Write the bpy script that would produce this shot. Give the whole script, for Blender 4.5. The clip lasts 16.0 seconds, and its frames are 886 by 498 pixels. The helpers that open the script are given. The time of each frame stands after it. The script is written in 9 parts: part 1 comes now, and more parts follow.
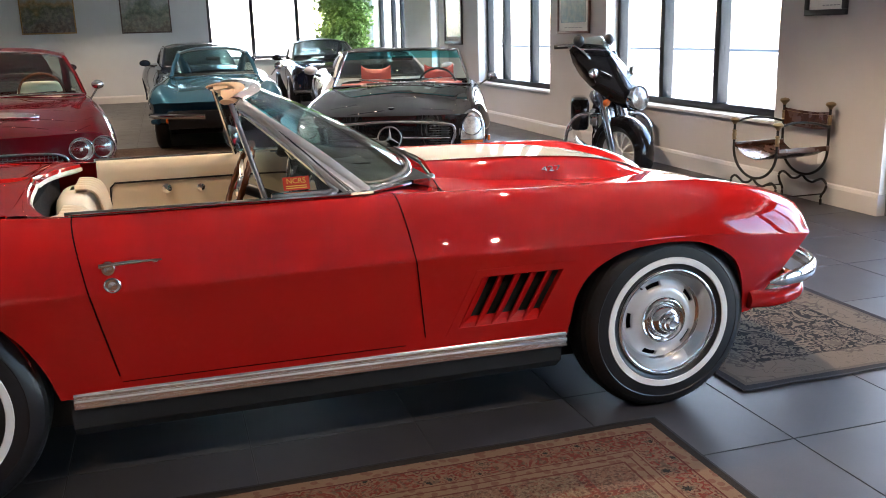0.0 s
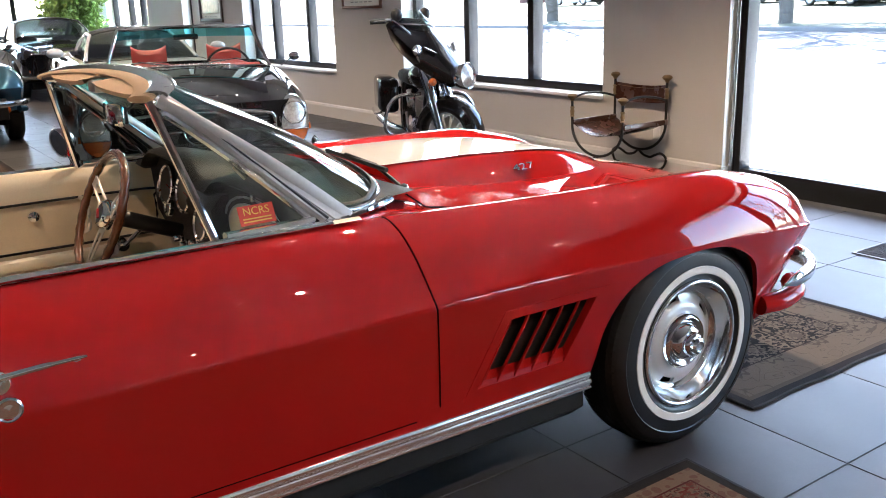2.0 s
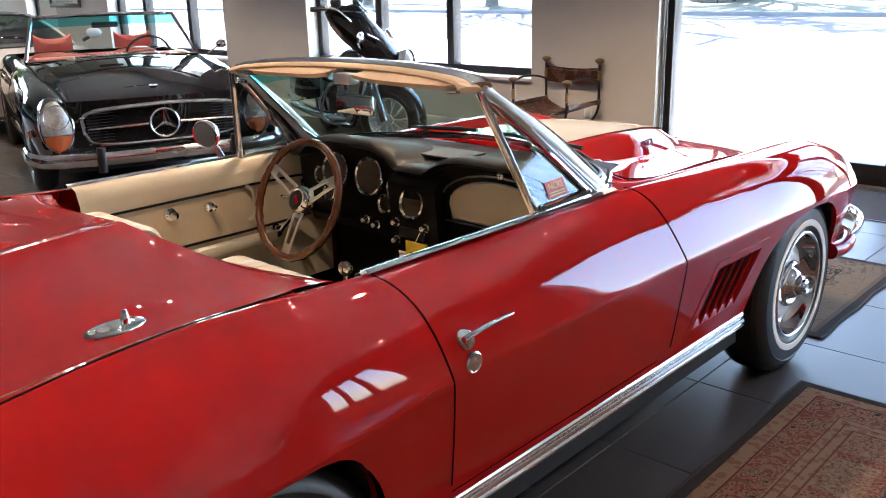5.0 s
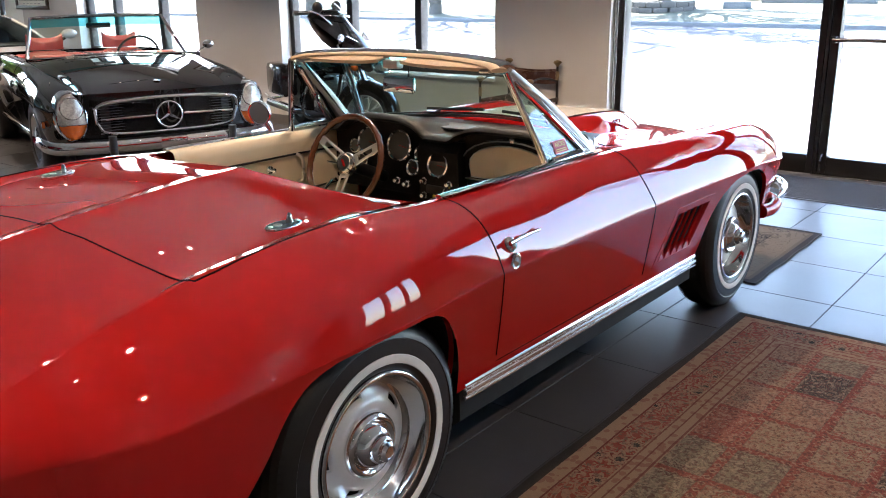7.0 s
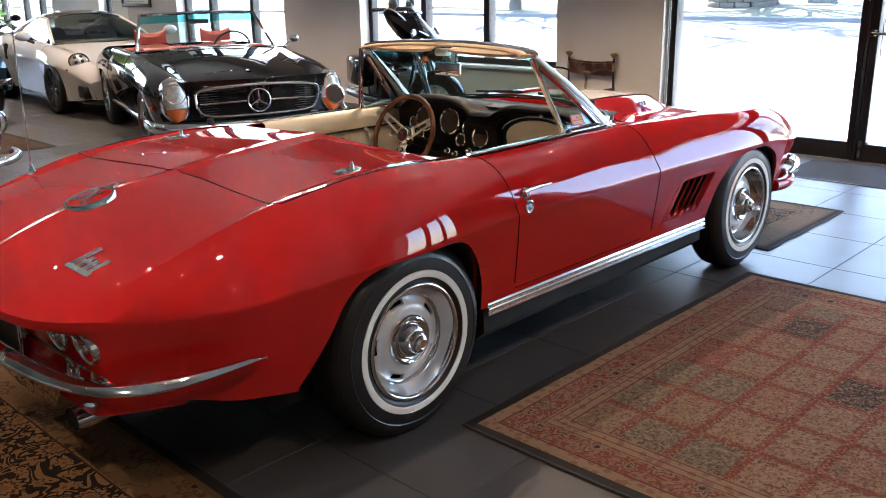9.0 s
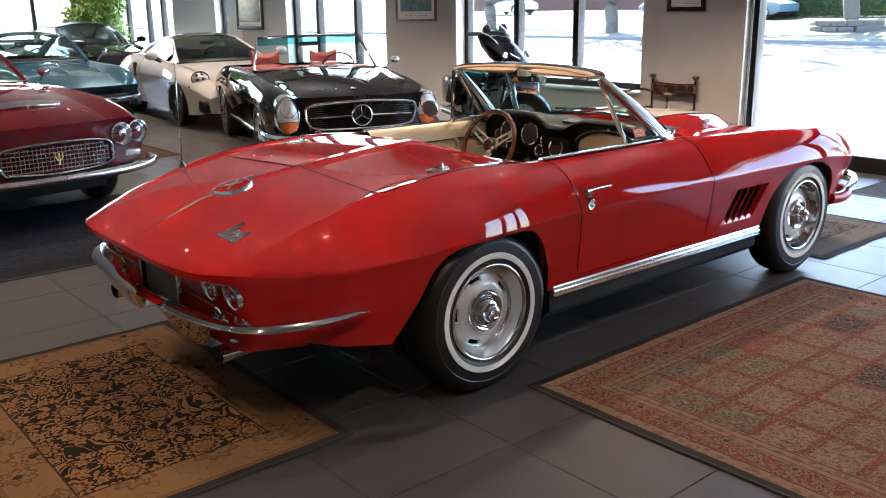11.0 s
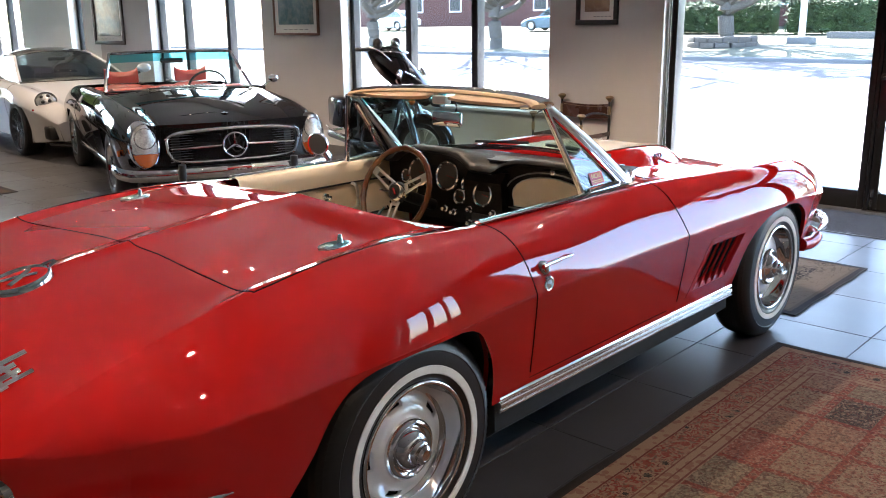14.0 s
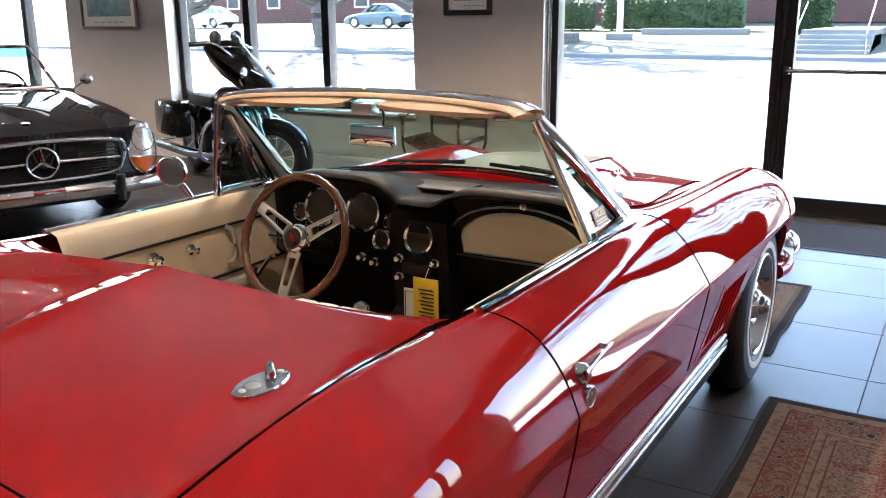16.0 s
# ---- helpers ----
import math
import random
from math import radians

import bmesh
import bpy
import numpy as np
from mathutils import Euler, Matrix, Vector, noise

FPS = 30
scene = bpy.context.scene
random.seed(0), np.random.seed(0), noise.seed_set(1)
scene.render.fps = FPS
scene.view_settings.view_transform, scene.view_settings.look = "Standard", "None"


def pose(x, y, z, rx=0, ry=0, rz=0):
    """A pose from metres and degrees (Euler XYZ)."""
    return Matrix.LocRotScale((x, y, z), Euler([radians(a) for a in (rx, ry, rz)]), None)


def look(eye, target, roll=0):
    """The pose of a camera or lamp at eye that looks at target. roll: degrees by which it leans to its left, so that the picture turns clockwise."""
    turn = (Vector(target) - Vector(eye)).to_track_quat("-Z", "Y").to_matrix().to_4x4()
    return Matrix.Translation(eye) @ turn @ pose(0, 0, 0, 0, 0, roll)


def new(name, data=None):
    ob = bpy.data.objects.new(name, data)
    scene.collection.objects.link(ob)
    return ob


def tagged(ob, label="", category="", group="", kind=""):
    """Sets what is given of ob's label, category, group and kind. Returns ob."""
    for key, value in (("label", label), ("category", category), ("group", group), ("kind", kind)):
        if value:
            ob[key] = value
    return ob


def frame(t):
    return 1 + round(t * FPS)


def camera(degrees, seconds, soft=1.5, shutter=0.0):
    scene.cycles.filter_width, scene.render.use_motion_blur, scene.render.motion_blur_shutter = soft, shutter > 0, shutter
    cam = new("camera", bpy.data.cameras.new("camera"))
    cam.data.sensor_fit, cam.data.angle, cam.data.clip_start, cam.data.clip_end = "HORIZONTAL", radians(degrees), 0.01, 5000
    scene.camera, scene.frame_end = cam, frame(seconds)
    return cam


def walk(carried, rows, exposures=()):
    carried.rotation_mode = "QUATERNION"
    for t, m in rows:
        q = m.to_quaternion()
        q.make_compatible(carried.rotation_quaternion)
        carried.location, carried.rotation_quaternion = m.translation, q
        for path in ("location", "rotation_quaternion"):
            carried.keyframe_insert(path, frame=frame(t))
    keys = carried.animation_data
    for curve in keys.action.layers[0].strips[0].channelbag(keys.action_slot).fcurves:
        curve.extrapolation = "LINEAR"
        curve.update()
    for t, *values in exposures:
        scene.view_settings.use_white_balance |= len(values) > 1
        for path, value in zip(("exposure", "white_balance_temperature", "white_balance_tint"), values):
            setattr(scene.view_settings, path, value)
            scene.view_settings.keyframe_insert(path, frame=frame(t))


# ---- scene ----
cam = camera(53.4, 16.0, 0.95)
EXPOSURES = [(0.0, 4.05, 5900, 12), (16.0, 4.05, 5900, 12)]
SKY_POWER, SUN_POWER, SPOT_GLOW, SPOT_WATTS = 0.15, 5.0, 32.0, 13.0
PATH = [
    (0, (-0.467, -3.559, 1.418), (0.101, -1.702, 0.939), -1.6),
    (0.5, (-0.502, -3.255, 1.401), (0.168, -1.432, 0.924), -2.0),
    (1, (-0.57, -2.989, 1.4), (0.239, -1.233, 0.887), -1.9),
    (1.5, (-0.732, -2.734, 1.41), (0.235, -1.065, 0.883), -2.0),
    (2, (-0.844, -2.501, 1.396), (0.245, -0.913, 0.856), -1.8),
    (2.5, (-0.901, -2.234, 1.403), (0.314, -0.748, 0.844), -1.9),
    (3, (-1.075, -2.037, 1.426), (0.226, -0.631, 0.851), -1.7),
    (3.5, (-1.264, -1.93, 1.442), (0.096, -0.569, 0.893), -1.5),
    (4, (-1.488, -1.973, 1.443), (-0.17, -0.593, 0.844), -2.0),
    (4.5, (-1.693, -1.96, 1.463), (-0.351, -0.602, 0.865), -2.2),
    (4.7, (-1.797, -1.936, 1.472), (-0.427, -0.608, 0.875), -1.9),
    (6.8, (-2.675, -2.17, 1.481), (-1.183, -0.96, 0.925), -0.7),
    (7, (-2.727, -2.206, 1.482), (-1.226, -1.014, 0.909), -0.6),
    (7.5, (-2.834, -2.368, 1.487), (-1.35, -1.159, 0.908), -0.9),
    (8, (-2.932, -2.52, 1.492), (-1.51, -1.238, 0.912), -0.6),
    (8.2, (-2.99, -2.573, 1.497), (-1.579, -1.282, 0.912), -0.7),
    (10.3, (-3.451, -3.163, 1.518), (-2.154, -1.745, 0.965), -0.7),
    (10.5, (-3.508, -3.213, 1.538), (-2.231, -1.776, 0.984), -0.7),
    (11, (-3.57, -3.283, 1.546), (-2.328, -1.808, 1.015), -0.9),
    (11.5, (-3.566, -3.28, 1.547), (-2.321, -1.804, 1.025), -0.9),
    (12, (-3.485, -3.199, 1.55), (-2.233, -1.727, 1.035), -0.8),
    (12.5, (-3.3, -3.061, 1.543), (-2.046, -1.586, 1.041), -0.7),
    (13, (-3.177, -2.863, 1.527), (-1.892, -1.422, 1.005), -0.7),
    (13.5, (-3.077, -2.608, 1.534), (-1.691, -1.252, 1.042), -0.6),
    (14, (-2.851, -2.383, 1.509), (-1.42, -1.079, 1.008), -0.6),
    (14.5, (-2.642, -2.163, 1.495), (-1.161, -0.916, 0.991), -0.6),
    (15, (-2.507, -1.875, 1.483), (-0.969, -0.712, 0.95), -0.5),
    (15.5, (-2.378, -1.635, 1.46), (-0.781, -0.55, 0.938), -0.3),
    (16, (-2.221, -1.43, 1.446), (-0.56, -0.439, 0.937), -0.5),
]
walk(cam, [(t, look(eye, target, roll)) for t, eye, target, roll in PATH], EXPOSURES)

# ---- light: daylight through the glazing, warm ceiling spots ----
world = bpy.data.worlds.new("sky")
scene.world = world
world.use_nodes = True
_w = world.node_tree
_sky = _w.nodes.new("ShaderNodeTexSky")
_sky.sky_type = "NISHITA"
_sky.sun_disc = False
SUN_EL, SUN_AZ = 42.0, 55.0        # degrees above the horizon; from +x towards +y
_sky.sun_elevation = radians(SUN_EL)
_sky.sun_rotation = radians(90 - SUN_AZ)
_w.nodes["Background"].inputs["Strength"].default_value = SKY_POWER
_w.links.new(_sky.outputs[0], _w.nodes["Background"].inputs["Color"])

_sun = bpy.data.lights.new("sun", "SUN")
_sun.energy, _sun.angle, _sun.color = SUN_POWER, radians(0.5), (1.0, 0.95, 0.88)
_sd = Vector((math.cos(radians(SUN_AZ)) * math.cos(radians(SUN_EL)), math.sin(radians(SUN_AZ)) * math.cos(radians(SUN_EL)), math.sin(radians(SUN_EL))))
new("sun", _sun).matrix_world = look(_sd * 60, (0, 0, 0))

# ---- mesh helpers ----
def curve_at(knots, x):
    """Shape-preserving cubic through (x, value) knots."""
    xs = [k[0] for k in knots]
    ys = [k[1] for k in knots]
    n = len(xs)
    if x <= xs[0]:
        return ys[0]
    if x >= xs[-1]:
        return ys[-1]
    d = [(ys[i + 1] - ys[i]) / (xs[i + 1] - xs[i]) for i in range(n - 1)]
    i = max(j for j in range(n - 1) if xs[j] <= x)

    def slope(j):
        if j == 0:
            return d[0]
        if j == n - 1:
            return d[-1]
        if d[j - 1] * d[j] <= 0:
            return 0.0
        return 2 * d[j - 1] * d[j] / (d[j - 1] + d[j])

    h = xs[i + 1] - xs[i]
    t = (x - xs[i]) / h
    m0, m1 = slope(i) * h, slope(i + 1) * h
    return (2 * t**3 - 3 * t**2 + 1) * ys[i] + (t**3 - 2 * t**2 + t) * m0 + (-2 * t**3 + 3 * t**2) * ys[i + 1] + (t**3 - t**2) * m1


def smooth_path(points, steps=6):
    """Catmull-Rom curve through points."""
    p = [Vector(q) for q in points]
    if len(p) < 3:
        return p
    p = [2 * p[0] - p[1]] + p + [2 * p[-1] - p[-2]]
    out = []
    for i in range(1, len(p) - 2):
        a, b, c, d = p[i - 1:i + 3]
        for k in range(steps):
            t = k / steps
            out.append(0.5 * (2 * b + (c - a) * t + (2 * a - 5 * b + 4 * c - d) * t * t + (3 * b - a - 3 * c + d) * t**3))
    out.append(p[-2])
    return out


class Geo:
    """Collects vertices and faces."""

    def __init__(self):
        self.v, self.f = [], []

    def add(self, verts, faces):
        o = len(self.v)
        self.v += [tuple(q) for q in verts]
        self.f += [tuple(o + i for i in q) for q in faces]
        return self

    def grid(self, rows, loop_u=False, loop_v=False):
        n, m = len(rows), len(rows[0])
        f = []
        for i in range(n if loop_u else n - 1):
            for j in range(m if loop_v else m - 1):
                a, b = i, (i + 1) % n
                c, d = j, (j + 1) % m
                f.append((a * m + c, a * m + d, b * m + d, b * m + c))
        return self.add([q for r in rows for q in r], f)

    def poly(self, pts):
        return self.add(pts, [tuple(range(len(pts)))])

    def prism(self, pts, off):
        """A flat outline pushed along off."""
        n = len(pts)
        a = [Vector(q) for q in pts]
        b = [q + Vector(off) for q in a]
        return self.add(a + b, [tuple(range(n))[::-1], tuple(range(n, 2 * n))] + [(i, (i + 1) % n, n + (i + 1) % n, n + i) for i in range(n)])

    def box(self, lo, hi, bevel=0.0):
        x0, y0, z0 = lo
        x1, y1, z1 = hi
        if bevel <= 0:
            v = [(x, y, z) for z in (z0, z1) for x, y in ((x0, y0), (x1, y0), (x1, y1), (x0, y1))]
            return self.add(v, [(3, 2, 1, 0), (4, 5, 6, 7), (0, 1, 5, 4), (1, 2, 6, 5), (2, 3, 7, 6), (3, 0, 4, 7)])
        b = bm_box((x1 - x0, y1 - y0, z1 - z0), ((x0 + x1) / 2, (y0 + y1) / 2, (z0 + z1) / 2), bevel)
        self.bm(b)
        return self

    def bm(self, b, m=None):
        b.verts.index_update()
        self.add([(m @ q.co if m else q.co) for q in b.verts], [[q.index for q in f.verts] for f in b.faces])
        b.free()
        return self

    def tube(self, path, r, n=8, up=(0, 0, 1), wide=None, closed=False, caps=True, square=False):
        """A round (or, with wide, oval) bar. r and wide may be numbers or one value a point; wide lies across, r along up."""
        p = [Vector(q) for q in path]
        up = Vector(up)
        rows = []
        for i, q in enumerate(p):
            a = p[i - 1] if (i or closed) else p[0]
            b = p[(i + 1) % len(p)] if (i < len(p) - 1 or closed) else p[-1]
            t = (b - a)
            t = t.normalized() if t.length > 1e-9 else Vector((1, 0, 0))
            s = t.cross(up)
            s = s.normalized() if s.length > 1e-4 else t.orthogonal().normalized()
            u = s.cross(t)
            rr = r[i] if isinstance(r, (list, tuple)) else r
            ww = rr if wide is None else (wide[i] if isinstance(wide, (list, tuple)) else wide)
            if square:
                rows.append([q + s * (ww * c) + u * (rr * d) for c, d in ((-1, -1), (1, -1), (1, 1), (-1, 1))])
            else:
                rows.append([q + s * (ww * math.cos(k * math.tau / n)) + u * (rr * math.sin(k * math.tau / n)) for k in range(n)])
        o = len(self.v)
        m = len(rows[0])
        self.grid(rows, loop_u=closed, loop_v=True)
        if caps and not closed:
            self.f.append(tuple(o + k for k in range(m)))
            self.f.append(tuple(o + (len(rows) - 1) * m + k for k in range(m))[::-1])
        return self

    def lathe(self, profile, n=32, m=None, cap=False):
        """Profile of (radius, height) turned about the z axis; m places it."""
        m = m or Matrix()
        rows = [[m @ Vector((r * math.cos(k * math.tau / n), r * math.sin(k * math.tau / n), h)) for k in range(n)] for r, h in profile]
        self.grid(rows, loop_v=True)
        return self

    def ball(self, centre, radii, n=16, k=10):
        c = Vector(centre)
        rx, ry, rz = radii if isinstance(radii, (list, tuple)) else (radii,) * 3
        rows = [[c + Vector((rx * math.sin(a) * math.cos(b), ry * math.sin(a) * math.sin(b), rz * math.cos(a))) for b in [j * math.tau / n for j in range(n)]]
                for a in [0.02 + (math.pi - 0.04) * i / k for i in range(k + 1)]]
        return self.grid(rows, loop_v=True)

    def mirror(self, axis=1):
        o = len(self.v)
        v = [list(q) for q in self.v]
        for q in v:
            q[axis] = -q[axis]
        f = [tuple(o + i for i in q[::-1]) for q in self.f]
        self.v += [tuple(q) for q in v]
        self.f += f
        return self

    def moved(self, m):
        self.v = [tuple(m @ Vector(q)) for q in self.v]
        return self


def bm_box(size, centre=(0, 0, 0), bevel=0.0, segments=2):
    b = bmesh.new()
    bmesh.ops.create_cube(b, size=1)
    for q in b.verts:
        q.co = Vector((q.co.x * size[0] + centre[0], q.co.y * size[1] + centre[1], q.co.z * size[2] + centre[2]))
    if bevel:
        bmesh.ops.bevel(b, geom=b.edges[:], offset=bevel, segments=segments, affect="EDGES", profile=0.5)
    return b


def welded(geo):
    """The same shape with points that coincide made one."""
    at, out, ids = {}, Geo(), []
    for p in geo.v:
        key = (round(p[0], 4), round(p[1], 4), round(p[2], 4))
        if key not in at:
            at[key] = len(out.v)
            out.v.append(p)
        ids.append(at[key])
    for f in geo.f:
        g = []
        for k in f:
            if ids[k] not in g:
                g.append(ids[k])
        if len(g) > 2:
            out.f.append(tuple(g))
    return out


def mesh_of(name, geo, material, smooth=40):
    me = bpy.data.meshes.new(name)
    me.from_pydata(geo.v, [], geo.f)
    me.materials.append(material)
    if smooth:
        b = bmesh.new()
        b.from_mesh(me)
        bmesh.ops.remove_doubles(b, verts=b.verts[:], dist=1e-5)
        bmesh.ops.recalc_face_normals(b, faces=b.faces[:])
        b.to_mesh(me)
        b.free()
        me.polygons.foreach_set("use_smooth", [True] * len(me.polygons))
        me.set_sharp_from_angle(angle=radians(smooth))
    me.update()
    return me


def thing(name, label, category, m=None, group="", kind=""):
    """An Empty at the base of a thing, to which its parts belong."""
    ob = new(name)
    ob.empty_display_size = 0.1
    if m is not None:
        ob.matrix_world = m
    return tagged(ob, label, category, group, kind)


def part(name, geo, material, parent, label="", smooth=40):
    ob = new(name, mesh_of(name, geo, material, smooth))
    ob.parent = parent
    return tagged(ob, label)


def single(name, geo, material, label, category="", group="", kind="", smooth=40):
    return tagged(new(name, mesh_of(name, geo, material, smooth)), label, category, group, kind)


def lettering(text, size, m, material, parent, depth=0.001, name="lettering"):
    cu = bpy.data.curves.new(name, "FONT")
    cu.body, cu.size, cu.extrude = text, size, depth
    cu.align_x, cu.align_y = "CENTER", "CENTER"
    cu.resolution_u = 3
    cu.materials.append(material)
    ob = new(name, cu)
    ob.parent = parent
    ob.matrix_local = m
    return ob


# ---- materials ----
class Nodes:
    """Short hand for building a node tree."""

    def __init__(self, name):
        self.m = bpy.data.materials.new(name)
        self.m.use_nodes = True
        self.t = self.m.node_tree
        self.b = self.t.nodes["Principled BSDF"]

    def node(self, kind, ins=None, **attrs):
        n = self.t.nodes.new(kind)
        for k, v in attrs.items():
            setattr(n, k, v)
        for k, v in (ins or {}).items():
            self.put(n.inputs[k], v)
        return n

    def put(self, socket, v):
        if isinstance(v, bpy.types.NodeSocket):
            self.t.links.new(v, socket)
        elif isinstance(v, bpy.types.Node):
            self.t.links.new(v.outputs[0], socket)
        else:
            socket.default_value = (*v, 1.0) if isinstance(v, tuple) and len(v) == 3 and socket.type == "RGBA" else v

    def math(self, op, a, b=0.0, c=0.0):
        n = self.t.nodes.new("ShaderNodeMath")
        n.operation = op
        for s, v in zip(n.inputs, (a, b, c)):
            self.put(s, v)
        return n.outputs[0]

    def coords(self, kind="Object"):
        return self.node("ShaderNodeTexCoord").outputs[kind]

    def scaled(self, vec, scale):
        return self.node("ShaderNodeMapping", {"Vector": vec, "Scale": scale}).outputs[0]

    def noise(self, vec, scale, detail=3.0, rough=0.55):
        return self.node("ShaderNodeTexNoise", {"Vector": vec, "Scale": scale, "Detail": detail, "Roughness": rough}).outputs[0]

    def voronoi(self, vec, scale, feature="F1", out=0):
        return self.node("ShaderNodeTexVoronoi", {"Vector": vec, "Scale": scale}, feature=feature).outputs[out]

    def ramp(self, fac, stops, interpolation="LINEAR"):
        n = self.t.nodes.new("ShaderNodeValToRGB")
        n.color_ramp.interpolation = interpolation
        e = n.color_ramp.elements
        while len(e) < len(stops):
            e.new(0.5)
        for q, (p, c) in zip(e, stops):
            q.position = p
            q.color = (*c, 1) if isinstance(c, tuple) else (c, c, c, 1)
        self.put(n.inputs[0], fac)
        return n.outputs[0]

    def mix(self, fac, a, b, blend="MIX"):
        n = self.t.nodes.new("ShaderNodeMix")
        n.data_type, n.blend_type = "RGBA", blend
        self.put(n.inputs[0], fac)
        self.put(n.inputs[6], a)
        self.put(n.inputs[7], b)
        return n.outputs[2]

    def bump(self, height, strength=0.2, distance=0.002):
        n = self.node("ShaderNodeBump", {"Height": height, "Strength": strength, "Distance": distance})
        self.put(self.b.inputs["Normal"], n.outputs[0])

    def set(self, **kw):
        for k, v in kw.items():
            self.put(self.b.inputs[k.replace("_", " ")], v)
        return self


def varied(name, colour, rough=0.5, metal=0.0, amount=0.15, scale=6.0, fine=60.0, bump=0.0, coat=0.0, coords="Object", spec=None):
    """A surface with soft variation at two scales."""
    s = Nodes(name)
    co = s.coords(coords)
    big = s.noise(co, scale)
    small = s.noise(co, fine, 2.0)
    f = s.math("ADD", s.math("MULTIPLY", big, 0.65), s.math("MULTIPLY", small, 0.35))
    lo = tuple(c * (1 - amount) for c in colour)
    hi = tuple(min(1, c * (1 + amount)) for c in colour)
    s.set(Base_Color=s.ramp(f, [(0.3, lo), (0.7, hi)]), Metallic=metal, Roughness=s.math("MULTIPLY_ADD", big, rough * 0.4, rough * 0.8))
    if coat:
        s.set(Coat_Weight=coat, Coat_Roughness=0.02)
    if spec is not None:
        s.set(**{"Specular_IOR_Level": spec})
    if bump:
        s.bump(small, bump, 0.003)
    return s.m


def car_paint(name, colour, flake=0.0, rough=0.32):
    s = Nodes(name)
    co = s.coords()
    big = s.noise(co, 2.5, 2.0)
    ripple = s.noise(co, 4.0, 1.0)
    lo = tuple(c * 0.97 for c in colour)
    hi = tuple(c * 1.03 for c in colour)
    s.set(Base_Color=s.ramp(big, [(0.3, lo), (0.7, hi)]), Metallic=flake, Roughness=rough, Specular_IOR_Level=0.0, Coat_Weight=1.0, Coat_Roughness=0.012, Coat_IOR=1.52)
    n = s.node("ShaderNodeBump", {"Height": ripple, "Strength": 0.02, "Distance": 0.004})
    s.put(s.b.inputs["Coat Normal"], n.outputs[0])
    return s.m


def clear_glass(name, tint=(0.86, 0.93, 0.9), opacity=0.08, rough=0.0):
    """Thin pane: mostly lets light straight through, with a sharp reflection on top."""
    s = Nodes(name)
    s.t.nodes.remove(s.b)
    out = s.t.nodes["Material Output"]
    tr = s.node("ShaderNodeBsdfTransparent", {"Color": (*tint, 1.0)})
    gl = s.node("ShaderNodeBsdfGlossy", {"Color": (1, 1, 1, 1), "Roughness": rough})
    lw = s.node("ShaderNodeLayerWeight", {"Blend": 0.5})
    f = s.math("MULTIPLY_ADD", s.math("POWER", lw.outputs["Facing"], 4.0), 0.55, 0.035 + opacity * 0.3)
    mx = s.node("ShaderNodeMixShader", {0: f, 1: tr.outputs[0], 2: gl.outputs[0]})
    s.t.links.new(mx.outputs[0], out.inputs["Surface"])
    return s.m


def glow(name, colour, power):
    s = Nodes(name)
    s.set(Base_Color=colour, Emission_Color=colour, Emission_Strength=power)
    return s.m


RED = car_paint("red_paint", (0.38, 0.0080, 0.0064))
WHITE_STRIPE = car_paint("white_stripe_paint", (0.78, 0.74, 0.66))
BLUE = car_paint("blue_metallic_paint", (0.030, 0.090, 0.145), 0.35)
BLACK = car_paint("black_paint", (0.006, 0.006, 0.007))
MAROON = car_paint("maroon_paint", (0.075, 0.004, 0.007))
PEARL = car_paint("pearl_white_paint", (0.47, 0.475, 0.49), 0.1)
NAVY = car_paint("dark_navy_paint", (0.012, 0.018, 0.035))
GRAPHITE = car_paint("graphite_paint", (0.05, 0.055, 0.06), 0.3)
SKYBLUE = car_paint("light_blue_paint", (0.10, 0.15, 0.20), 0.2)
CHROME = varied("chrome", (0.78, 0.79, 0.80), 0.06, 1.0, 0.04, 3.0, 40.0)
SATIN = varied("brushed_steel", (0.66, 0.64, 0.61), 0.33, 1.0, 0.08, 5.0, 120.0)
PILLAR = varied("satin_pillar_trim", (0.55, 0.52, 0.49), 0.40, 0.55, 0.08, 5.0, 120.0)
ALLOY = varied("bright_anodised_moulding", (0.84, 0.84, 0.84), 0.14, 0.95, 0.04, 4.0, 60.0)
SILVER = varied("silver_wheel_paint", (0.60, 0.62, 0.64), 0.30, 0.3, 0.04, 4.0, 60.0, coat=0.4)
RUBBER = varied("tyre_rubber", (0.010, 0.010, 0.011), 0.36, 0.0, 0.3, 8.0, 90.0, 0.10)
WHITEWALL = varied("whitewall_rubber", (0.74, 0.73, 0.70), 0.5, 0.0, 0.06, 12.0, 80.0)
TRIM_BLACK = varied("black_plastic", (0.007, 0.007, 0.008), 0.45, 0.0, 0.25, 9.0, 120.0, 0.08)
VINYL = varied("black_grained_vinyl", (0.009, 0.009, 0.010), 0.46, 0.0, 0.25, 8.0, 260.0, 0.25, spec=0.14)
UNDER = varied("underbody_black", (0.004, 0.004, 0.004), 0.85, 0.0, 0.4, 4.0, 40.0)
CREAM = varied("cream_leather", (0.68, 0.57, 0.42), 0.42, 0.0, 0.07, 5.0, 190.0, 0.2)
IVORY = varied("ivory_leather", (0.76, 0.71, 0.61), 0.42, 0.0, 0.06, 5.0, 190.0, 0.2)
TAN = varied("tan_visor_vinyl", (0.66, 0.48, 0.32), 0.55, 0.0, 0.08, 6.0, 150.0, 0.15)
REDHIDE = varied("red_leather", (0.36, 0.045, 0.035), 0.42, 0.0, 0.12, 6.0, 160.0, 0.2)
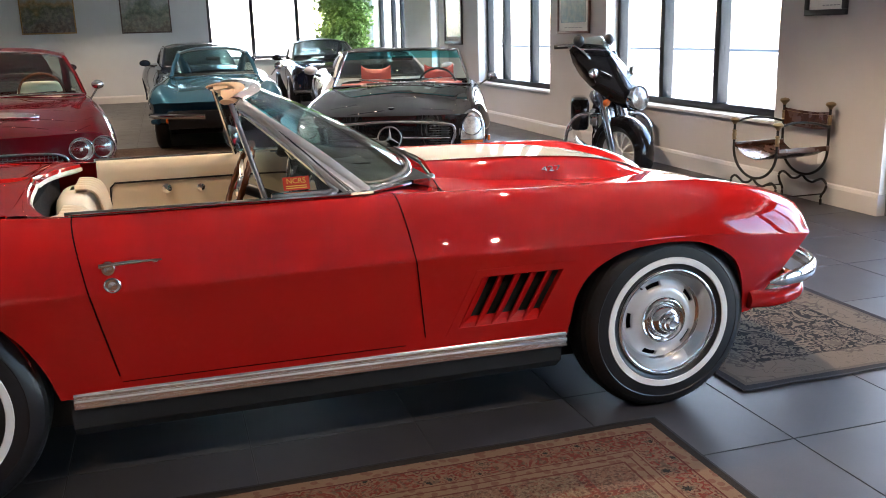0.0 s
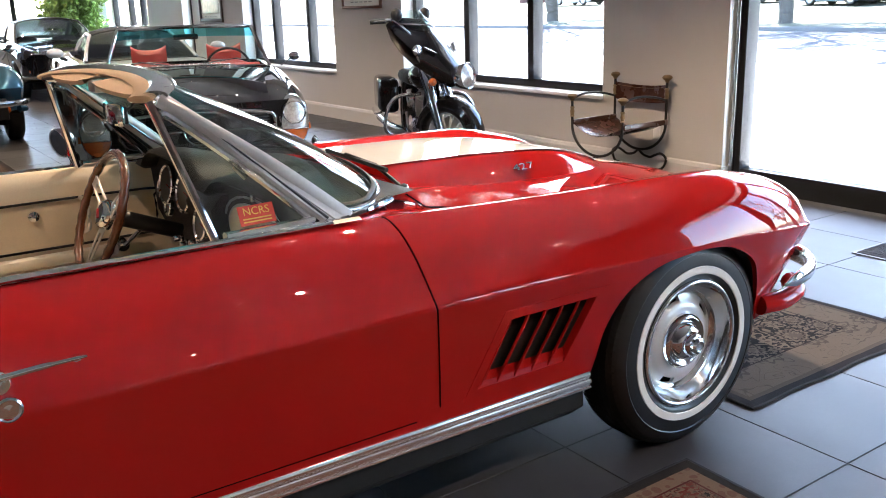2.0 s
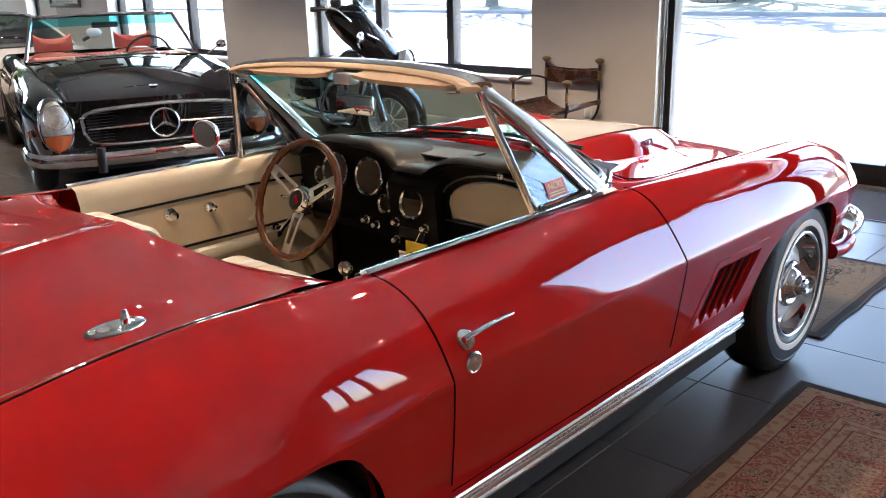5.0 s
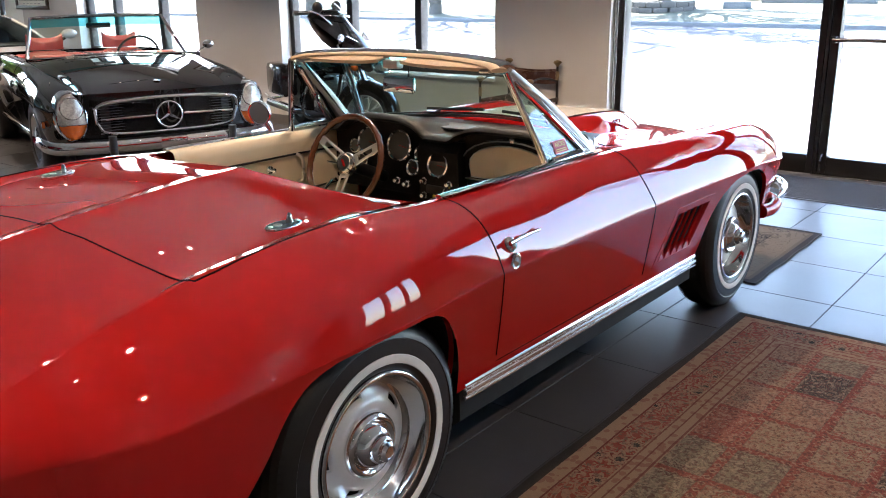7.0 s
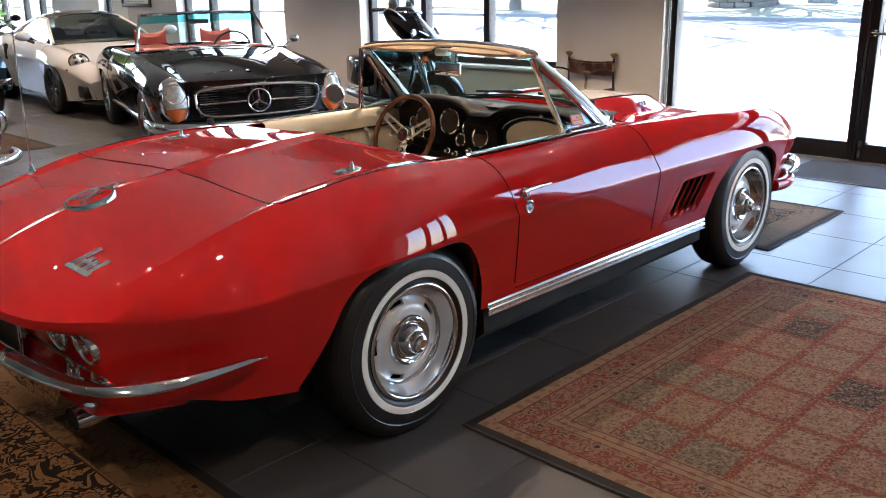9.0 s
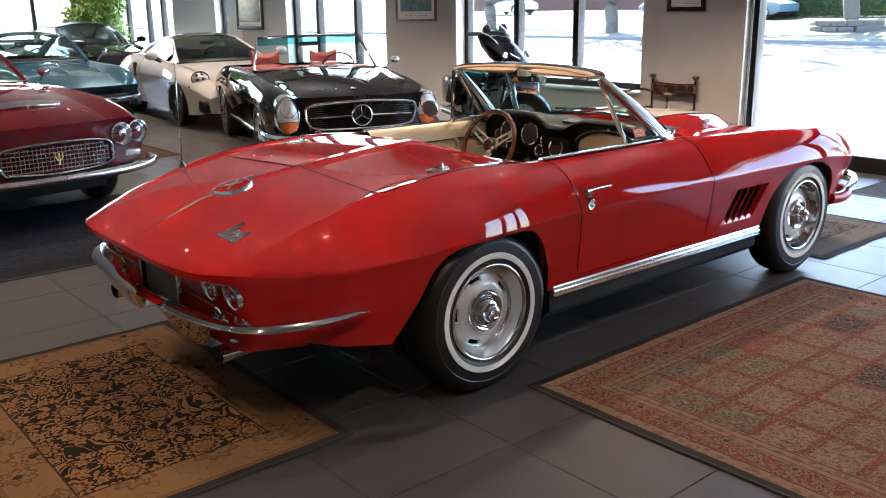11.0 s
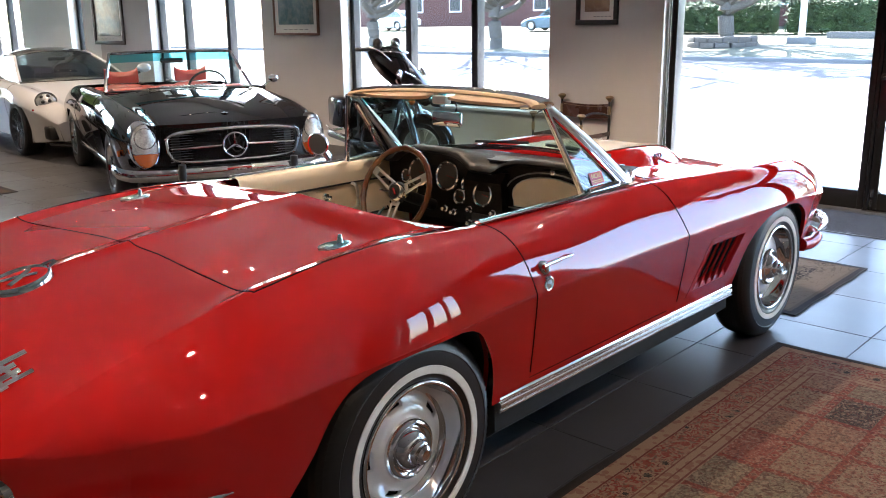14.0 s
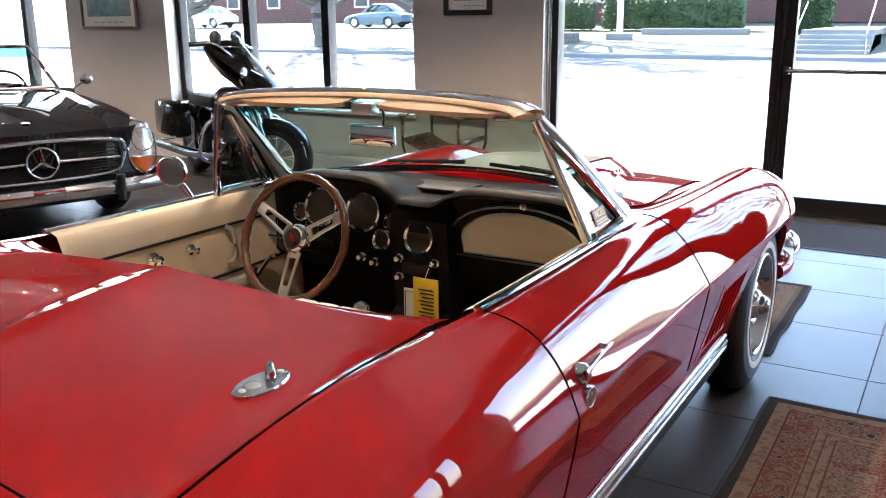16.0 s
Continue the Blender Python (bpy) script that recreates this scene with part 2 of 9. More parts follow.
CARPET = varied("black_carpet", (0.005, 0.005, 0.005), 0.95, 0.0, 0.5, 12.0, 220.0, 0.6)
GLASS = clear_glass("car_glass", (0.74, 0.86, 0.82), 0.16)
TINT = clear_glass("tinted_top_band", (0.14, 0.58, 0.64), 0.05)
FLUTED = clear_glass("fluted_lamp_glass", (0.90, 0.92, 0.92), 0.35, 0.05)
SCREEN = clear_glass("green_tinted_windshield", (0.50, 0.68, 0.64), 0.12)
DARKGLASS = clear_glass("dark_car_glass", (0.26, 0.31, 0.31), 0.16)
PANE = clear_glass("window_glass", (0.97, 0.985, 0.98), 0.01)
LENS_RED = varied("red_lens", (0.30, 0.008, 0.010), 0.08, 0.0, 0.15, 20.0, 140.0, coat=1.0)
LENS_AMBER = varied("amber_lens", (0.42, 0.10, 0.02), 0.1, 0.0, 0.15, 20.0, 140.0, coat=1.0)
LENS_CLEAR = varied("ribbed_lamp_glass", (0.55, 0.56, 0.56), 0.22, 0.55, 0.5, 24.0, 90.0, 0.6, coat=1.0)
WOOD = varied("walnut_rim", (0.105, 0.032, 0.012), 0.25, 0.0, 0.35, 30.0, 160.0, coat=0.8)
YELLOW = varied("yellow_tag_card", (0.80, 0.56, 0.03), 0.55, 0.0, 0.05, 15.0, 120.0)
PAPER = varied("white_card", (0.78, 0.76, 0.70), 0.6, 0.0, 0.05, 15.0, 120.0)
INK = varied("dark_ink", (0.03, 0.028, 0.025), 0.6, 0.0, 0.1)
STICKER = varied("red_sticker", (0.62, 0.05, 0.02), 0.4, 0.0, 0.06, 20.0, 90.0)
STICKER_INK = varied("yellow_sticker_ink", (0.85, 0.62, 0.12), 0.45, 0.0, 0.05)
GAUGE = varied("gauge_face", (0.035, 0.030, 0.024), 0.35, 0.0, 0.2, 20.0, 120.0)
GOLD = varied("gilt_metal", (0.55, 0.36, 0.10), 0.3, 1.0, 0.15, 9.0, 80.0)

WALL = varied("grey_wall_paint", (0.50, 0.478, 0.458), 0.75, 0.0, 0.04, 1.2, 140.0, 0.12)
DAYLIT_WALL = varied("daylit_wall_paint", (0.80, 0.81, 0.78), 0.7, 0.0, 0.03, 1.2, 140.0, 0.1)
BACKWALL = varied("blue_grey_wall_paint", (0.55, 0.572, 0.577), 0.75, 0.0, 0.04, 1.2, 140.0, 0.12)
WHITEPAINT = varied("white_gloss_trim", (0.74, 0.73, 0.71), 0.4, 0.0, 0.03, 2.0, 90.0, 0.05)
BASEPAINT = varied("grey_white_baseboard_paint", (0.56, 0.545, 0.53), 0.45, 0.0, 0.04, 2.0, 90.0, 0.05)
CEILING = varied("ceiling_board", (0.27, 0.265, 0.258), 0.85, 0.0, 0.04, 1.0, 120.0, 0.15)
FRAME = varied("bronze_aluminium", (0.022, 0.022, 0.024), 0.35, 0.4, 0.15, 4.0, 90.0)
STEEL = varied("stainless_bar", (0.42, 0.42, 0.42), 0.25, 1.0, 0.08, 8.0, 120.0)
IRON = varied("wrought_iron", (0.016, 0.015, 0.014), 0.5, 0.5, 0.3, 14.0, 90.0, 0.3)
BRASS = varied("aged_brass", (0.24, 0.17, 0.09), 0.42, 0.8, 0.3, 20.0, 120.0, 0.15)
HIDE = varied("worn_brown_leather", (0.058, 0.024, 0.016), 0.27, 0.0, 0.55, 9.0, 110.0, 0.3)
LEAF = varied("ficus_leaf", (0.20, 0.33, 0.07), 0.45, 0.0, 0.6, 1.8, 30.0)
BARK = varied("tree_bark", (0.085, 0.072, 0.060), 0.85, 0.0, 0.3, 3.0, 30.0, 0.6)
POT = varied("glazed_pot", (0.14, 0.09, 0.06), 0.4, 0.0, 0.2, 6.0, 60.0)
ASPHALT = varied("asphalt", (0.030, 0.030, 0.036), 0.9, 0.0, 0.12, 0.25, 30.0, 0.2)
LOT = varied("concrete_lot", (0.55, 0.54, 0.53), 0.9, 0.0, 0.08, 0.3, 20.0, 0.2)
CONCRETE = varied("concrete", (0.13, 0.125, 0.12), 0.85, 0.0, 0.12, 0.8, 30.0, 0.2)
GRASS = varied("lawn_grass", (0.068, 0.066, 0.034), 0.95, 0.0, 0.45, 0.22, 18.0, 0.6)
HEDGE = varied("hedge_leaves", (0.026, 0.048, 0.011), 0.8, 0.0, 0.6, 2.0, 22.0, 0.8)
STONE = varied("field_stone", (0.085, 0.068, 0.055), 0.85, 0.0, 0.3, 3.0, 30.0, 0.5)
BRICK = varied("red_brick", (0.085, 0.034, 0.026), 0.85, 0.0, 0.3, 3.0, 40.0, 0.4)


def tile_material():
    """Charcoal porcelain with a soft cloudy print; each tile a little different."""
    s = Nodes("charcoal_floor_tile")
    co = s.coords()
    rnd = s.node("ShaderNodeObjectInfo").outputs["Random"]
    isl = s.node("ShaderNodeNewGeometry").outputs["Random Per Island"]
    shift = s.node("ShaderNodeVectorMath", {0: co, 1: s.node("ShaderNodeCombineXYZ", {0: s.math("MULTIPLY", rnd, 40.0), 1: s.math("MULTIPLY", isl, 35.0)}).outputs[0]}, operation="ADD").outputs[0]
    cloud = s.noise(shift, 3.2, 5.0, 0.65)
    grain = s.noise(shift, 180.0, 2.0)
    f = s.math("ADD", s.math("MULTIPLY", cloud, 0.8), s.math("MULTIPLY", grain, 0.2))
    base = s.ramp(f, [(0.25, (0.032, 0.032, 0.036)), (0.75, (0.058, 0.058, 0.061))])
    tone = s.math("MULTIPLY_ADD", s.math("ADD", rnd, isl), 0.09, 0.91)
    s.set(Base_Color=s.mix(1.0, base, s.node("ShaderNodeCombineColor", {0: tone, 1: tone, 2: tone}).outputs[0], "MULTIPLY"),
          Roughness=s.math("MULTIPLY_ADD", cloud, 0.22, 0.28), Specular_IOR_Level=0.17)
    s.bump(s.math("ADD", cloud, s.math("MULTIPLY", grain, 0.5)), 0.06, 0.002)
    return s.m


TILE = tile_material()
GROUT = varied("dark_grout", (0.035, 0.035, 0.036), 0.9, 0.0, 0.2, 20.0, 120.0)


def pillow(centre, radii, p=0.45, n=28, k=16):
    """A stuffed rounded block: a superellipsoid."""
    def sp(v, e):
        return math.copysign(abs(v) ** e, v)
    c = Vector(centre)
    rows = []
    for i in range(k + 1):
        a = 0.03 + (math.pi - 0.06) * i / k
        rows.append([c + Vector((radii[0] * sp(math.sin(a), p) * sp(math.cos(b), p), radii[1] * sp(math.sin(a), p) * sp(math.sin(b), p), radii[2] * sp(math.cos(a), p))) for b in [j * math.tau / n for j in range(n)]])
    return Geo().grid(rows, loop_v=True)


def rug_frame(s):
    """Rug coordinates: plain and slightly wandering vectors, and their x and y."""
    co = s.coords()
    drift = s.node("ShaderNodeTexNoise", {"Vector": co, "Scale": 7.0, "Detail": 2.0}).outputs["Color"]
    drift = s.node("ShaderNodeVectorMath", {0: drift, 1: (0.5, 0.5, 0.5)}, operation="SUBTRACT").outputs[0]
    wob = s.node("ShaderNodeVectorMath", {0: co, 1: s.node("ShaderNodeVectorMath", {0: drift, "Scale": 0.05}, operation="SCALE").outputs[0]}, operation="ADD").outputs[0]
    sep = s.node("ShaderNodeSeparateXYZ", {0: co})
    return co, wob, sep.outputs[0], sep.outputs[1]


def blossoms(s, vec, scale, radius, petals, depth=0.22):
    """Petalled flowers scattered at random: outer shape, ring and heart as masks."""
    v = s.node("ShaderNodeTexVoronoi", {"Vector": vec, "Scale": scale, "Randomness": 0.75}, voronoi_dimensions="2D")
    d = s.node("ShaderNodeVectorMath", {0: vec, 1: v.outputs["Position"]}, operation="SUBTRACT").outputs[0]
    d = s.node("ShaderNodeSeparateXYZ", {0: d})
    rad = s.math("SQRT", s.math("ADD", s.math("MULTIPLY", d.outputs[0], d.outputs[0]), s.math("MULTIPLY", d.outputs[1], d.outputs[1])))
    ang = s.math("ARCTAN2", d.outputs[1], d.outputs[0])
    lobe = s.math("MULTIPLY_ADD", s.math("SINE", s.math("MULTIPLY", ang, float(petals))), depth, 1.0)
    size = s.math("MULTIPLY_ADD", s.node("ShaderNodeSeparateXYZ", {0: v.outputs["Color"]}).outputs[0], 0.5, 0.7)
    q = s.math("DIVIDE", rad, s.math("MULTIPLY", s.math("MULTIPLY", lobe, size), radius))
    outer = s.math("LESS_THAN", q, 1.0)
    ring = s.math("MULTIPLY", s.math("LESS_THAN", q, 0.72), s.math("GREATER_THAN", q, 0.56))
    heart = s.math("LESS_THAN", q, 0.3)
    rim = s.math("MULTIPLY", s.math("LESS_THAN", q, 1.22), s.math("GREATER_THAN", q, 1.0))
    return outer, ring, heart, rim


def scrolls(s, vec, scale, width):
    """Curling vine lines."""
    n = s.node("ShaderNodeTexNoise", {"Vector": vec, "Scale": scale, "Detail": 1.0, "Distortion": 1.4}).outputs[0]
    f = s.math("FRACT", s.math("MULTIPLY", n, 7.0))
    return s.math("LESS_THAN", s.math("ABSOLUTE", s.math("SUBTRACT", f, 0.5)), width)


def inset(s, x, y, hx, hy):
    return s.math("MINIMUM", s.math("SUBTRACT", hx, s.math("ABSOLUTE", x)), s.math("SUBTRACT", hy, s.math("ABSOLUTE", y)))


def band(s, edge, a, b):
    return s.math("MULTIPLY", s.math("GREATER_THAN", edge, a), s.math("LESS_THAN", edge, b))


def wool_finish(s, co, col, dust, fade=0.35):
    wear = s.noise(co, 2.6, 4.0)
    col = s.mix(s.math("MULTIPLY", wear, fade), col, dust)
    knots = s.noise(co, 260.0, 1.0)
    col = s.mix(s.math("MULTIPLY", knots, 0.30), col, (0.02, 0.018, 0.016))
    s.set(Base_Color=col, Roughness=0.96, Specular_IOR_Level=0.06, Sheen_Weight=0.0)
    s.bump(s.math("ADD", knots, s.math("MULTIPLY", s.noise(co, 40.0, 2.0), 0.6)), 0.5, 0.003)
    return s.m


def floral_rug(name, hx, hy, field, tan, brown, border):
    """Dark field filled with scrolling vines and blossoms inside a broad pale border."""
    s = Nodes(name)
    co, wob, x, y = rug_frame(s)
    edge = inset(s, x, y, hx, hy)
    deep = s.mix(0.4, field, brown)
    g = s.mix(scrolls(s, wob, 7.0, 0.2), field, tan)
    o, r, h, rim = blossoms(s, wob, 11.0, 0.026, 5, 0.3)
    g = s.mix(o, s.mix(rim, g, field), tan)
    g = s.mix(s.math("MULTIPLY", h, 0.8), g, brown)
    o, r, h, rim = blossoms(s, wob, 4.4, 0.062, 13, 0.12)
    g = s.mix(o, s.mix(rim, g, field), tan)
    g = s.mix(s.math("MULTIPLY", s.math("MULTIPLY", o, s.math("LESS_THAN", s.noise(wob, 60.0, 1.0), 0.45)), 0.6), g, brown)
    g = s.mix(r, g, deep)
    g = s.mix(h, g, s.mix(0.5, brown, tan))
    b = s.mix(s.math("MULTIPLY", scrolls(s, wob, 5.0, 0.045), 0.55), border, brown)
    o, r, h, rim = blossoms(s, wob, 4.0, 0.066, 9, 0.14)
    b = s.mix(s.math("MULTIPLY", rim, 0.7), s.mix(o, b, border), brown)
    b = s.mix(s.math("MULTIPLY", s.math("MULTIPLY", o, s.math("GREATER_THAN", s.noise(wob, 55.0, 1.0), 0.52)), 0.65), b, brown)
    b = s.mix(h, b, deep)
    col = s.mix(s.math("LESS_THAN", edge, 0.225), g, b)
    col = s.mix(band(s, edge, 0.222, 0.229), col, deep)
    col = s.mix(band(s, edge, 0.03, 0.052), col, s.mix(0.5, border, brown))
    col = s.mix(s.math("LESS_THAN", edge, 0.03), col, (0.022, 0.022, 0.026))
    return wool_finish(s, co, col, s.mix(0.5, border, field), 0.12)


def garden_rug_material(name, hx, hy, beige, red, navy, olive):
    """Rows of small garden panels in a red lattice, red flowered border and pale guards."""
    s = Nodes(name)
    co, wob, x, y = rug_frame(s)
    edge = inset(s, x, y, hx, hy)
    px, py = 0.262, 0.205
    u = s.math("ADD", x, px * 20.42)
    v = s.math("ADD", y, py * 30.2)
    fx, fy = s.math("PINGPONG", u, px / 2), s.math("PINGPONG", v, py / 2)
    lattice = s.math("MAXIMUM", s.math("LESS_THAN", fx, 0.016), s.math("LESS_THAN", fy, 0.016))
    lines = s.math("MAXIMUM", band(s, fx, 0.016, 0.020), band(s, fy, 0.016, 0.020))
    cell = s.node("ShaderNodeCombineXYZ", {0: s.math("FLOOR", s.math("DIVIDE", u, px)), 1: s.math("FLOOR", s.math("DIVIDE", v, py)), 2: 3.0}).outputs[0]
    pick = s.node("ShaderNodeTexWhiteNoise", {"Vector": cell}, noise_dimensions="3D").outputs[0]
    ground = s.ramp(pick, [(0.0, beige), (0.24, olive), (0.46, s_mix(beige, red, 0.28)), (0.62, s_mix(olive, beige, 0.5)), (0.88, navy), (0.92, s_mix(beige, red, 0.6))], "CONSTANT")
    figure = s.ramp(pick, [(0.0, s_mix(navy, red, 0.6)), (0.24, s_mix(navy, red, 0.25)), (0.46, s_mix(olive, navy, 0.6)), (0.62, red), (0.88, beige), (0.92, red)], "CONSTANT")
    o, r, h, rim = blossoms(s, co, 26.0, 0.010, 5, 0.3)
    m = s.math("MAXIMUM", s.math("MULTIPLY", scrolls(s, wob, 19.0, 0.13), 0.8), o)
    g = s.mix(s.math("MULTIPLY", m, 0.45), ground, figure)
    o2, r2, h2, rim2 = blossoms(s, co, 4.3, 0.034, 8, 0.2)
    g = s.mix(s.math("MULTIPLY", s.math("MAXIMUM", r2, rim2), 0.7), g, figure)
    g = s.mix(s.math("MULTIPLY", s.math("LESS_THAN", s.voronoi(co, 46.0), 0.17), 0.75), g, s.mix(0.35, navy, red))
    dia = s.math("ADD", s.math("PINGPONG", s.math("ADD", u, 0.011), 0.022), s.math("PINGPONG", s.math("ADD", v, 0.011), 0.022))
    lat = s.mix(s.math("LESS_THAN", dia, 0.015), s_mix(red, beige, 0.06), s_mix(beige, red, 0.3))
    lat = s.mix(s.math("LESS_THAN", dia, 0.009), lat, s_mix(navy, red, 0.5))
    g = s.mix(s.math("MULTIPLY", lines, 0.6), g, s_mix(beige, navy, 0.55))
    fleck = s.noise(wob, 48.0, 2.0)
    g = s.mix(s.math("MULTIPLY", s.math("GREATER_THAN", fleck, 0.60), 0.30), g, s_mix(red, navy, 0.25))
    g = s.mix(s.math("MULTIPLY", s.math("LESS_THAN", fleck, 0.40), 0.30), g, s_mix(beige, (0.3, 0.24, 0.17), 0.5))
    g = s.mix(s.math("MULTIPLY", lattice, 0.82), g, lat)
    tick = s.noise(wob, 85.0, 2.0)
    g = s.mix(s.math("MULTIPLY", s.math("GREATER_THAN", tick, 0.59), 0.6), g, s_mix(navy, red, 0.25))
    g = s.mix(s.math("MULTIPLY", s.math("LESS_THAN", tick, 0.40), 0.4), g, s_mix(beige, (0.3, 0.24, 0.17), 0.4))
    # red border with blossoms between two pale guards
    b = s.mix(s.math("MULTIPLY", scrolls(s, wob, 9.0, 0.20), 0.85), s_mix(red, beige, 0.12), s_mix(beige, red, 0.15))
    o, r, h, rim = blossoms(s, wob, 8.0, 0.042, 7, 0.2)
    b = s.mix(o, s.mix(rim, b, red), s_mix(beige, red, 0.2))
    b = s.mix(r, b, s_mix(red, navy, 0.4))
    b = s.mix(h, b, navy)
    b = s.mix(s.math("MULTIPLY", s.math("GREATER_THAN", s.noise(wob, 62.0, 2.0), 0.57), 0.65), b, s_mix(navy, olive, 0.5))
    b = s.mix(s.math("MULTIPLY", s.math("LESS_THAN", s.noise(wob, 50.0, 2.0), 0.44), 0.6), b, s_mix(beige, red, 0.1))
    gd = s.mix(s.math("MULTIPLY", s.math("LESS_THAN", s.voronoi(wob, 30.0), 0.42), 0.75), beige, s_mix(red, olive, 0.45))
    col = s.mix(s.math("LESS_THAN", edge, 0.275), g, gd)
    for a, c in ((0.196, 0.202), (0.228, 0.234), (0.262, 0.270)):
        col = s.mix(s.math("MULTIPLY", band(s, edge, a, c), 0.8), col, s_mix(red, navy, 0.4))
    col = s.mix(s.math("LESS_THAN", edge, 0.19), col, b)
    col = s.mix(s.math("LESS_THAN", edge, 0.088), col, gd)
    col = s.mix(band(s, edge, 0.080, 0.087), col, s_mix(red, navy, 0.4))
    col = s.mix(s.math("LESS_THAN", edge, 0.03), col, (0.012, 0.012, 0.013))
    return wool_finish(s, co, col, s_mix(beige, olive, 0.5), 0.16)


def s_mix(a, b, f):
    return tuple(p + (q - p) * f for p, q in zip(a, b))


# ---- the showroom ----
WX = 4.5                      # inner face of the glazed wall
NORTH, SOUTH, WEST, TOP = 18.5, -9.0, -8.5, 3.5


def wall_with_openings(name, x0, x1, lo, hi, openings, material, label, axis="y", top=TOP):
    """A thick wall along y (or x) with rectangular holes (from, to, sill, head)."""
    g = Geo()

    def slab(a, b, z0, z1):
        if b - a < 1e-4 or z1 - z0 < 1e-4:
            return
        if axis == "y":
            g.box((x0, a, z0), (x1, b, z1))
        else:
            g.box((a, x0, z0), (b, x1, z1))

    at = lo
    for a, b, s, h in sorted(openings):
        slab(at, a, 0, top)
        slab(a, b, 0, s)
        slab(a, b, h, top)
        at = b
    slab(at, hi, 0, top)
    return single(name, g, material, label, "wall", kind="structure", smooth=0)


HEAD = 2.75
EAST_WINDOWS = [(2.86, 5.95, 0.60), (7.54, 10.38, 0.60), (15.0, 17.9, 0.60)]
wall_with_openings("wall_east", WX, WX + 0.32, SOUTH, 12.0,
                   [(a, b, s, HEAD) for a, b, s in EAST_WINDOWS[:2]] + [(-4.2, 1.62, 0.0, HEAD), (-8.2, -5.9, 0.60, HEAD)], WALL,
                   "warm grey painted wall with tall dark-framed windows")
# paler than wall_east: the daylight on this end is put into its colour
wall_with_openings("wall_east_end", WX, WX + 0.32, 12.0, NORTH, [(12.55, 13.05, 0.0, HEAD), (15.0, 17.9, 0.60, HEAD)], DAYLIT_WALL, "off-white wall, colour lifted for daylight, beside a narrow glazed light")
wall_with_openings("wall_north", NORTH, NORTH + 0.3, WEST, WX + 0.32, [(0.65, 4.15, 0.9, HEAD)], BACKWALL,
                   "pale blue-grey painted end wall with a wide window", axis="x")
wall_with_openings("wall_west", WEST - 0.3, WEST, SOUTH, NORTH, [], WALL, "plain grey painted wall")
wall_with_openings("wall_south", SOUTH - 0.3, SOUTH, WEST - 0.3, WX + 0.32, [], WALL, "plain grey painted wall", axis="x")
# the slab runs 2.4 m past the glazing: an unseen eave, added to keep sun out
single("ceiling", Geo().box((WEST - 0.3, SOUTH - 0.3, TOP), (WX + 2.4, NORTH + 0.3, TOP + 0.25)), CEILING, "plain matt ceiling with small recessed spots and an added eave outside", "ceiling", kind="structure", smooth=0)

# white reveals beside the glass and baseboards
rev = Geo()
for a, b, s in EAST_WINDOWS:
    rev.box((WX - 0.002, b - 0.003, s), (WX + 0.15, b, HEAD))
rev.box((WX - 0.003, 1.615, 0.16), (WX + 0.2, 1.618, HEAD))
single("trim", rev, WHITEPAINT, "white painted window reveals", "trim", kind="structure", smooth=0)
for lo, hi in ((1.62, 12.55), (13.05, NORTH)):
    g = Geo()
    g.prism([(WX, lo, 0), (WX - 0.022, lo, 0), (WX - 0.022, lo, 0.135), (WX - 0.012, lo, 0.16), (WX, lo, 0.17)], (0, hi - lo, 0))
    if lo == 1.62:
        g.box((WX - 0.022, lo - 0.018, 0), (WX + 0.14, lo, 0.16))
    single("baseboard", g, BASEPAINT, "pale painted baseboard along the wall", "baseboard", kind="structure", smooth=0)
g = Geo()
g.prism([(WEST, NORTH, 0), (WEST, NORTH - 0.022, 0), (WEST, NORTH - 0.022, 0.135), (WEST, NORTH - 0.012, 0.16), (WEST, NORTH, 0.17)], (WX - 0.022 - WEST, 0, 0))
single("baseboard", g, BASEPAINT, "pale painted baseboard along the end wall", "baseboard", kind="structure", smooth=0)


def bar_box(g, a, b, x, w, d, axis="y"):
    """A frame bar from a to b, (along, z) pairs, centred on x."""
    (u0, z0), (u1, z1) = a, b
    if axis == "y":
        g.box((x - d / 2, min(u0, u1) - (w / 2 if u0 == u1 else 0), min(z0, z1) - (w / 2 if z0 == z1 else 0)),
              (x + d / 2, max(u0, u1) + (w / 2 if u0 == u1 else 0), max(z0, z1) + (w / 2 if z0 == z1 else 0)), 0.004)
    else:
        g.box((min(u0, u1) - (w / 2 if u0 == u1 else 0), x - d / 2, min(z0, z1) - (w / 2 if z0 == z1 else 0)),
              (max(u0, u1) + (w / 2 if u0 == u1 else 0), x + d / 2, max(z0, z1) + (w / 2 if z0 == z1 else 0)), 0.004)


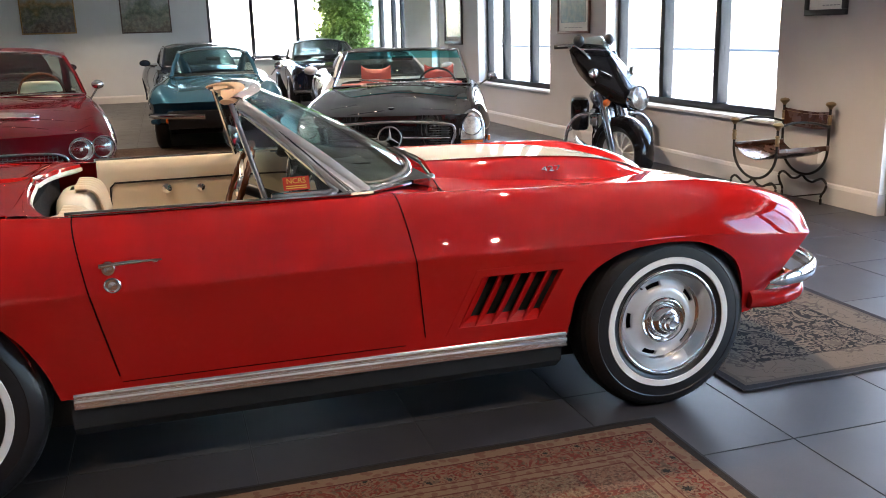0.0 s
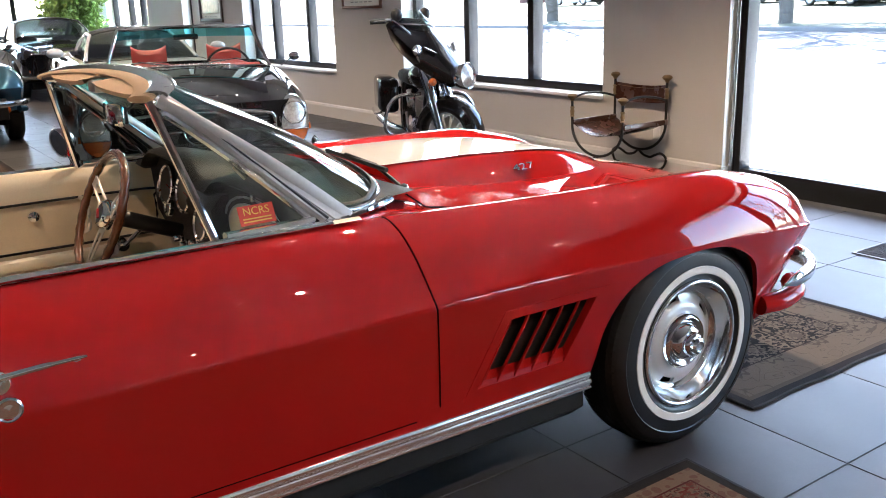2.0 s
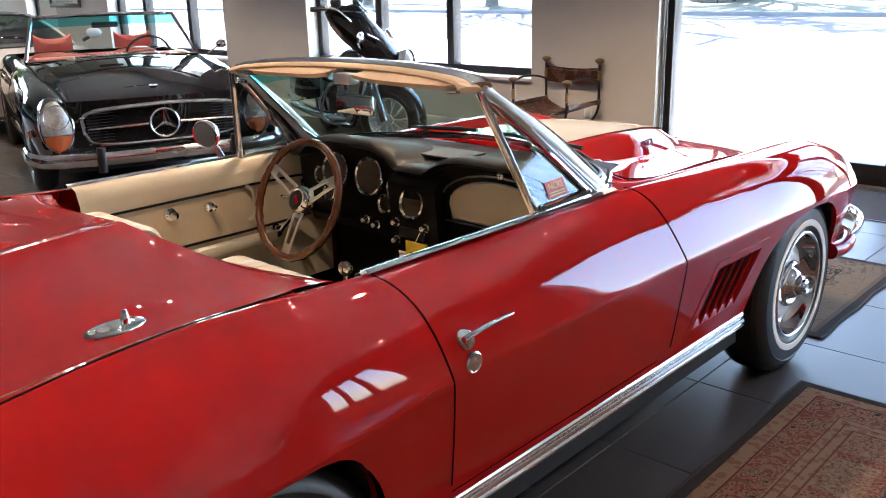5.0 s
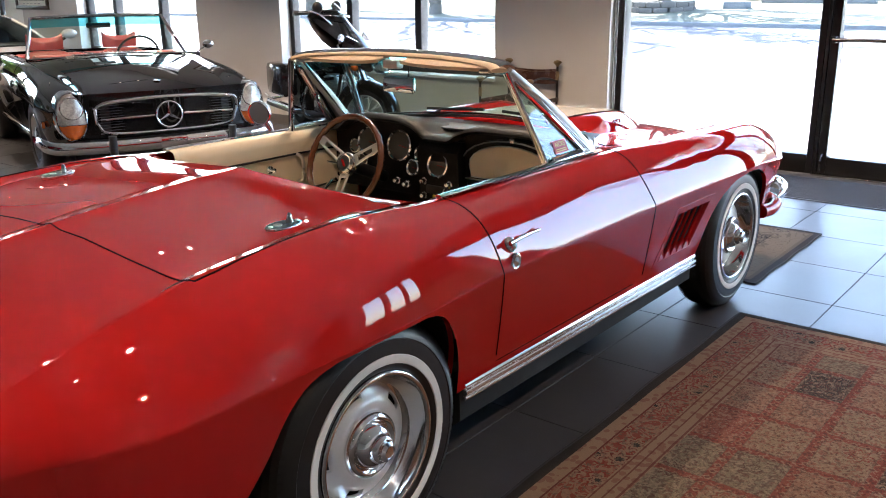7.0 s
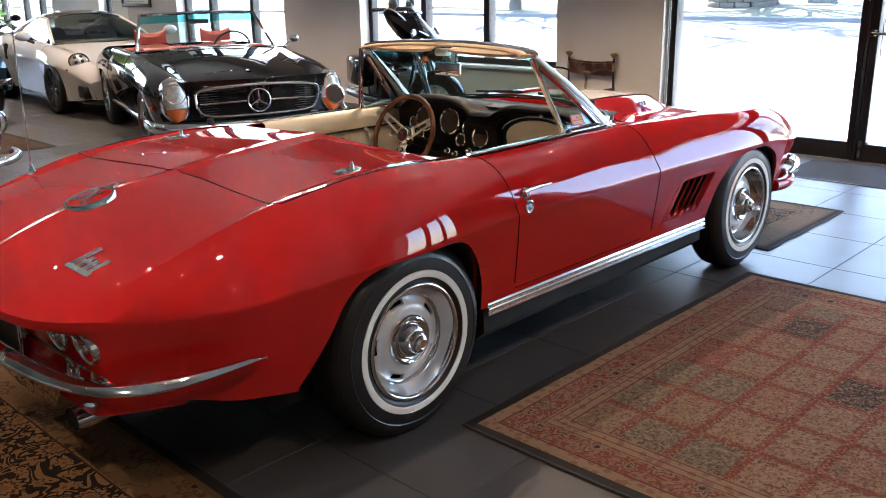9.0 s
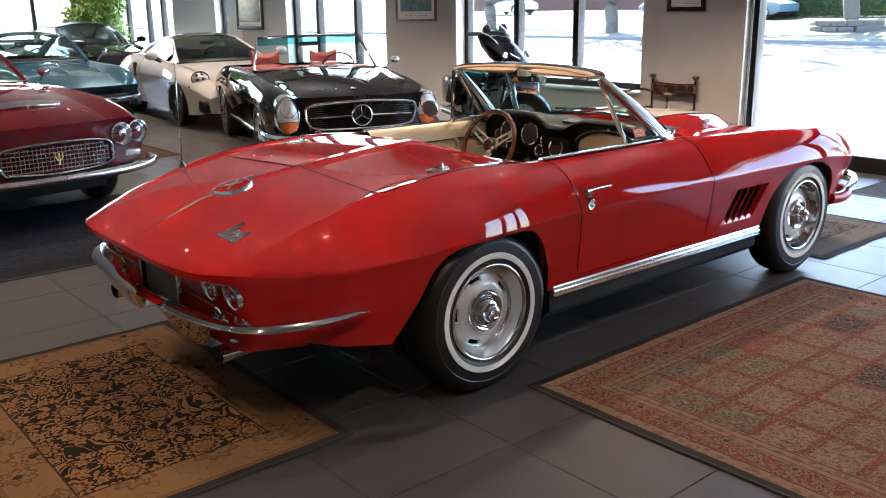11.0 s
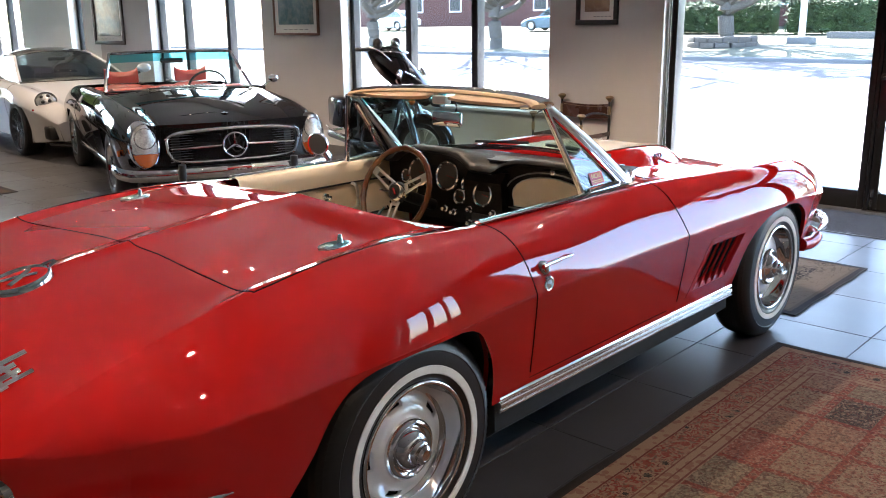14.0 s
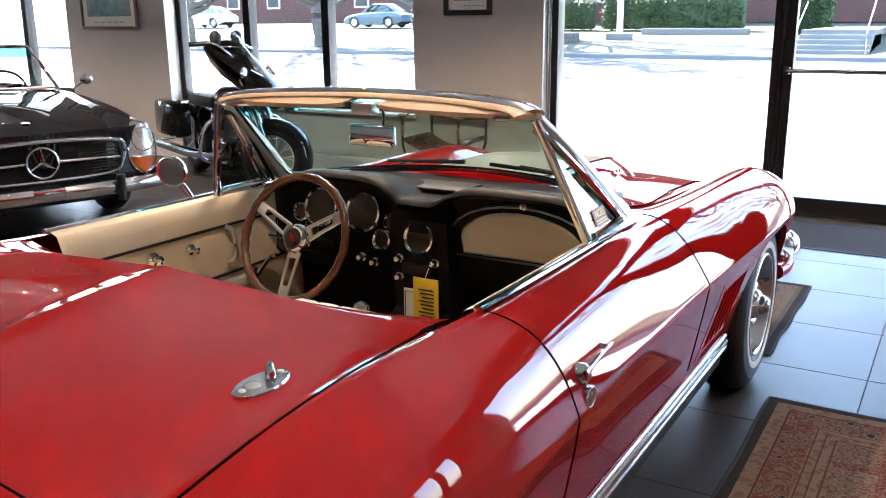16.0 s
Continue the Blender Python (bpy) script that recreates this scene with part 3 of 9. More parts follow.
def window(name, a, b, sill, head, mullions, x, label, axis="y", w=0.07, d=0.10, inner_sill=True):
    t = thing(name, label, "window", kind="structure")
    g = Geo()
    bar_box(g, (a + w / 2, sill), (a + w / 2, head), x, w, d, axis)
    bar_box(g, (b - w / 2, sill), (b - w / 2, head), x, w, d, axis)
    bar_box(g, (a + w, sill + w / 2), (b - w, sill + w / 2), x, w, d - 0.004, axis)
    bar_box(g, (a + w, head - w / 2), (b - w, head - w / 2), x, w, d - 0.004, axis)
    part("window_frame", g, FRAME, t)
    edges = [a + w] + [q for m in mullions for q in (m - w * 0.625, m + w * 0.625)] + [b - w]
    for m in mullions:
        g = Geo()
        bar_box(g, (m, sill + w), (m, head - w), x, w * 1.25, d + 0.02, axis)
        part("mullion", g, FRAME, t)
    for p, q in zip(edges[::2], edges[1::2]):
        g = Geo()
        if axis == "y":
            g.box((x - 0.004, p, sill + w), (x + 0.004, q, head - w))
        else:
            g.box((p, x - 0.004, sill + w), (q, x + 0.004, head - w))
        o = part("pane", g, PANE, t, smooth=0)
        o.visible_shadow = False
    if inner_sill:
        g = Geo()
        if axis == "y":
            g.box((WX - 0.035, a - 0.01, sill - 0.03), (x - d / 2, b + 0.01, sill + 0.002), 0.006)
        else:
            g.box((a - 0.01, x - d / 2 - 0.2, sill - 0.03), (b + 0.01, x - d / 2, sill + 0.002), 0.006)
        part("window_sill", g, WHITEPAINT, t, "white painted sill")
    return t


GX = WX + 0.20
window("window_1", 2.86, 5.95, 0.60, HEAD, [3.95, 4.95], GX, "tall three-part window in a dark bronze aluminium frame")
window("window_2", 7.54, 10.38, 0.60, HEAD, [8.52, 9.62], GX, "tall three-part window in a dark bronze aluminium frame")
window("window_3", 15.0, 17.9, 0.60, HEAD, [15.9, 16.7], GX, "tall three-part window in a dark bronze aluminium frame")
window("window_4", 0.65, 4.15, 0.9, HEAD, [1.68, 2.76], NORTH + 0.12, "wide three-part window in a dark bronze aluminium frame", axis="x")
window("window_5", 12.55, 13.05, 0.0, HEAD, [], GX, "narrow full-height side light in a dark frame", inner_sill=False)

window("window_6", -8.2, -5.9, 0.60, HEAD, [-7.4, -6.65], GX, "tall three-part window in a dark bronze aluminium frame")

GX = WX + 0.14
# storefront: one fixed light, then a pair of glass doors and more fixed lights
store = thing("storefront", "dark bronze aluminium storefront glazing from floor to head", "window", kind="structure")
LIGHTS = [(1.62, -0.20), (-2.30, -4.20)]
for a, b in LIGHTS:
    g = Geo()
    bar_box(g, (a - 0.05, 0), (a - 0.05, HEAD), GX, 0.1, 0.13)
    bar_box(g, (b + 0.025, 0), (b + 0.025, HEAD), GX, 0.05, 0.13)
    bar_box(g, (a - 0.1, 0.075), (b + 0.05, 0.075), GX, 0.15, 0.12)
    bar_box(g, (a - 0.1, HEAD - 0.06), (b + 0.05, HEAD - 0.06), GX, 0.12, 0.12)
    part("frame", g, FRAME, store)
    g = Geo().box((GX - 0.004, b + 0.05, 0.15), (GX + 0.004, a - 0.1, HEAD - 0.12))
    part("pane", g, PANE, store, smooth=0).visible_shadow = False
g = Geo()
bar_box(g, (1.585, 0), (1.585, HEAD), GX - 0.075, 0.035, 0.03)
part("glazing_bead", g, STEEL, store)


def glass_door(name, a, b, hinge_high):
    t = thing(name, "closed glass entrance door in a dark aluminium frame with a push bar", "door", kind="structure")
    g = Geo()
    w = 0.065
    bar_box(g, (a - w / 2, 0.012), (a - w / 2, HEAD - 0.45), GX, w, 0.09)
    bar_box(g, (b + w / 2, 0.012), (b + w / 2, HEAD - 0.45), GX, w, 0.09)
    bar_box(g, (a - w, 0.075), (b + w, 0.075), GX, 0.13, 0.085)
    bar_box(g, (a - w, HEAD - 0.5), (b + w, HEAD - 0.5), GX, 0.1, 0.085)
    part("door_frame", g, FRAME, t)
    part("pane", Geo().box((GX - 0.004, b + w, 0.14), (GX + 0.004, a - w, HEAD - 0.55)), PANE, t, smooth=0).visible_shadow = False
    bar = part("push_bar", Geo().tube([(GX - 0.10, a - 0.03, 1.055), (GX - 0.10, b + 0.03, 1.055)], 0.016, 10), STEEL, t, "stainless push bar")
    g = Geo()
    for y in (a - 0.033, b + 0.033):
        g.box((GX - 0.11, y - 0.02, 1.03), (GX - 0.04, y + 0.02, 1.08), 0.004)
    part("bar_bracket", g, FRAME, bar)
    part("pull_handle", Geo().tube(smooth_path([(GX + 0.05, a - 0.04, 0.85), (GX + 0.11, a - 0.04, 0.86), (GX + 0.11, a - 0.04, 1.12), (GX + 0.05, a - 0.04, 1.13)], 4), 0.012, 8), FRAME, t)
    g = Geo()
    for z in (0.06, 0.14):
        g.tube([(GX - 0.055, a - 0.025, z - 0.03), (GX - 0.055, a - 0.025, z + 0.03)], 0.012, 8)
    part("hinge", g, STEEL, t)
    return t


glass_door("door_1", -0.232, -1.255, True)
glass_door("door_2", -1.265, -2.265, False)
g = Geo()
bar_box(g, (-0.20, HEAD - 0.40), (-2.30, HEAD - 0.40), GX, 0.09, 0.12)
bar_box(g, (-0.20, HEAD - 0.05), (-2.30, HEAD - 0.05), GX, 0.1, 0.12)
bar_box(g, (-0.2155, 0), (-0.2155, HEAD - 0.445), GX, 0.027, 0.125)
bar_box(g, (-2.283, 0), (-2.283, HEAD - 0.445), GX, 0.03, 0.125)
part("door_header", g, FRAME, store)
part("threshold", Geo().box((WX + 0.02, -2.29, 0.0), (GX + 0.1, -0.21, 0.011), 0.003), STEEL, store)

# recessed ceiling fixtures: a dark slot with two small warm lamps
SPOT_FACE = glow("warm_lamp_face", (1.0, 0.80, 0.56), SPOT_GLOW)
SPOT_FACE.cycles.emission_sampling = "NONE"


def ceiling_spot(x, y, watts, blend=0.5, cone=112):
    t = thing("ceiling_spot", "black recessed slot with two small warm white spot lamps", "ceiling light", pose(x, y, TOP), group="ceiling spots")
    part("slot", Geo().box((-0.42, -0.075, -0.006), (0.42, 0.075, 0.0), 0.002), TRIM_BLACK, t, "matt black slot")
    for q in (-0.2, 0.2):
        m = Matrix.Translation((q, 0, 0))
        lamp = part("lamp_ring", Geo().lathe([(0.017, -0.007), (0.026, -0.011), (0.034, -0.006)], 16, m), SATIN, t)
        part("lamp_face", Geo().lathe([(0.0005, -0.009), (0.017, -0.009)], 16, m), SPOT_FACE, lamp)
    if not watts:
        return t
    la = bpy.data.lights.new("spot_light", "SPOT")
    la.energy, la.color, la.spot_size, la.spot_blend, la.shadow_soft_size = watts, (1.0, 0.72, 0.46), radians(cone), blend, 0.025
    o = new("spot_light", la)
    o.parent = t
    o.matrix_local = pose(0.2, 0, -0.02)
    return t


# floor: tiles about 0.6 m, joints recessed; the nearest are single pieces
J = 0.606
single("floor", Geo().box((WEST, SOUTH, -0.2), (WX, NORTH, -0.0035)), GROUT, "dark grey porcelain tile floor with thin joints", "floor", kind="structure", smooth=0)
floor = bpy.data.objects["floor"]
part("floor_edge", Geo().box((WX, -4.2, -0.2), (WX + 0.32, 1.62, 0.0)), CONCRETE, floor, smooth=0)

# ---- car bodies: sections along x joined into one skin ----
def soft_max(a, b, k):
    return (a + b + math.sqrt((a - b) ** 2 + k * k)) / 2


class Skin:
    """Half body (y > 0) from section curves along x: sill edge, crease, fender peak, gutter and centre line."""

    def __init__(self, k, wheels, arch_r, hub_z, clearance=0.0):
        self.k, self.wheels, self.arch_r, self.hub_z = k, wheels, arch_r, hub_z
        # each wheel opening as a line of (x, z), from its rear foot to its front foot
        if "arches" in k:
            self.arches = [[(p.x, p.z) for p in smooth_path([(x, 0, z) for x, z in line], 4)] for line in k["arches"]]
        else:
            tall = k.get("arch_h", 1.0)
            self.arches = [[(w + r * math.sin(q * math.pi / 28), hub_z + r * math.cos(q * math.pi / 28) * tall) for q in range(-14, 15)] for w, r in zip(wheels, arch_r)]

    def val(self, key, x):
        v = self.k.get(key, 0.0)
        return v if isinstance(v, (int, float)) else curve_at(v, x)

    def flank(self, tt):
        k = self.k.get("tuck", 1.7)
        return 0.45 * tt + 0.55 * (1 - (1 - tt) ** k)

    def low(self, x, zs):
        for line in self.arches:
            if line[0][0] < x < line[-1][0]:
                for (a, za), (b, zb) in zip(line, line[1:]):
                    if a <= x <= b:
                        zs = max(zs, za + (zb - za) * (x - a) / max(1e-9, b - a))
                        break
        return zs

    def section(self, x, nA=8, nB=10, nC=4, nD=8):
        v = lambda key: self.val(key, x)
        zs, ys, zc, yc, zf, yf, zi, yi, zm = (v(q) for q in ("zs", "ys", "zc", "yc", "zf", "yf", "zi", "yi", "zm"))
        w, gable, bow, lean = v("w"), v("gable"), v("bow"), v("lean")
        zl = min(self.low(x, zs), zc - 0.012)
        pts = []
        for i in range(nA + 1):
            t = 1 - (1 - i / nA) ** 1.5
            z = zl + (zc - zl) * t
            tt = (z - zs) / max(1e-6, zc - zs)
            pts.append((ys + (yc - ys) * self.flank(tt), z))
        ridge, full = v("ridge"), v("full")
        for i in range(1, nB + 1):
            t = (i / nB) ** 1.5 / ((i / nB) ** 1.5 + (1 - i / nB) ** 1.5)
            dy, dz = yf - yc, zf - zc
            b1, b2, b3 = 3 * t * (1 - t) ** 2, 3 * t * t * (1 - t), t**3
            p1 = ((1 - w) * 0.42 * (1 - full) + 0.13 * full, 0.45 + 0.21 * full)
            p2 = ((0.35 + 0.25 * (1 - w)) * (1 - full) + 0.34 * full, (1.0 - 0.1 * (1 - w)) * (1 - full) + 0.985 * full - ridge * (1 - 0.5 * full))
            pts.append((yc + dy * (b1 * p1[0] + b2 * p2[0] + b3), zc + dz * (b1 * p1[1] + b2 * p2[1] + b3)))
        for i in range(1, nC + 1):
            t = i / nC
            pts.append((yf + (yi - yf) * t, zf + (zi - zf) * (1 - math.cos(t * math.pi)) / 2))
        # the crease is a small radius, not a knife edge
        if nA >= 12:
            for _ in range(2):
                soft = list(pts)
                for i in range(nA - 2, nA + 3):
                    soft[i] = tuple((pts[i - 1][c] + 2 * pts[i][c] + pts[i + 1][c]) / 4 for c in (0, 1))
                pts = soft
        spine, bead = v("spine"), v("bead")
        for i in range(1, nD + 1):
            t = 1 - (1 - i / nD) ** 1.8
            h = gable * t + (1 - gable) * math.sin(t * math.pi / 2)
            y = yi * (1 - t)
            pts.append((y, zi + (zm - spine - zi) * h + spine * math.exp(-(y / 0.026) ** 2)))
        if bead:
            pts = [(y, z + (bead * math.exp(-((y - yf) / 0.020) ** 2) if i > nA else 0.0)) for i, (y, z) in enumerate(pts)]
        p = 2.0 if bow >= 0 else self.k.get("tail_p", 2.0)
        return [Vector((x + (bow * (1 - min(1.0, y / yc) ** p) if i > nA else 0.0) + lean * (z - 0.62), y, z)) for i, (y, z) in enumerate(pts)]

    def stations(self, extra=(), step=0.05):
        a, b = self.k["span"]
        xs = set(extra) | {a, b}
        n = int((b - a) / step)
        xs |= {a + (b - a) * i / n for i in range(n + 1)}
        for line in self.arches:
            a, b = line[0][0], line[-1][0]
            xs = {x for x in xs if x < a - 0.012 or x > b + 0.012 or x in extra and not a <= x <= b}
            xs |= {x for x, z in line} | {a + 0.002, b - 0.002}
        out = []
        for x in sorted(xs):
            if not out or x - out[-1] > 0.0015:
                out.append(x)
        return out

    def top(self, x, y):
        """Height of the upper skin at (x, y)."""
        y = abs(y)
        lo, hi = self.k["span"]
        for _ in range(24):
            X = (lo + hi) / 2
            bow = self.val("bow", X)
            if X + bow * (1 - min(1.0, y / self.val("yc", X)) ** (2.0 if bow >= 0 else self.k.get("tail_p", 2.0))) < x:
                lo = X
            else:
                hi = X
        s = self.section(X, 4, 24, 8, 16)[4:]
        for p, q in zip(s, s[1:]):
            if q.y <= y <= p.y:
                t = (p.y - y) / max(1e-9, p.y - q.y)
                return p.z + (q.z - p.z) * t
        return s[-1].z if y < 0.01 else s[0].z

    def side(self, x, z):
        """Half width of the flank at (x, z)."""
        s = self.section(x, 24, 24, 1, 1)[:49]
        for p, q in zip(s, s[1:]):
            if p.z <= z <= q.z:
                return p.y + (q.y - p.y) * (z - p.z) / max(1e-9, q.z - p.z)
        return s[0].y if z < s[0].z else s[-1].y

    def build(self, extra=(), sort=None, nA=8, nB=10, nC=4, nD=8, step=0.05, skip=None):
        """Faces of both halves, put into Geos by sort(x, y, z, j)."""
        xs = self.stations(extra, step)
        rows = [self.section(x, nA, nB, nC, nD) for x in xs]
        out = {}
        seen = {}
        for i in range(len(xs) - 1):
            for j in range(len(rows[0]) - 1):
                q = [rows[i][j], rows[i + 1][j], rows[i + 1][j + 1], rows[i][j + 1]]
                c = (q[0] + q[1] + q[2] + q[3]) / 4
                if skip and skip(c.x, c.y, c.z, j):
                    continue
                for side in (1, -1):
                    key = sort(c.x, c.y * side, c.z, j) if sort else "body"
                    g = out.setdefault(key, Geo())
                    ids = []
                    for (a, b) in ((i, j), (i + 1, j), (i + 1, j + 1), (i, j + 1)):
                        tag = (key, a, b, side if b < len(rows[0]) - 1 else 0)
                        if tag not in seen:
                            seen[tag] = len(g.v)
                            p = rows[a][b]
                            g.v.append((p.x, p.y * side, p.z))
                        ids.append(seen[tag])
                    if len(set(ids)) >= 3:
                        g.f.append(tuple(ids) if side == 1 else tuple(ids[::-1]))
        return out

    def arch_lip(self, g, line, side, lip=0.012):
        """The rolled lip of a wheel opening."""
        path = []
        for x, z in line:
            z = min(z, self.val("zc", x) - 0.012)
            path.append(Vector((x, self.side(x, z) * side, z)))
        ends = []
        for x in (line[0][0] + 0.001, line[-1][0] - 0.001):
            z = self.val("zs", x)
            ends.append(Vector((x, self.side(x, z) * side, z)))
        path = [ends[0]] + path + [ends[1]]
        inn = [Vector((p.x, p.y - side * lip * 1.5, p.z)) for p in path]
        g.grid([path, inn])
        return inn

    def well(self, g, line, side, width=0.30):
        inn = self.arch_lip(Geo(), line, side)
        mid = (line[0][0] + line[-1][0]) / 2
        deep = [Vector((mid + (p.x - mid) * 1.04, p.y - side * width, p.z + 0.01)) for p in inn]
        g.grid([inn, deep])
        g.poly(deep)

    def end_panel(self, x_end, drops, rows=10, nA=9, nB=12, nC=5, nD=9):
        """The panel that hangs from the nose or tail edge: drops are (height, set back)."""
        top = self.section(x_end, nA, nB, nC, nD)[nA:]
        top = top + [Vector((p.x, -p.y, p.z)) for p in top[-2::-1]]
        yc, zc, ys, zs = self.val("yc", x_end), self.val("zc", x_end), self.val("ys", x_end), self.val("zs", x_end)
        sign = 1 if self.val("bow", x_end) > 0 else -1
        zlow = drops[-1][0]
        deep = min(p.x for p in top)
        g = []
        for i in range(rows):
            f = i / (rows - 1)
            row = []
            for p in top:
                z = p.z + (zlow - p.z) * f
                back = curve_at([(-q, b) for q, b in drops], -min(z, zc))
                tt = max(0.0, min(1.0, (z - zs) / (zc - zs)))
                half = (ys + (yc - ys) * self.flank(tt)) / yc
                u = max(0.0, (abs(p.y) / yc - 0.55) / 0.45)
                x = p.x + self.val("lean", x_end) * (z - p.z) - sign * back * (1 - u * u * (3 - 2 * u))
                if sign < 0:
                    x = soft_max(p.x, deep + back, min(1.0, back / 0.05) * 0.02)
                row.append(Vector((x, p.y * half, z)))
            g.append(row)
        return Geo().grid(g)


def top_frame(sk, x, y):
    """Matrix standing on the upper skin at (x, y): its z is the normal, its x runs forward."""
    e = 0.012
    o = Vector((x, y, sk.top(x, y)))
    u = Vector((2 * e, 0, sk.top(x + e, y) - sk.top(x - e, y))).normalized()
    v = Vector((0, 2 * e, sk.top(x, y + e) - sk.top(x, y - e))).normalized()
    n = u.cross(v).normalized()
    v = n.cross(u)
    m = Matrix((u, v, n)).transposed().to_4x4()
    m.translation = o
    return m


def along_top(skin, pts, lift=0.0, steps=5):
    out = []
    for a, b in zip(pts, pts[1:]):
        for k in range(steps):
            t = k / steps
            x, y = a[0] + (b[0] - a[0]) * t, a[1] + (b[1] - a[1]) * t
            out.append(Vector((x, y, skin.top(x, y) + lift)))
    x, y = pts[-1]
    out.append(Vector((x, y, skin.top(x, y) + lift)))
    return out


def along_side(skin, pts, side, lift=0.0, steps=5):
    out = []
    for a, b in zip(pts, pts[1:]):
        for k in range(steps + 1):
            t = k / steps
            x, z = a[0] + (b[0] - a[0]) * t, a[1] + (b[1] - a[1]) * t
            p = Vector((x, (skin.side(x, z) + lift) * side, z))
            if not out or (p - out[-1]).length > 1e-6:
                out.append(p)
    return out


SEAM = varied("panel_gap", (0.008, 0.0015, 0.0015), 0.9, spec=0.0)


# ---- road wheels ----
def wheel(parent, x, y, z, out, r=0.345, width=0.195, rim=0.206, white=True, style="rally", paint=SILVER, name="wheel"):
    """A wheel; out is the side (+1 or -1) that its face looks to."""
    w = new(name)
    w.empty_display_size = 0.05
    w.parent = parent
    w.matrix_local = Matrix.Translation((x, y, z)) @ Matrix(((1, 0, 0, 0), (0, 0, out, 0), (0, 1, 0, 0), (0, 0, 0, 1)))
    h = width / 2
    k = r / 0.345
    wall = r - rim
    tyre = Geo().lathe([(rim - 0.010, h - 0.040), (rim - 0.004, h - 0.016), (rim + 0.006, h - 0.006), (rim + wall * 0.14, h), (rim + wall * 0.36, h + 0.0015), (rim + wall * 0.60, h - 0.003), (rim + wall * 0.62, h - 0.001), (rim + wall * 0.66, h - 0.003),
                        (rim + wall * 0.80, h - 0.013), (rim + wall * 0.90, h - 0.025), (r - 0.004, h - 0.040), (r, h - 0.058), (r, -h + 0.058), (r - 0.008, -h + 0.040), (r - 0.03, -h + 0.015), (rim + 0.03, -h), (rim - 0.01, -h + 0.02)], 64)
    part("tyre", tyre, RUBBER, w, smooth=35)
    tread = Geo()
    nt = 96
    for q in range(nt):
        a = q * math.tau / nt
        # shoulder lugs that wrap over the edge, and two ribs of blocks
        sh = [(r + 0.0006, h - 0.078), (r + 0.0012, h - 0.060), (r - 0.003, h - 0.039), (rim + wall * 0.90 + 0.0012, h - 0.023), (rim + wall * 0.83, h - 0.014)]
        for sgn in (1, -1):
            v = []
            for n_, (rr, hh) in enumerate(sh):
                for da in (-0.36, 0.36):
                    aa = a + (da + 0.06 * n_) * math.tau / nt
                    v.append((math.cos(aa) * rr, math.sin(aa) * rr, hh * sgn))
            tread.add(v, [(2 * n_, 2 * n_ + 1, 2 * n_ + 3, 2 * n_ + 2) for n_ in range(len(sh) - 1)])
        for hh, sk in ((-0.012, -1), (0.012, 1)):
            v = []
            for da, dz in ((-0.4, -0.009), (0.4, -0.009), (0.4, 0.009), (-0.4, 0.009)):
                aa = a + da * math.tau / nt + sk * dz * 2
                v.append((math.cos(aa) * (r + 0.0008), math.sin(aa) * (r + 0.0008), hh + dz))
            tread.add(v, [(0, 1, 2, 3)])
    part("tread", tread, RUBBER, w, smooth=0)
    if white:
        e = wall * 0.145
        part("whitewall", Geo().lathe([(rim + e, h + 0.0003), (rim + e + 0.002, h + 0.0030), (rim + wall * 0.315, h + 0.0036), (rim + wall * 0.33, h + 0.0008)], 64), WHITEWALL, w, "white sidewall stripe")
    if style == "rally":
        part("trim_ring", Geo().lathe([(rim - 0.001, h - 0.018), (rim + 0.002, h - 0.006), (rim - 0.002, h - 0.001), (rim - 0.009, h + 0.0005), (rim - 0.014, h - 0.004), (rim - 0.016, h - 0.012), (rim - 0.020, h - 0.030), (rim - 0.026, h - 0.052), (rim - 0.033, h - 0.066),
                                       (rim - 0.040, h - 0.074), (rim - 0.050, h - 0.077)], 72), CHROME, w, "chrome trim ring", smooth=60)
        # domed disc with five slots, their edges turned in
        R = rim - 0.046
        d = Geo()
        n = 100
        rings = [R, R - 0.005, R - 0.009, R - 0.013, R - 0.032, R - 0.037, R - 0.050, 0.096, 0.088]
        hs = [h - 0.077, h - 0.066, h - 0.0605, h - 0.0595, h - 0.0525, h - 0.0475, h - 0.0435, h - 0.0415, h - 0.046]

        def ring_at(i, q, drop=0.0):
            a = q * math.tau / n
            return (rings[i] * math.cos(a), rings[i] * math.sin(a), hs[i] - drop)

        for i in range(len(rings) - 1):
            for q in range(n):
                if i == 3 and (q % 20) in (6, 7, 8, 9, 10, 11, 12):
                    continue
                d.add([ring_at(i, q), ring_at(i, q + 1), ring_at(i + 1, q + 1), ring_at(i + 1, q)], [(0, 1, 2, 3)])
        for f in range(5):
            edge = [(3, 20 * f + q) for q in range(6, 14)] + [(4, 20 * f + q) for q in range(13, 5, -1)]
            d.grid([[ring_at(i, q) for i, q in edge], [ring_at(i, q, 0.012) for i, q in edge]], loop_v=True)
        part("wheel_disc", d, paint, w, "silver painted slotted wheel disc", smooth=48)
        part("drum", Geo().lathe([(0.001, h - 0.095), (R + 0.004, h - 0.095), (R + 0.004, -h + 0.03)], 40), UNDER, w)
        part("centre_cap", Geo().lathe([(0.091, h - 0.052), (0.090, h - 0.036), (0.086, h - 0.027), (0.078, h - 0.023), (0.071, h - 0.025), (0.064, h - 0.032), (0.060, h - 0.024), (0.053, h - 0.013), (0.044, h - 0.005), (0.040, h - 0.004),
                                         (0.038, h + 0.006), (0.032, h + 0.014), (0.029, h + 0.015), (0.027, h + 0.024), (0.017, h + 0.030), (0.015, h + 0.0285), (0.001, h + 0.029)], 48), CHROME, w, "chrome hub cap with a stepped cone")
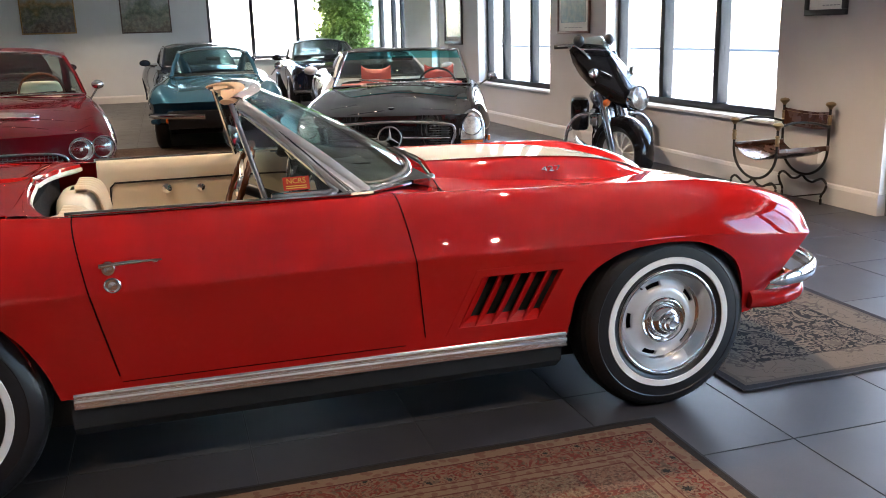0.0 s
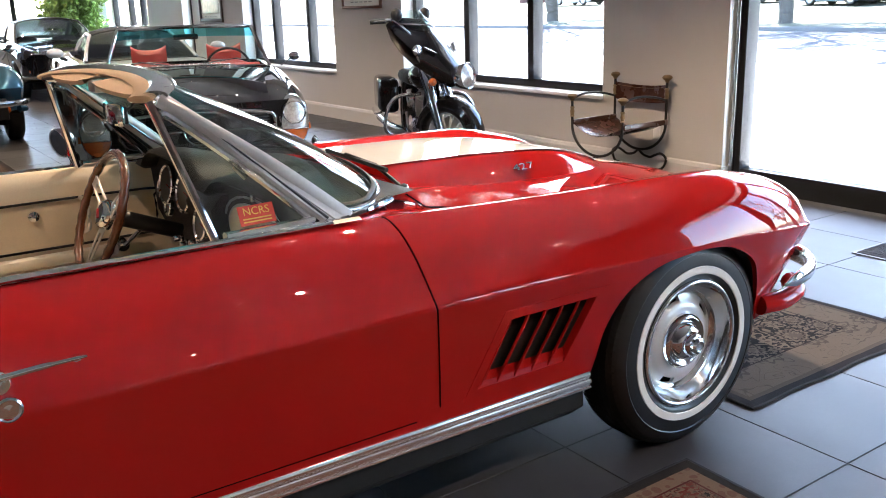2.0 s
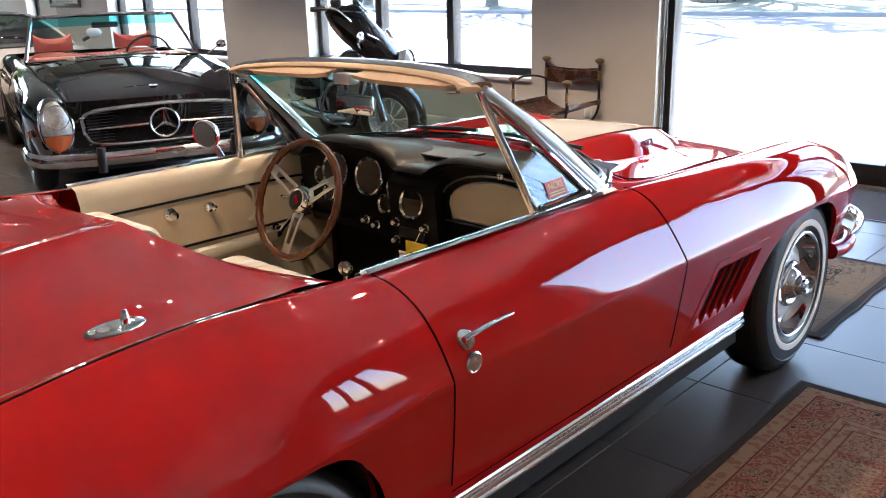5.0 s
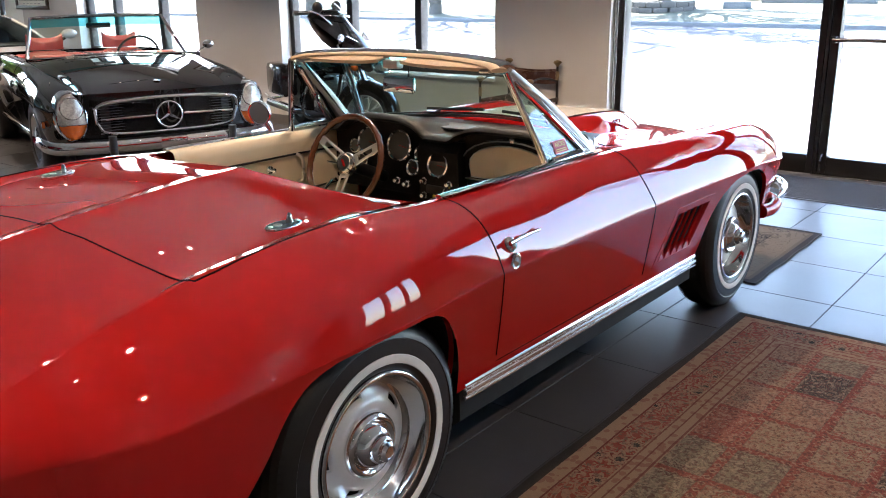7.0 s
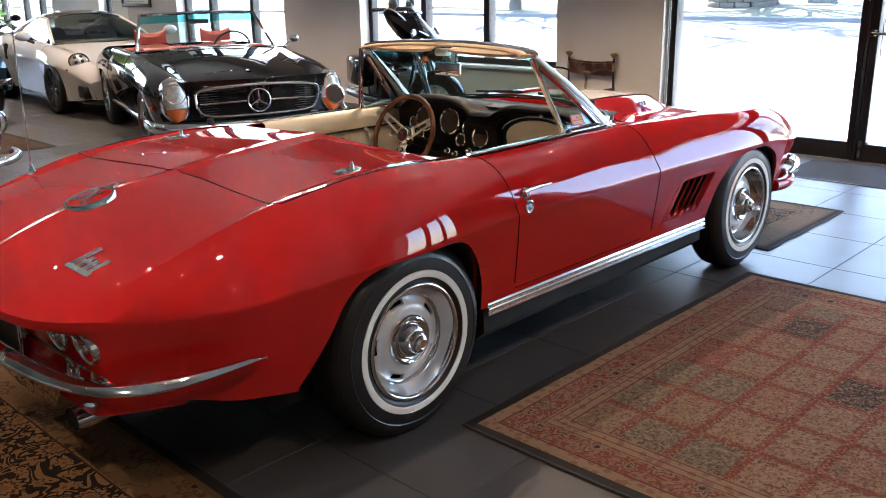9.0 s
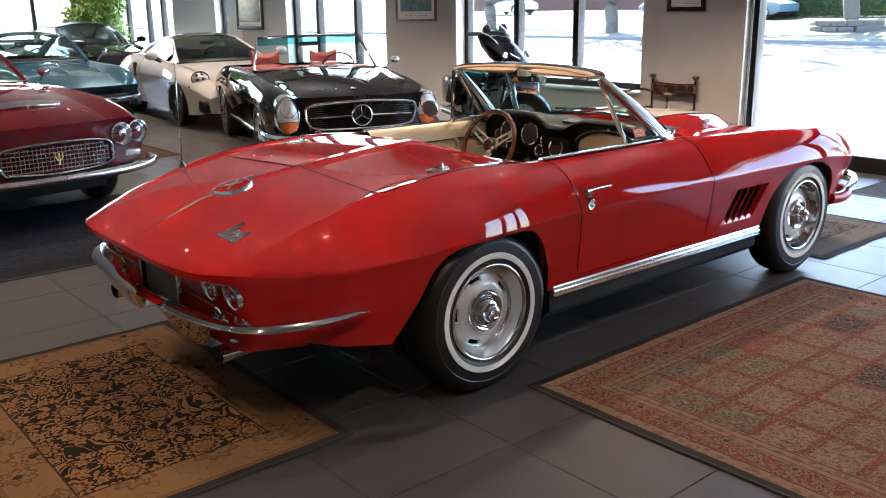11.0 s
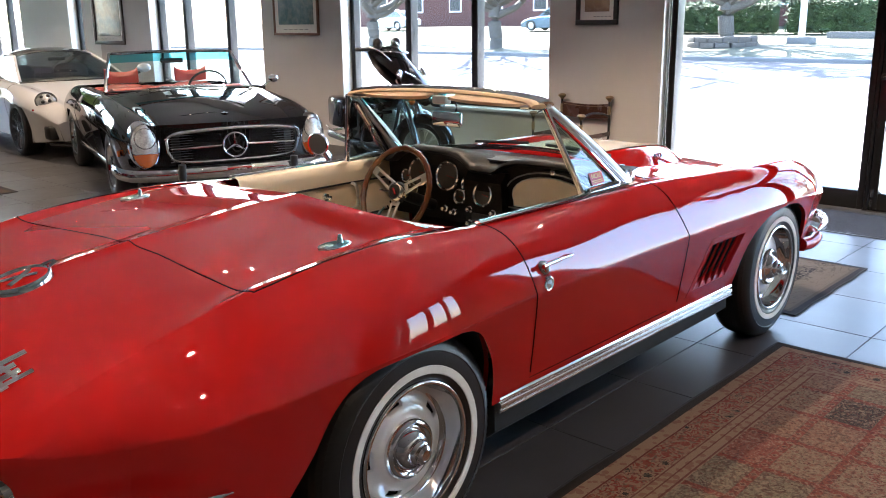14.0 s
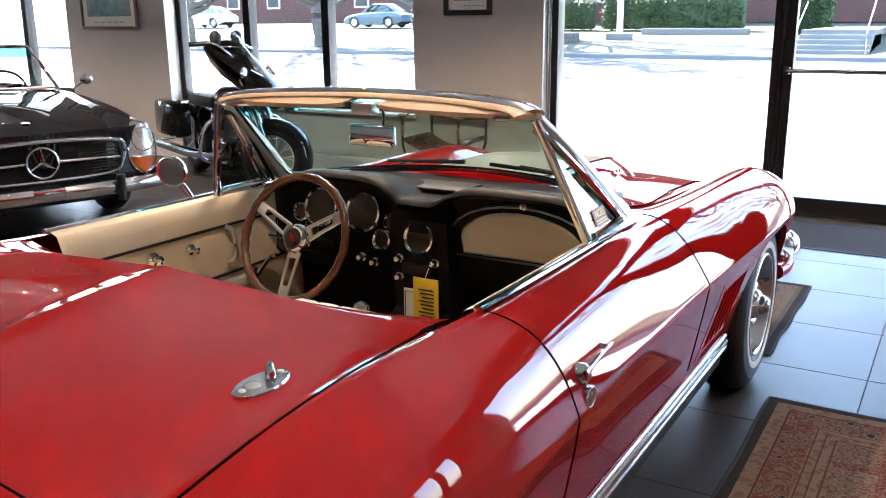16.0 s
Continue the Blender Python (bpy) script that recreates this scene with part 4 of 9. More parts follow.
        part("valve", Geo().tube([((rim - 0.045) * math.cos(2.2), (rim - 0.045) * math.sin(2.2), h - 0.075), ((rim - 0.05) * math.cos(2.2), (rim - 0.05) * math.sin(2.2), h - 0.045)], 0.004, 8), TRIM_BLACK, w)
    elif style == "hubcap":
        part("trim_ring", Geo().lathe([(rim, h - 0.012), (rim - 0.012, h - 0.006), (rim - 0.025, h - 0.025), (rim - 0.05, h - 0.04)], 40), CHROME, w)
        part("hub_cap", Geo().lathe([(rim - 0.05, h - 0.04), (rim - 0.07, h - 0.03), (0.09, h - 0.028), (0.085, h - 0.012), (0.05, h - 0.004), (0.001, h - 0.002)], 40), paint, w)
    else:
        part("rim", Geo().lathe([(rim, h - 0.012), (rim - 0.006, h - 0.008), (rim - 0.014, h - 0.02), (rim - 0.03, -h + 0.03)], 40), paint, w)
        part("brake_disc", Geo().lathe([(0.001, -0.01), (rim - 0.04, -0.01)], 32), SATIN, w)
        sp = Geo()
        for q in range(10):
            a = q * math.tau / 10
            for b in (a - 0.10, a + 0.10):
                sp.tube([(0.03 * math.cos(a), 0.03 * math.sin(a), h - 0.03), (0.12 * math.cos((a + b) / 2), 0.12 * math.sin((a + b) / 2), h - 0.022), ((rim - 0.012) * math.cos(b), (rim - 0.012) * math.sin(b), h - 0.02)], 0.008, 6)
        part("spokes", sp, paint, w)
        part("centre_cap", Geo().lathe([(0.05, h - 0.03), (0.045, h - 0.014), (0.001, h - 0.012)], 24), paint, w)
    return w


VETTE = dict(
    span=(-2.06, 1.865), tuck=1.2, tail_p=6.0,
    arches=[[(-1.73, 0.34), (-1.68, 0.405), (-1.625, 0.49), (-1.568, 0.596), (-1.48, 0.654), (-1.28, 0.676), (-1.06, 0.664), (-0.970, 0.575), (-0.928, 0.46), (-0.915, 0.345)],
            [(0.850, 0.335), (0.857, 0.39), (0.868, 0.488), (0.920, 0.580), (1.023, 0.642), (1.136, 0.661), (1.25, 0.663), (1.37, 0.640), (1.50, 0.565), (1.568, 0.44), (1.585, 0.38), (1.592, 0.335)]],
    zs=[(-2.06, 0.405), (-1.9, 0.362), (-1.6, 0.318), (-0.9, 0.338), (0.9, 0.328), (1.6, 0.33), (1.86, 0.37)],
    ys=[(-2.06, 0.735), (-1.9, 0.785), (-1.6, 0.800), (-0.8, 0.772), (0.8, 0.770), (1.6, 0.785), (1.86, 0.765)],
    zc=[(-2.06, 0.655), (-1.7, 0.668), (-1.2, 0.682), (-0.75, 0.690), (0.6, 0.687), (1.0, 0.683), (1.3, 0.680), (1.63, 0.65), (1.86, 0.622)],
    yc=[(-2.06, 0.780), (-2.0, 0.812), (-1.9, 0.842), (-1.75, 0.860), (-1.5, 0.872), (-1.2, 0.874), (-0.6, 0.848), (0.0, 0.840), (0.6, 0.852), (1.25, 0.872), (1.55, 0.862), (1.75, 0.83), (1.865, 0.795)],
    zf=[(-2.06, 0.680), (-2.0, 0.736), (-1.95, 0.768), (-1.8, 0.834), (-1.65, 0.872), (-1.5, 0.889), (-1.3, 0.903), (-1.15, 0.907), (-1.0, 0.903), (-0.85, 0.894), (-0.6, 0.888), (0.0, 0.886), (0.3, 0.880), (0.7, 0.868), (1.05, 0.862), (1.4, 0.852), (1.6, 0.812), (1.75, 0.745), (1.865, 0.634)],
    yf=[(-2.06, 0.64), (-1.8, 0.656), (-1.28, 0.662), (-0.85, 0.672), (-0.2, 0.668), (0.2, 0.655), (0.6, 0.67), (1.05, 0.69), (1.4, 0.69), (1.75, 0.68), (1.865, 0.66)],
    zi=[(-2.06, 0.680), (-2.0, 0.736), (-1.95, 0.770), (-1.8, 0.834), (-1.65, 0.868), (-1.5, 0.886), (-1.3, 0.900), (-1.15, 0.905), (-0.98, 0.905), (-0.6, 0.893), (0.0, 0.888), (0.3, 0.882), (0.45, 0.850), (0.7, 0.818), (1.05, 0.798), (1.4, 0.772), (1.65, 0.722), (1.8, 0.66), (1.865, 0.634)],
    yi=[(-2.06, 0.50), (-1.8, 0.56), (-1.28, 0.585), (-0.85, 0.60), (-0.2, 0.640), (0.2, 0.58), (0.45, 0.53), (1.05, 0.49), (1.4, 0.48), (1.865, 0.50)],
    zm=[(-2.06, 0.682), (-2.0, 0.745), (-1.95, 0.792), (-1.8, 0.860), (-1.6, 0.891), (-1.4, 0.912), (-1.25, 0.924), (-1.07, 0.934), (-0.9, 0.937), (0.1, 0.93), (0.42, 0.905), (0.7, 0.872), (1.05, 0.842), (1.4, 0.800), (1.65, 0.745), (1.8, 0.675), (1.865, 0.640)],
    w=[(-2.06, 0.35), (-1.6, 0.5), (-1.1, 0.62), (-0.6, 0.42), (0.5, 0.36), (1.1, 0.5), (1.6, 0.7), (1.865, 0.6)],
    full=[(-2.06, 0.0), (-1.8, 0.35), (-1.5, 0.75), (-1.1, 0.95), (-0.8, 0.75), (-0.45, 0.25), (0.0, 0.05), (0.8, 0.05), (1.2, 0.4), (1.5, 0.4), (1.8, 0.0)],
    spine=[(-2.06, 0.002), (-1.95, 0.008), (-1.6, 0.009), (-0.98, 0.008), (-0.9, 0.0)],
    bead=[(-2.0, 0.0), (-1.9, 0.003), (-1.6, 0.007), (-0.95, 0.006), (-0.72, 0.0)],
    ridge=[(-2.06, 0.0), (-1.85, 0.10), (-1.6, 0.15), (-1.0, 0.12), (-0.7, 0.03), (0.0, 0.0), (0.7, 0.0), (1.1, 0.05), (1.5, 0.03), (1.865, 0.0)],
    gable=[(-2.1, 1.0), (-0.9, 1.0), (0.3, 0.2), (1.8, 0.3)],
    bow=[(-2.06, -0.34), (-1.95, -0.18), (-1.8, -0.06), (-1.6, -0.015), (-1.3, 0.0), (0.2, 0.0), (0.45, 0.03), (1.2, 0.03), (1.6, 0.10), (1.865, 0.215)],
    lean=[(-1.3, 0.0), (-0.80, -0.19), (-0.7, -0.19), (-0.3, -0.10), (0.28, -0.13), (0.7, 0.0), (1.5, 0.0), (1.7, 0.2), (1.865, 0.75)],
)
HUB, AXLE = 0.338, 1.2445
TAIL_DROPS = [(0.655, 0.0), (0.650, 0.030), (0.644, 0.075), (0.636, 0.110), (0.60, 0.126), (0.56, 0.134), (0.53, 0.138), (0.515, 0.141), (0.505, 0.149), (0.46, 0.152), (0.42, 0.135), (0.395, 0.122)]
GILL_X, GILL_L, GILL_RAKE, GILL_Z0, GILL_Z1 = 0.505, 0.295, -0.076, 0.416, 0.600


def gill_at(x, z, grow=0.0):
    """Whether the point of the flank lies in the vent recess."""
    v = (z - GILL_Z0) / (GILL_Z1 - GILL_Z0)
    u = (x - GILL_X - GILL_RAKE * (1 - v)) / GILL_L
    return -grow / GILL_L < u < 1 + grow / GILL_L and -grow / 0.17 < v < 1 + grow / 0.17


def vette_body(car, paint, seam):
    sk = Skin(VETTE, (-AXLE + 0.014, AXLE), (0.360, 0.365), HUB)
    nA, nB, nC, nD = 16, 16, 6, 12
    peak, inner = nA + nB, nA + nB + nC
    cockpit = (-0.965, 0.20)

    def skip(x, y, z, j):
        if j < nA and gill_at(x, z, 0.012):
            return True
        front = curve_at([(0.0, 0.425), (0.22, 0.405), (0.42, 0.345), (0.555, 0.245), (0.62, 0.20)], y)
        return j >= peak + 2 and cockpit[0] < x < max(cockpit[1], front)

    def sort(x, y, z, j):
        if -0.728 < x - (-0.19) * (z - 0.62) and x < 0.28 - 0.13 * (z - 0.62) and z > 0.36 and j < peak + 2:
            return "door_right" if y < 0 else "door_left"
        if x > 0.47 and j >= inner:
            return "hood"
        if -1.66 < x < -0.96 and j >= inner:
            return "top_lid"
        return "body"

    geos = sk.build(extra=(-0.728, 0.28, 0.20, 0.47, -0.965, -1.66, *(0.215 + 0.0125 * q for q in range(52))), sort=sort, nA=nA, nB=nB, nC=nC, nD=nD, step=0.045, skip=skip)
    body = geos["body"]
    # panels below the nose and tail edges
    tail = sk.end_panel(-2.06, TAIL_DROPS, 34, nA, nB, nC, nD)
    nose = sk.end_panel(1.865, [(0.622, 0.0), (0.60, 0.03), (0.55, 0.10), (0.45, 0.13), (0.41, 0.10), (0.37, 0.10)], 14, nA, nB, nC, nD)
    body.add(tail.v, tail.f)
    body.add(nose.v, nose.f)
    part("body", welded(body), paint, car, smooth=38)
    for line in sk.arches:
        for s in (1, -1):
            lip = Geo()
            sk.arch_lip(lip, line, s)
            part("wheel_arch_lip", lip, paint, car)
            well = Geo()
            sk.well(well, line, s, 0.33)
            part("wheel_well", well, UNDER, car)
    part("hood", geos["hood"], paint, car, smooth=28)
    part("top_lid", geos["top_lid"], paint, car, smooth=28)
    doors = {}
    for side, key in ((-1, "door_right"), (1, "door_left")):
        doors[side] = part("door", geos[key], paint, car, smooth=34)
    part("floor_pan", Geo().box((-1.72, -0.62, 0.19), (1.45, 0.62, 0.30)), UNDER, car)
    # panel gaps
    for side in (-1, 1):
        for X in (-0.728, 0.28):
            s = sk.section(X, nA, nB, nC, nD)[:peak + 2]
            part("panel_gap", Geo().tube([Vector((p.x, p.y * side, p.z)) for p in s if p.z > 0.375], 0.0024, 5), seam, car)
        part("panel_gap", Geo().tube(along_side(sk, [(-0.68, 0.378), (0.24, 0.372)], side, 0.0, 12), 0.0016, 5), seam, car)
        # top lid edge
        part("panel_gap", Geo().tube(along_top(sk, [(-0.97, 0.640 * side), (-1.3, 0.652 * side), (-1.60, 0.668 * side), (-1.652, 0.668 * side), (-1.662, 0.655 * side), (-1.64, 0.40 * side), (-1.615, 0.17 * side), (-1.61, 0.0)], 0.0, 9), 0.0024, 5), seam, car)
        # hood edge and cowl line
        part("panel_gap", Geo().tube(along_top(sk, [(0.50, 0.0), (0.485, 0.30 * side), (0.46, 0.52 * side), (0.62, 0.525 * side), (1.05, 0.485 * side), (1.4, 0.475 * side), (1.72, 0.49 * side)], 0.0005, 8), 0.0025, 5), seam, car)
    return sk, doors


def rocker(car, sk):
    for side in (-1, 1):
        g = Geo()
        path = [Vector((x, 0.772 * side, z)) for x, z in ((-0.83, 0.336), (0.0, 0.331), (0.845, 0.325))]
        prof = [(-0.004, 0.020), (0.004, 0.019), (0.008, 0.014), (0.008, 0.007), (0.003, 0.004), (0.003, 0.001), (0.010, -0.002), (0.012, -0.008), (0.012, -0.014), (0.006, -0.018), (0.006, -0.021), (0.012, -0.025), (0.012, -0.030), (0.006, -0.036), (-0.006, -0.038)]
        g.grid([[p + Vector((0, d * side, h)) for d, h in prof] for p in path], loop_v=True)
        g.poly([path[0] + Vector((0, d * side, h)) for d, h in prof])
        g.poly([path[-1] + Vector((0, d * side, h)) for d, h in prof])
        part("rocker_moulding", g, ALLOY, car, "ribbed bright rocker moulding")
        g = Geo().prism([(-0.84, 0.764 * side, 0.33), (-0.84, 0.766 * side, 0.235), (-0.84, 0.72 * side, 0.195), (-0.84, 0.60 * side, 0.19), (-0.84, 0.60 * side, 0.33)], (1.67, 0, 0))
        part("rocker_panel", g, UNDER, car, "black lower rocker panel", smooth=0)


def tail_details(car, sk, paint):
    """Lamps, plate recess, bumpers and exhausts at the back."""
    def panel(y, z):
        """Where the tail panel stands at half width y and height z."""
        f = min(1.0, y / sk.val("yc", -2.06))
        return soft_max(-2.06 - 0.34 * (1 - f**6), -2.40 + curve_at([(-q, d) for q, d in TAIL_DROPS], -z), 0.02)

    for side in (-1, 1):
        for y, z, r in ((0.442, 0.592, 0.050), (0.606, 0.594, 0.050), (0.452, 0.472, 0.036), (0.615, 0.490, 0.036)):
            yaw = math.atan2(panel(y + 0.04, z) - panel(y - 0.04, z), 0.08) * 0.6
            pitch = math.atan2(panel(y, z - 0.03) - panel(y, z + 0.03), 0.06) if z > 0.55 else 0.0
            m = Matrix.Translation((panel(y, z) + (0.008 if y > 0.6 else 0.003), y * side, z)) @ Matrix.Rotation(-side * yaw, 4, "Z") @ Matrix.Rotation(radians(-90) - pitch, 4, "Y")
            lamp = part("tail_lamp", Geo().lathe([(r - 0.010, 0.002), (r - 0.006, 0.012), (r - 0.001, 0.015), (r + 0.004, 0.012), (r + 0.006, 0.002), (r + 0.006, -0.03)], 32, m), CHROME, car, "round tail lamp with a chrome bezel")
            part("lens", Geo().lathe([(0.0005, 0.016), (r * 0.26, 0.013), (r * 0.30, 0.006), (r * 0.58, 0.007), (r - 0.008, 0.003)], 24, m), LENS_RED, lamp)
            part("lens_ring", Geo().lathe([(r * 0.28, 0.012), (r * 0.33, 0.016), (r * 0.38, 0.008)], 24, m), CHROME, lamp)
        # bumper: a wedge with a bright upper ledge and a lower blade near the middle
        pts = [(-2.345, 0.10, 0.450), (-2.360, 0.22, 0.466), (-2.360, 0.40, 0.478), (-2.345, 0.56, 0.488), (-2.305, 0.70, 0.498), (-2.225, 0.80, 0.502), (-2.08, 0.858, 0.508), (-1.88, 0.873, 0.514)]
        path = smooth_path(pts, 6)
        n = len(path) - 1
        rows = []
        for i, p in enumerate(path):
            f = i / n
            q = path[min(i + 1, n)] - path[max(i - 1, 0)]
            nn = Vector((q.y, -q.x, 0)).normalized()
            if nn.x < 0 and f < 0.6:
                nn = -nn
            if f >= 0.6 and nn.y > 0:
                nn = -nn
            k = curve_at([(0, 0.35), (0.05, 0.8), (0.12, 1.0), (0.7, 0.85), (0.93, 0.5), (1.0, 0.08)], f)
            drop = curve_at([(0, 0.030), (0.05, 0.075), (0.13, 0.118), (0.24, 0.128), (0.31, 0.105), (0.36, 0.045), (0.42, 0.022), (0.9, 0.016), (1.0, 0.003)], f)
            prof = [(0.060 * k, 0.010 * k), (0.045 * k, 0.024 * k), (0.018 * k, 0.018 * k), (0.004, 0.006 * k), (0.0, 0.0), (0.002, -0.006 * k), (0.012 + drop * 0.16, -drop * 0.55), (0.018 + drop * 0.42, -drop), (0.032 + drop * 0.42, -drop * 0.96), (0.06 * k, -0.005)]
            rows.append([Vector((p.x + nn.x * d, (p.y + nn.y * d) * side, p.z + h)) for d, h in prof])
        g = Geo().grid(rows, loop_v=True)
        g.poly(rows[0])
        part("rear_bumper", g, CHROME, car, "chrome rear bumper half", smooth=55)
        part("bumper_bracket", Geo().tube([(-2.20, 0.60 * side, 0.40), (-2.30, 0.655 * side, 0.452)], 0.006, 6, wide=0.018), CHROME, car)
        ex = part("exhaust_tip", Geo().tube([(-1.98, 0.50 * side, 0.362), (-2.29, 0.50 * side, 0.352)], 0.032, 20, wide=0.042, caps=False), CHROME, car, "oval chrome exhaust tip")
        part("exhaust_bore", Geo().tube([(-1.98, 0.50 * side, 0.362), (-2.265, 0.50 * side, 0.352)], 0.029, 20, wide=0.039), UNDER, ex)
    # plate recess
    g = Geo()
    for lo, hi in (((-0.182, 0.445), (-0.17, 0.58)), ((0.17, 0.445), (0.182, 0.58)), ((-0.17, 0.57), (0.17, 0.58)), ((-0.17, 0.445), (0.17, 0.455))):
        g.box((-2.285, lo[0], lo[1]), (-2.24, hi[0], hi[1]), 0.004)
    part("plate_frame", g, CHROME, car)
    part("plate_recess", Geo().box((-2.265, -0.17, 0.455), (-2.24, 0.17, 0.57)), TRIM_BLACK, car, "dark empty number plate recess")


def deck_fittings(car, sk):
    # fuel lid in its ring
    tilt = math.atan2(sk.top(-1.85, 0.02) - sk.top(-2.01, 0.02), 0.16)
    m = Matrix.Translation((-1.93, 0, sk.top(-1.93, 0.0) - 0.008)) @ Matrix.Rotation(-tilt, 4, "Y") @ Matrix.Diagonal((0.88, 0.88, 0.8, 1))
    lid = part("fuel_lid", Geo().lathe([(0.0005, 0.016), (0.05, 0.015), (0.086, 0.011), (0.088, 0.0)], 40, m), RED, car)
    part("ring", Geo().lathe([(0.083, 0.012), (0.086, 0.018), (0.092, 0.018), (0.097, 0.006), (0.097, -0.02)], 40, m), CHROME, lid, "chrome ring")
    g = Geo()
    g.lathe([(0.0005, 0.021), (0.012, 0.020), (0.014, 0.014)], 12, m)
    for a in (-1, 1):
        g.tube([m @ Vector((0.01, 0.0, 0.018)), m @ Vector((-0.05, 0.034 * a, 0.018))], 0.004, 6, wide=0.008)
        g.tube([m @ Vector((0.0, 0.0, 0.018)), m @ Vector((0.045, 0.03 * a, 0.018))], 0.004, 6, wide=0.007)
    part("lid_tab", Geo().tube([m @ Vector((0.085, -0.02, 0.018)), m @ Vector((0.115, -0.01, 0.020)), m @ Vector((0.115, 0.01, 0.020)), m @ Vector((0.085, 0.02, 0.018))], 0.006, 6), CHROME, lid)
    part("badge", g, CHROME, lid)
    # chrome badge plate on the deck, drawn as plain shapes
    m = top_frame(sk, -2.165, -0.43)
    badge = part("deck_badge", Geo().box((-0.035, -0.075, -0.002), (-0.015, 0.06, 0.004), 0.0015).moved(m), CHROME, car, "small chrome badge on the deck")
    for y0, y1, x1 in ((0.03, 0.052, 0.07), (-0.005, 0.018, 0.035), (-0.04, -0.016, 0.035), (-0.068, -0.05, 0.055)):
        part("badge_stroke", Geo().box((-0.02, y0, 0.0), (x1, y1, 0.005), 0.0015).moved(m @ Matrix.Rotation(radians(-8), 4, "Z")), CHROME, badge)
    part("badge_stroke", Geo().box((0.005, -0.06, 0.0), (0.018, 0.04, 0.0045), 0.0015).moved(m), CHROME, badge)
    # oval catch plates on the top lid
    for side in (-1, 1):
        x, y = -1.285, 0.545 * side
        zz = sk.top(x, y)
        sl = math.atan2(sk.top(x, y + 0.03) - sk.top(x, y - 0.03), 0.06)
        m = Matrix.Translation((x, y, zz)) @ Matrix.Rotation(sl, 4, "X")
        g = Geo()
        rows = []
        for r, h in ((1.0, -0.002), (1.0, 0.003), (0.93, 0.006), (0.0, 0.0065)):
            rows.append([m @ Vector((0.058 * r * math.cos(a), 0.030 * r * math.sin(a), h)) for a in [k * math.tau / 32 for k in range(32)]])
        g.grid(rows, loop_v=True)
        plate = part("catch_plate", g, CHROME, car, "oval chrome top catch plate")
        part("catch_pin", Geo().lathe([(0.010, 0.004), (0.008, 0.014), (0.007, 0.024), (0.004, 0.030), (0.0005, 0.031)], 14, m @ Matrix.Translation((0.02, 0, 0))), CHROME, plate)
        for dx in (-0.043, 0.043):
            part("screw", Geo().lathe([(0.007, 0.004), (0.006, 0.008), (0.0005, 0.009)], 10, m @ Matrix.Translation((dx, 0, 0))), SATIN, plate)
        part("plate_hole", Geo().lathe([(0.012, 0.0062), (0.012, 0.0072), (0.0005, 0.0072)], 14, m @ Matrix.Translation((-0.02, 0, 0))), SATIN, plate)
    # whip antenna on the far rear fender
    z = sk.top(-1.86, 0.64)
    an = part("antenna", Geo().tube([(-1.86, 0.64, z + 0.02), (-1.855, 0.64, z + 0.35), (-1.85, 0.64, z + 0.72)], [0.0035, 0.0028, 0.0018], 8), CHROME, car, "thin whip antenna")
    part("antenna_base", Geo().lathe([(0.018, -0.004), (0.017, 0.006), (0.010, 0.012), (0.007, 0.030), (0.0005, 0.034)], 18, Matrix.Translation((-1.86, 0.64, z))), CHROME, an)


def door_fittings(doors, sk):
    for side in (-1, 1):
        d = doors[side]
        pts = [(-0.705, 0.770), (-0.66, 0.772), (-0.60, 0.773), (-0.525, 0.772)]
        path = [Vector((x, (sk.side(x, z) + 0.022) * side, z)) for x, z in pts]
        h = part("door_handle", Geo().tube(smooth_path(path, 4), [0.0075] * 3 + [0.0065] * 6 + [0.0045] * 3 + [0.0025], 10, wide=[0.006] * 9 + [0.005] * 3 + [0.003]), CHROME, d, "slim chrome door handle")
        y = sk.side(-0.68, 0.757)
        m = Matrix.Translation((-0.68, y * side, 0.757)) @ Matrix.Rotation(radians(-90 * side), 4, "X")
        part("handle_button", Geo().lathe([(0.023, -0.01), (0.023, 0.006), (0.018, 0.012), (0.012, 0.012), (0.011, 0.018), (0.0005, 0.019)], 22, m), CHROME, h)
        y = sk.side(-0.545, 0.770)
        part("handle_foot", Geo().tube([(-0.54, (y - 0.005) * side, 0.768), (-0.545, (y + 0.022) * side, 0.771)], 0.005, 8, wide=0.010), CHROME, h)
        y = sk.side(-0.672, 0.708)
        m = Matrix.Translation((-0.672, y * side, 0.708)) @ Matrix.Rotation(radians(-90 * side), 4, "X")
        part("door_lock", Geo().lathe([(0.025, -0.006), (0.025, 0.002), (0.021, 0.005), (0.017, 0.003), (0.011, 0.004), (0.0005, 0.005)], 24, m), CHROME, d, "round chrome lock")


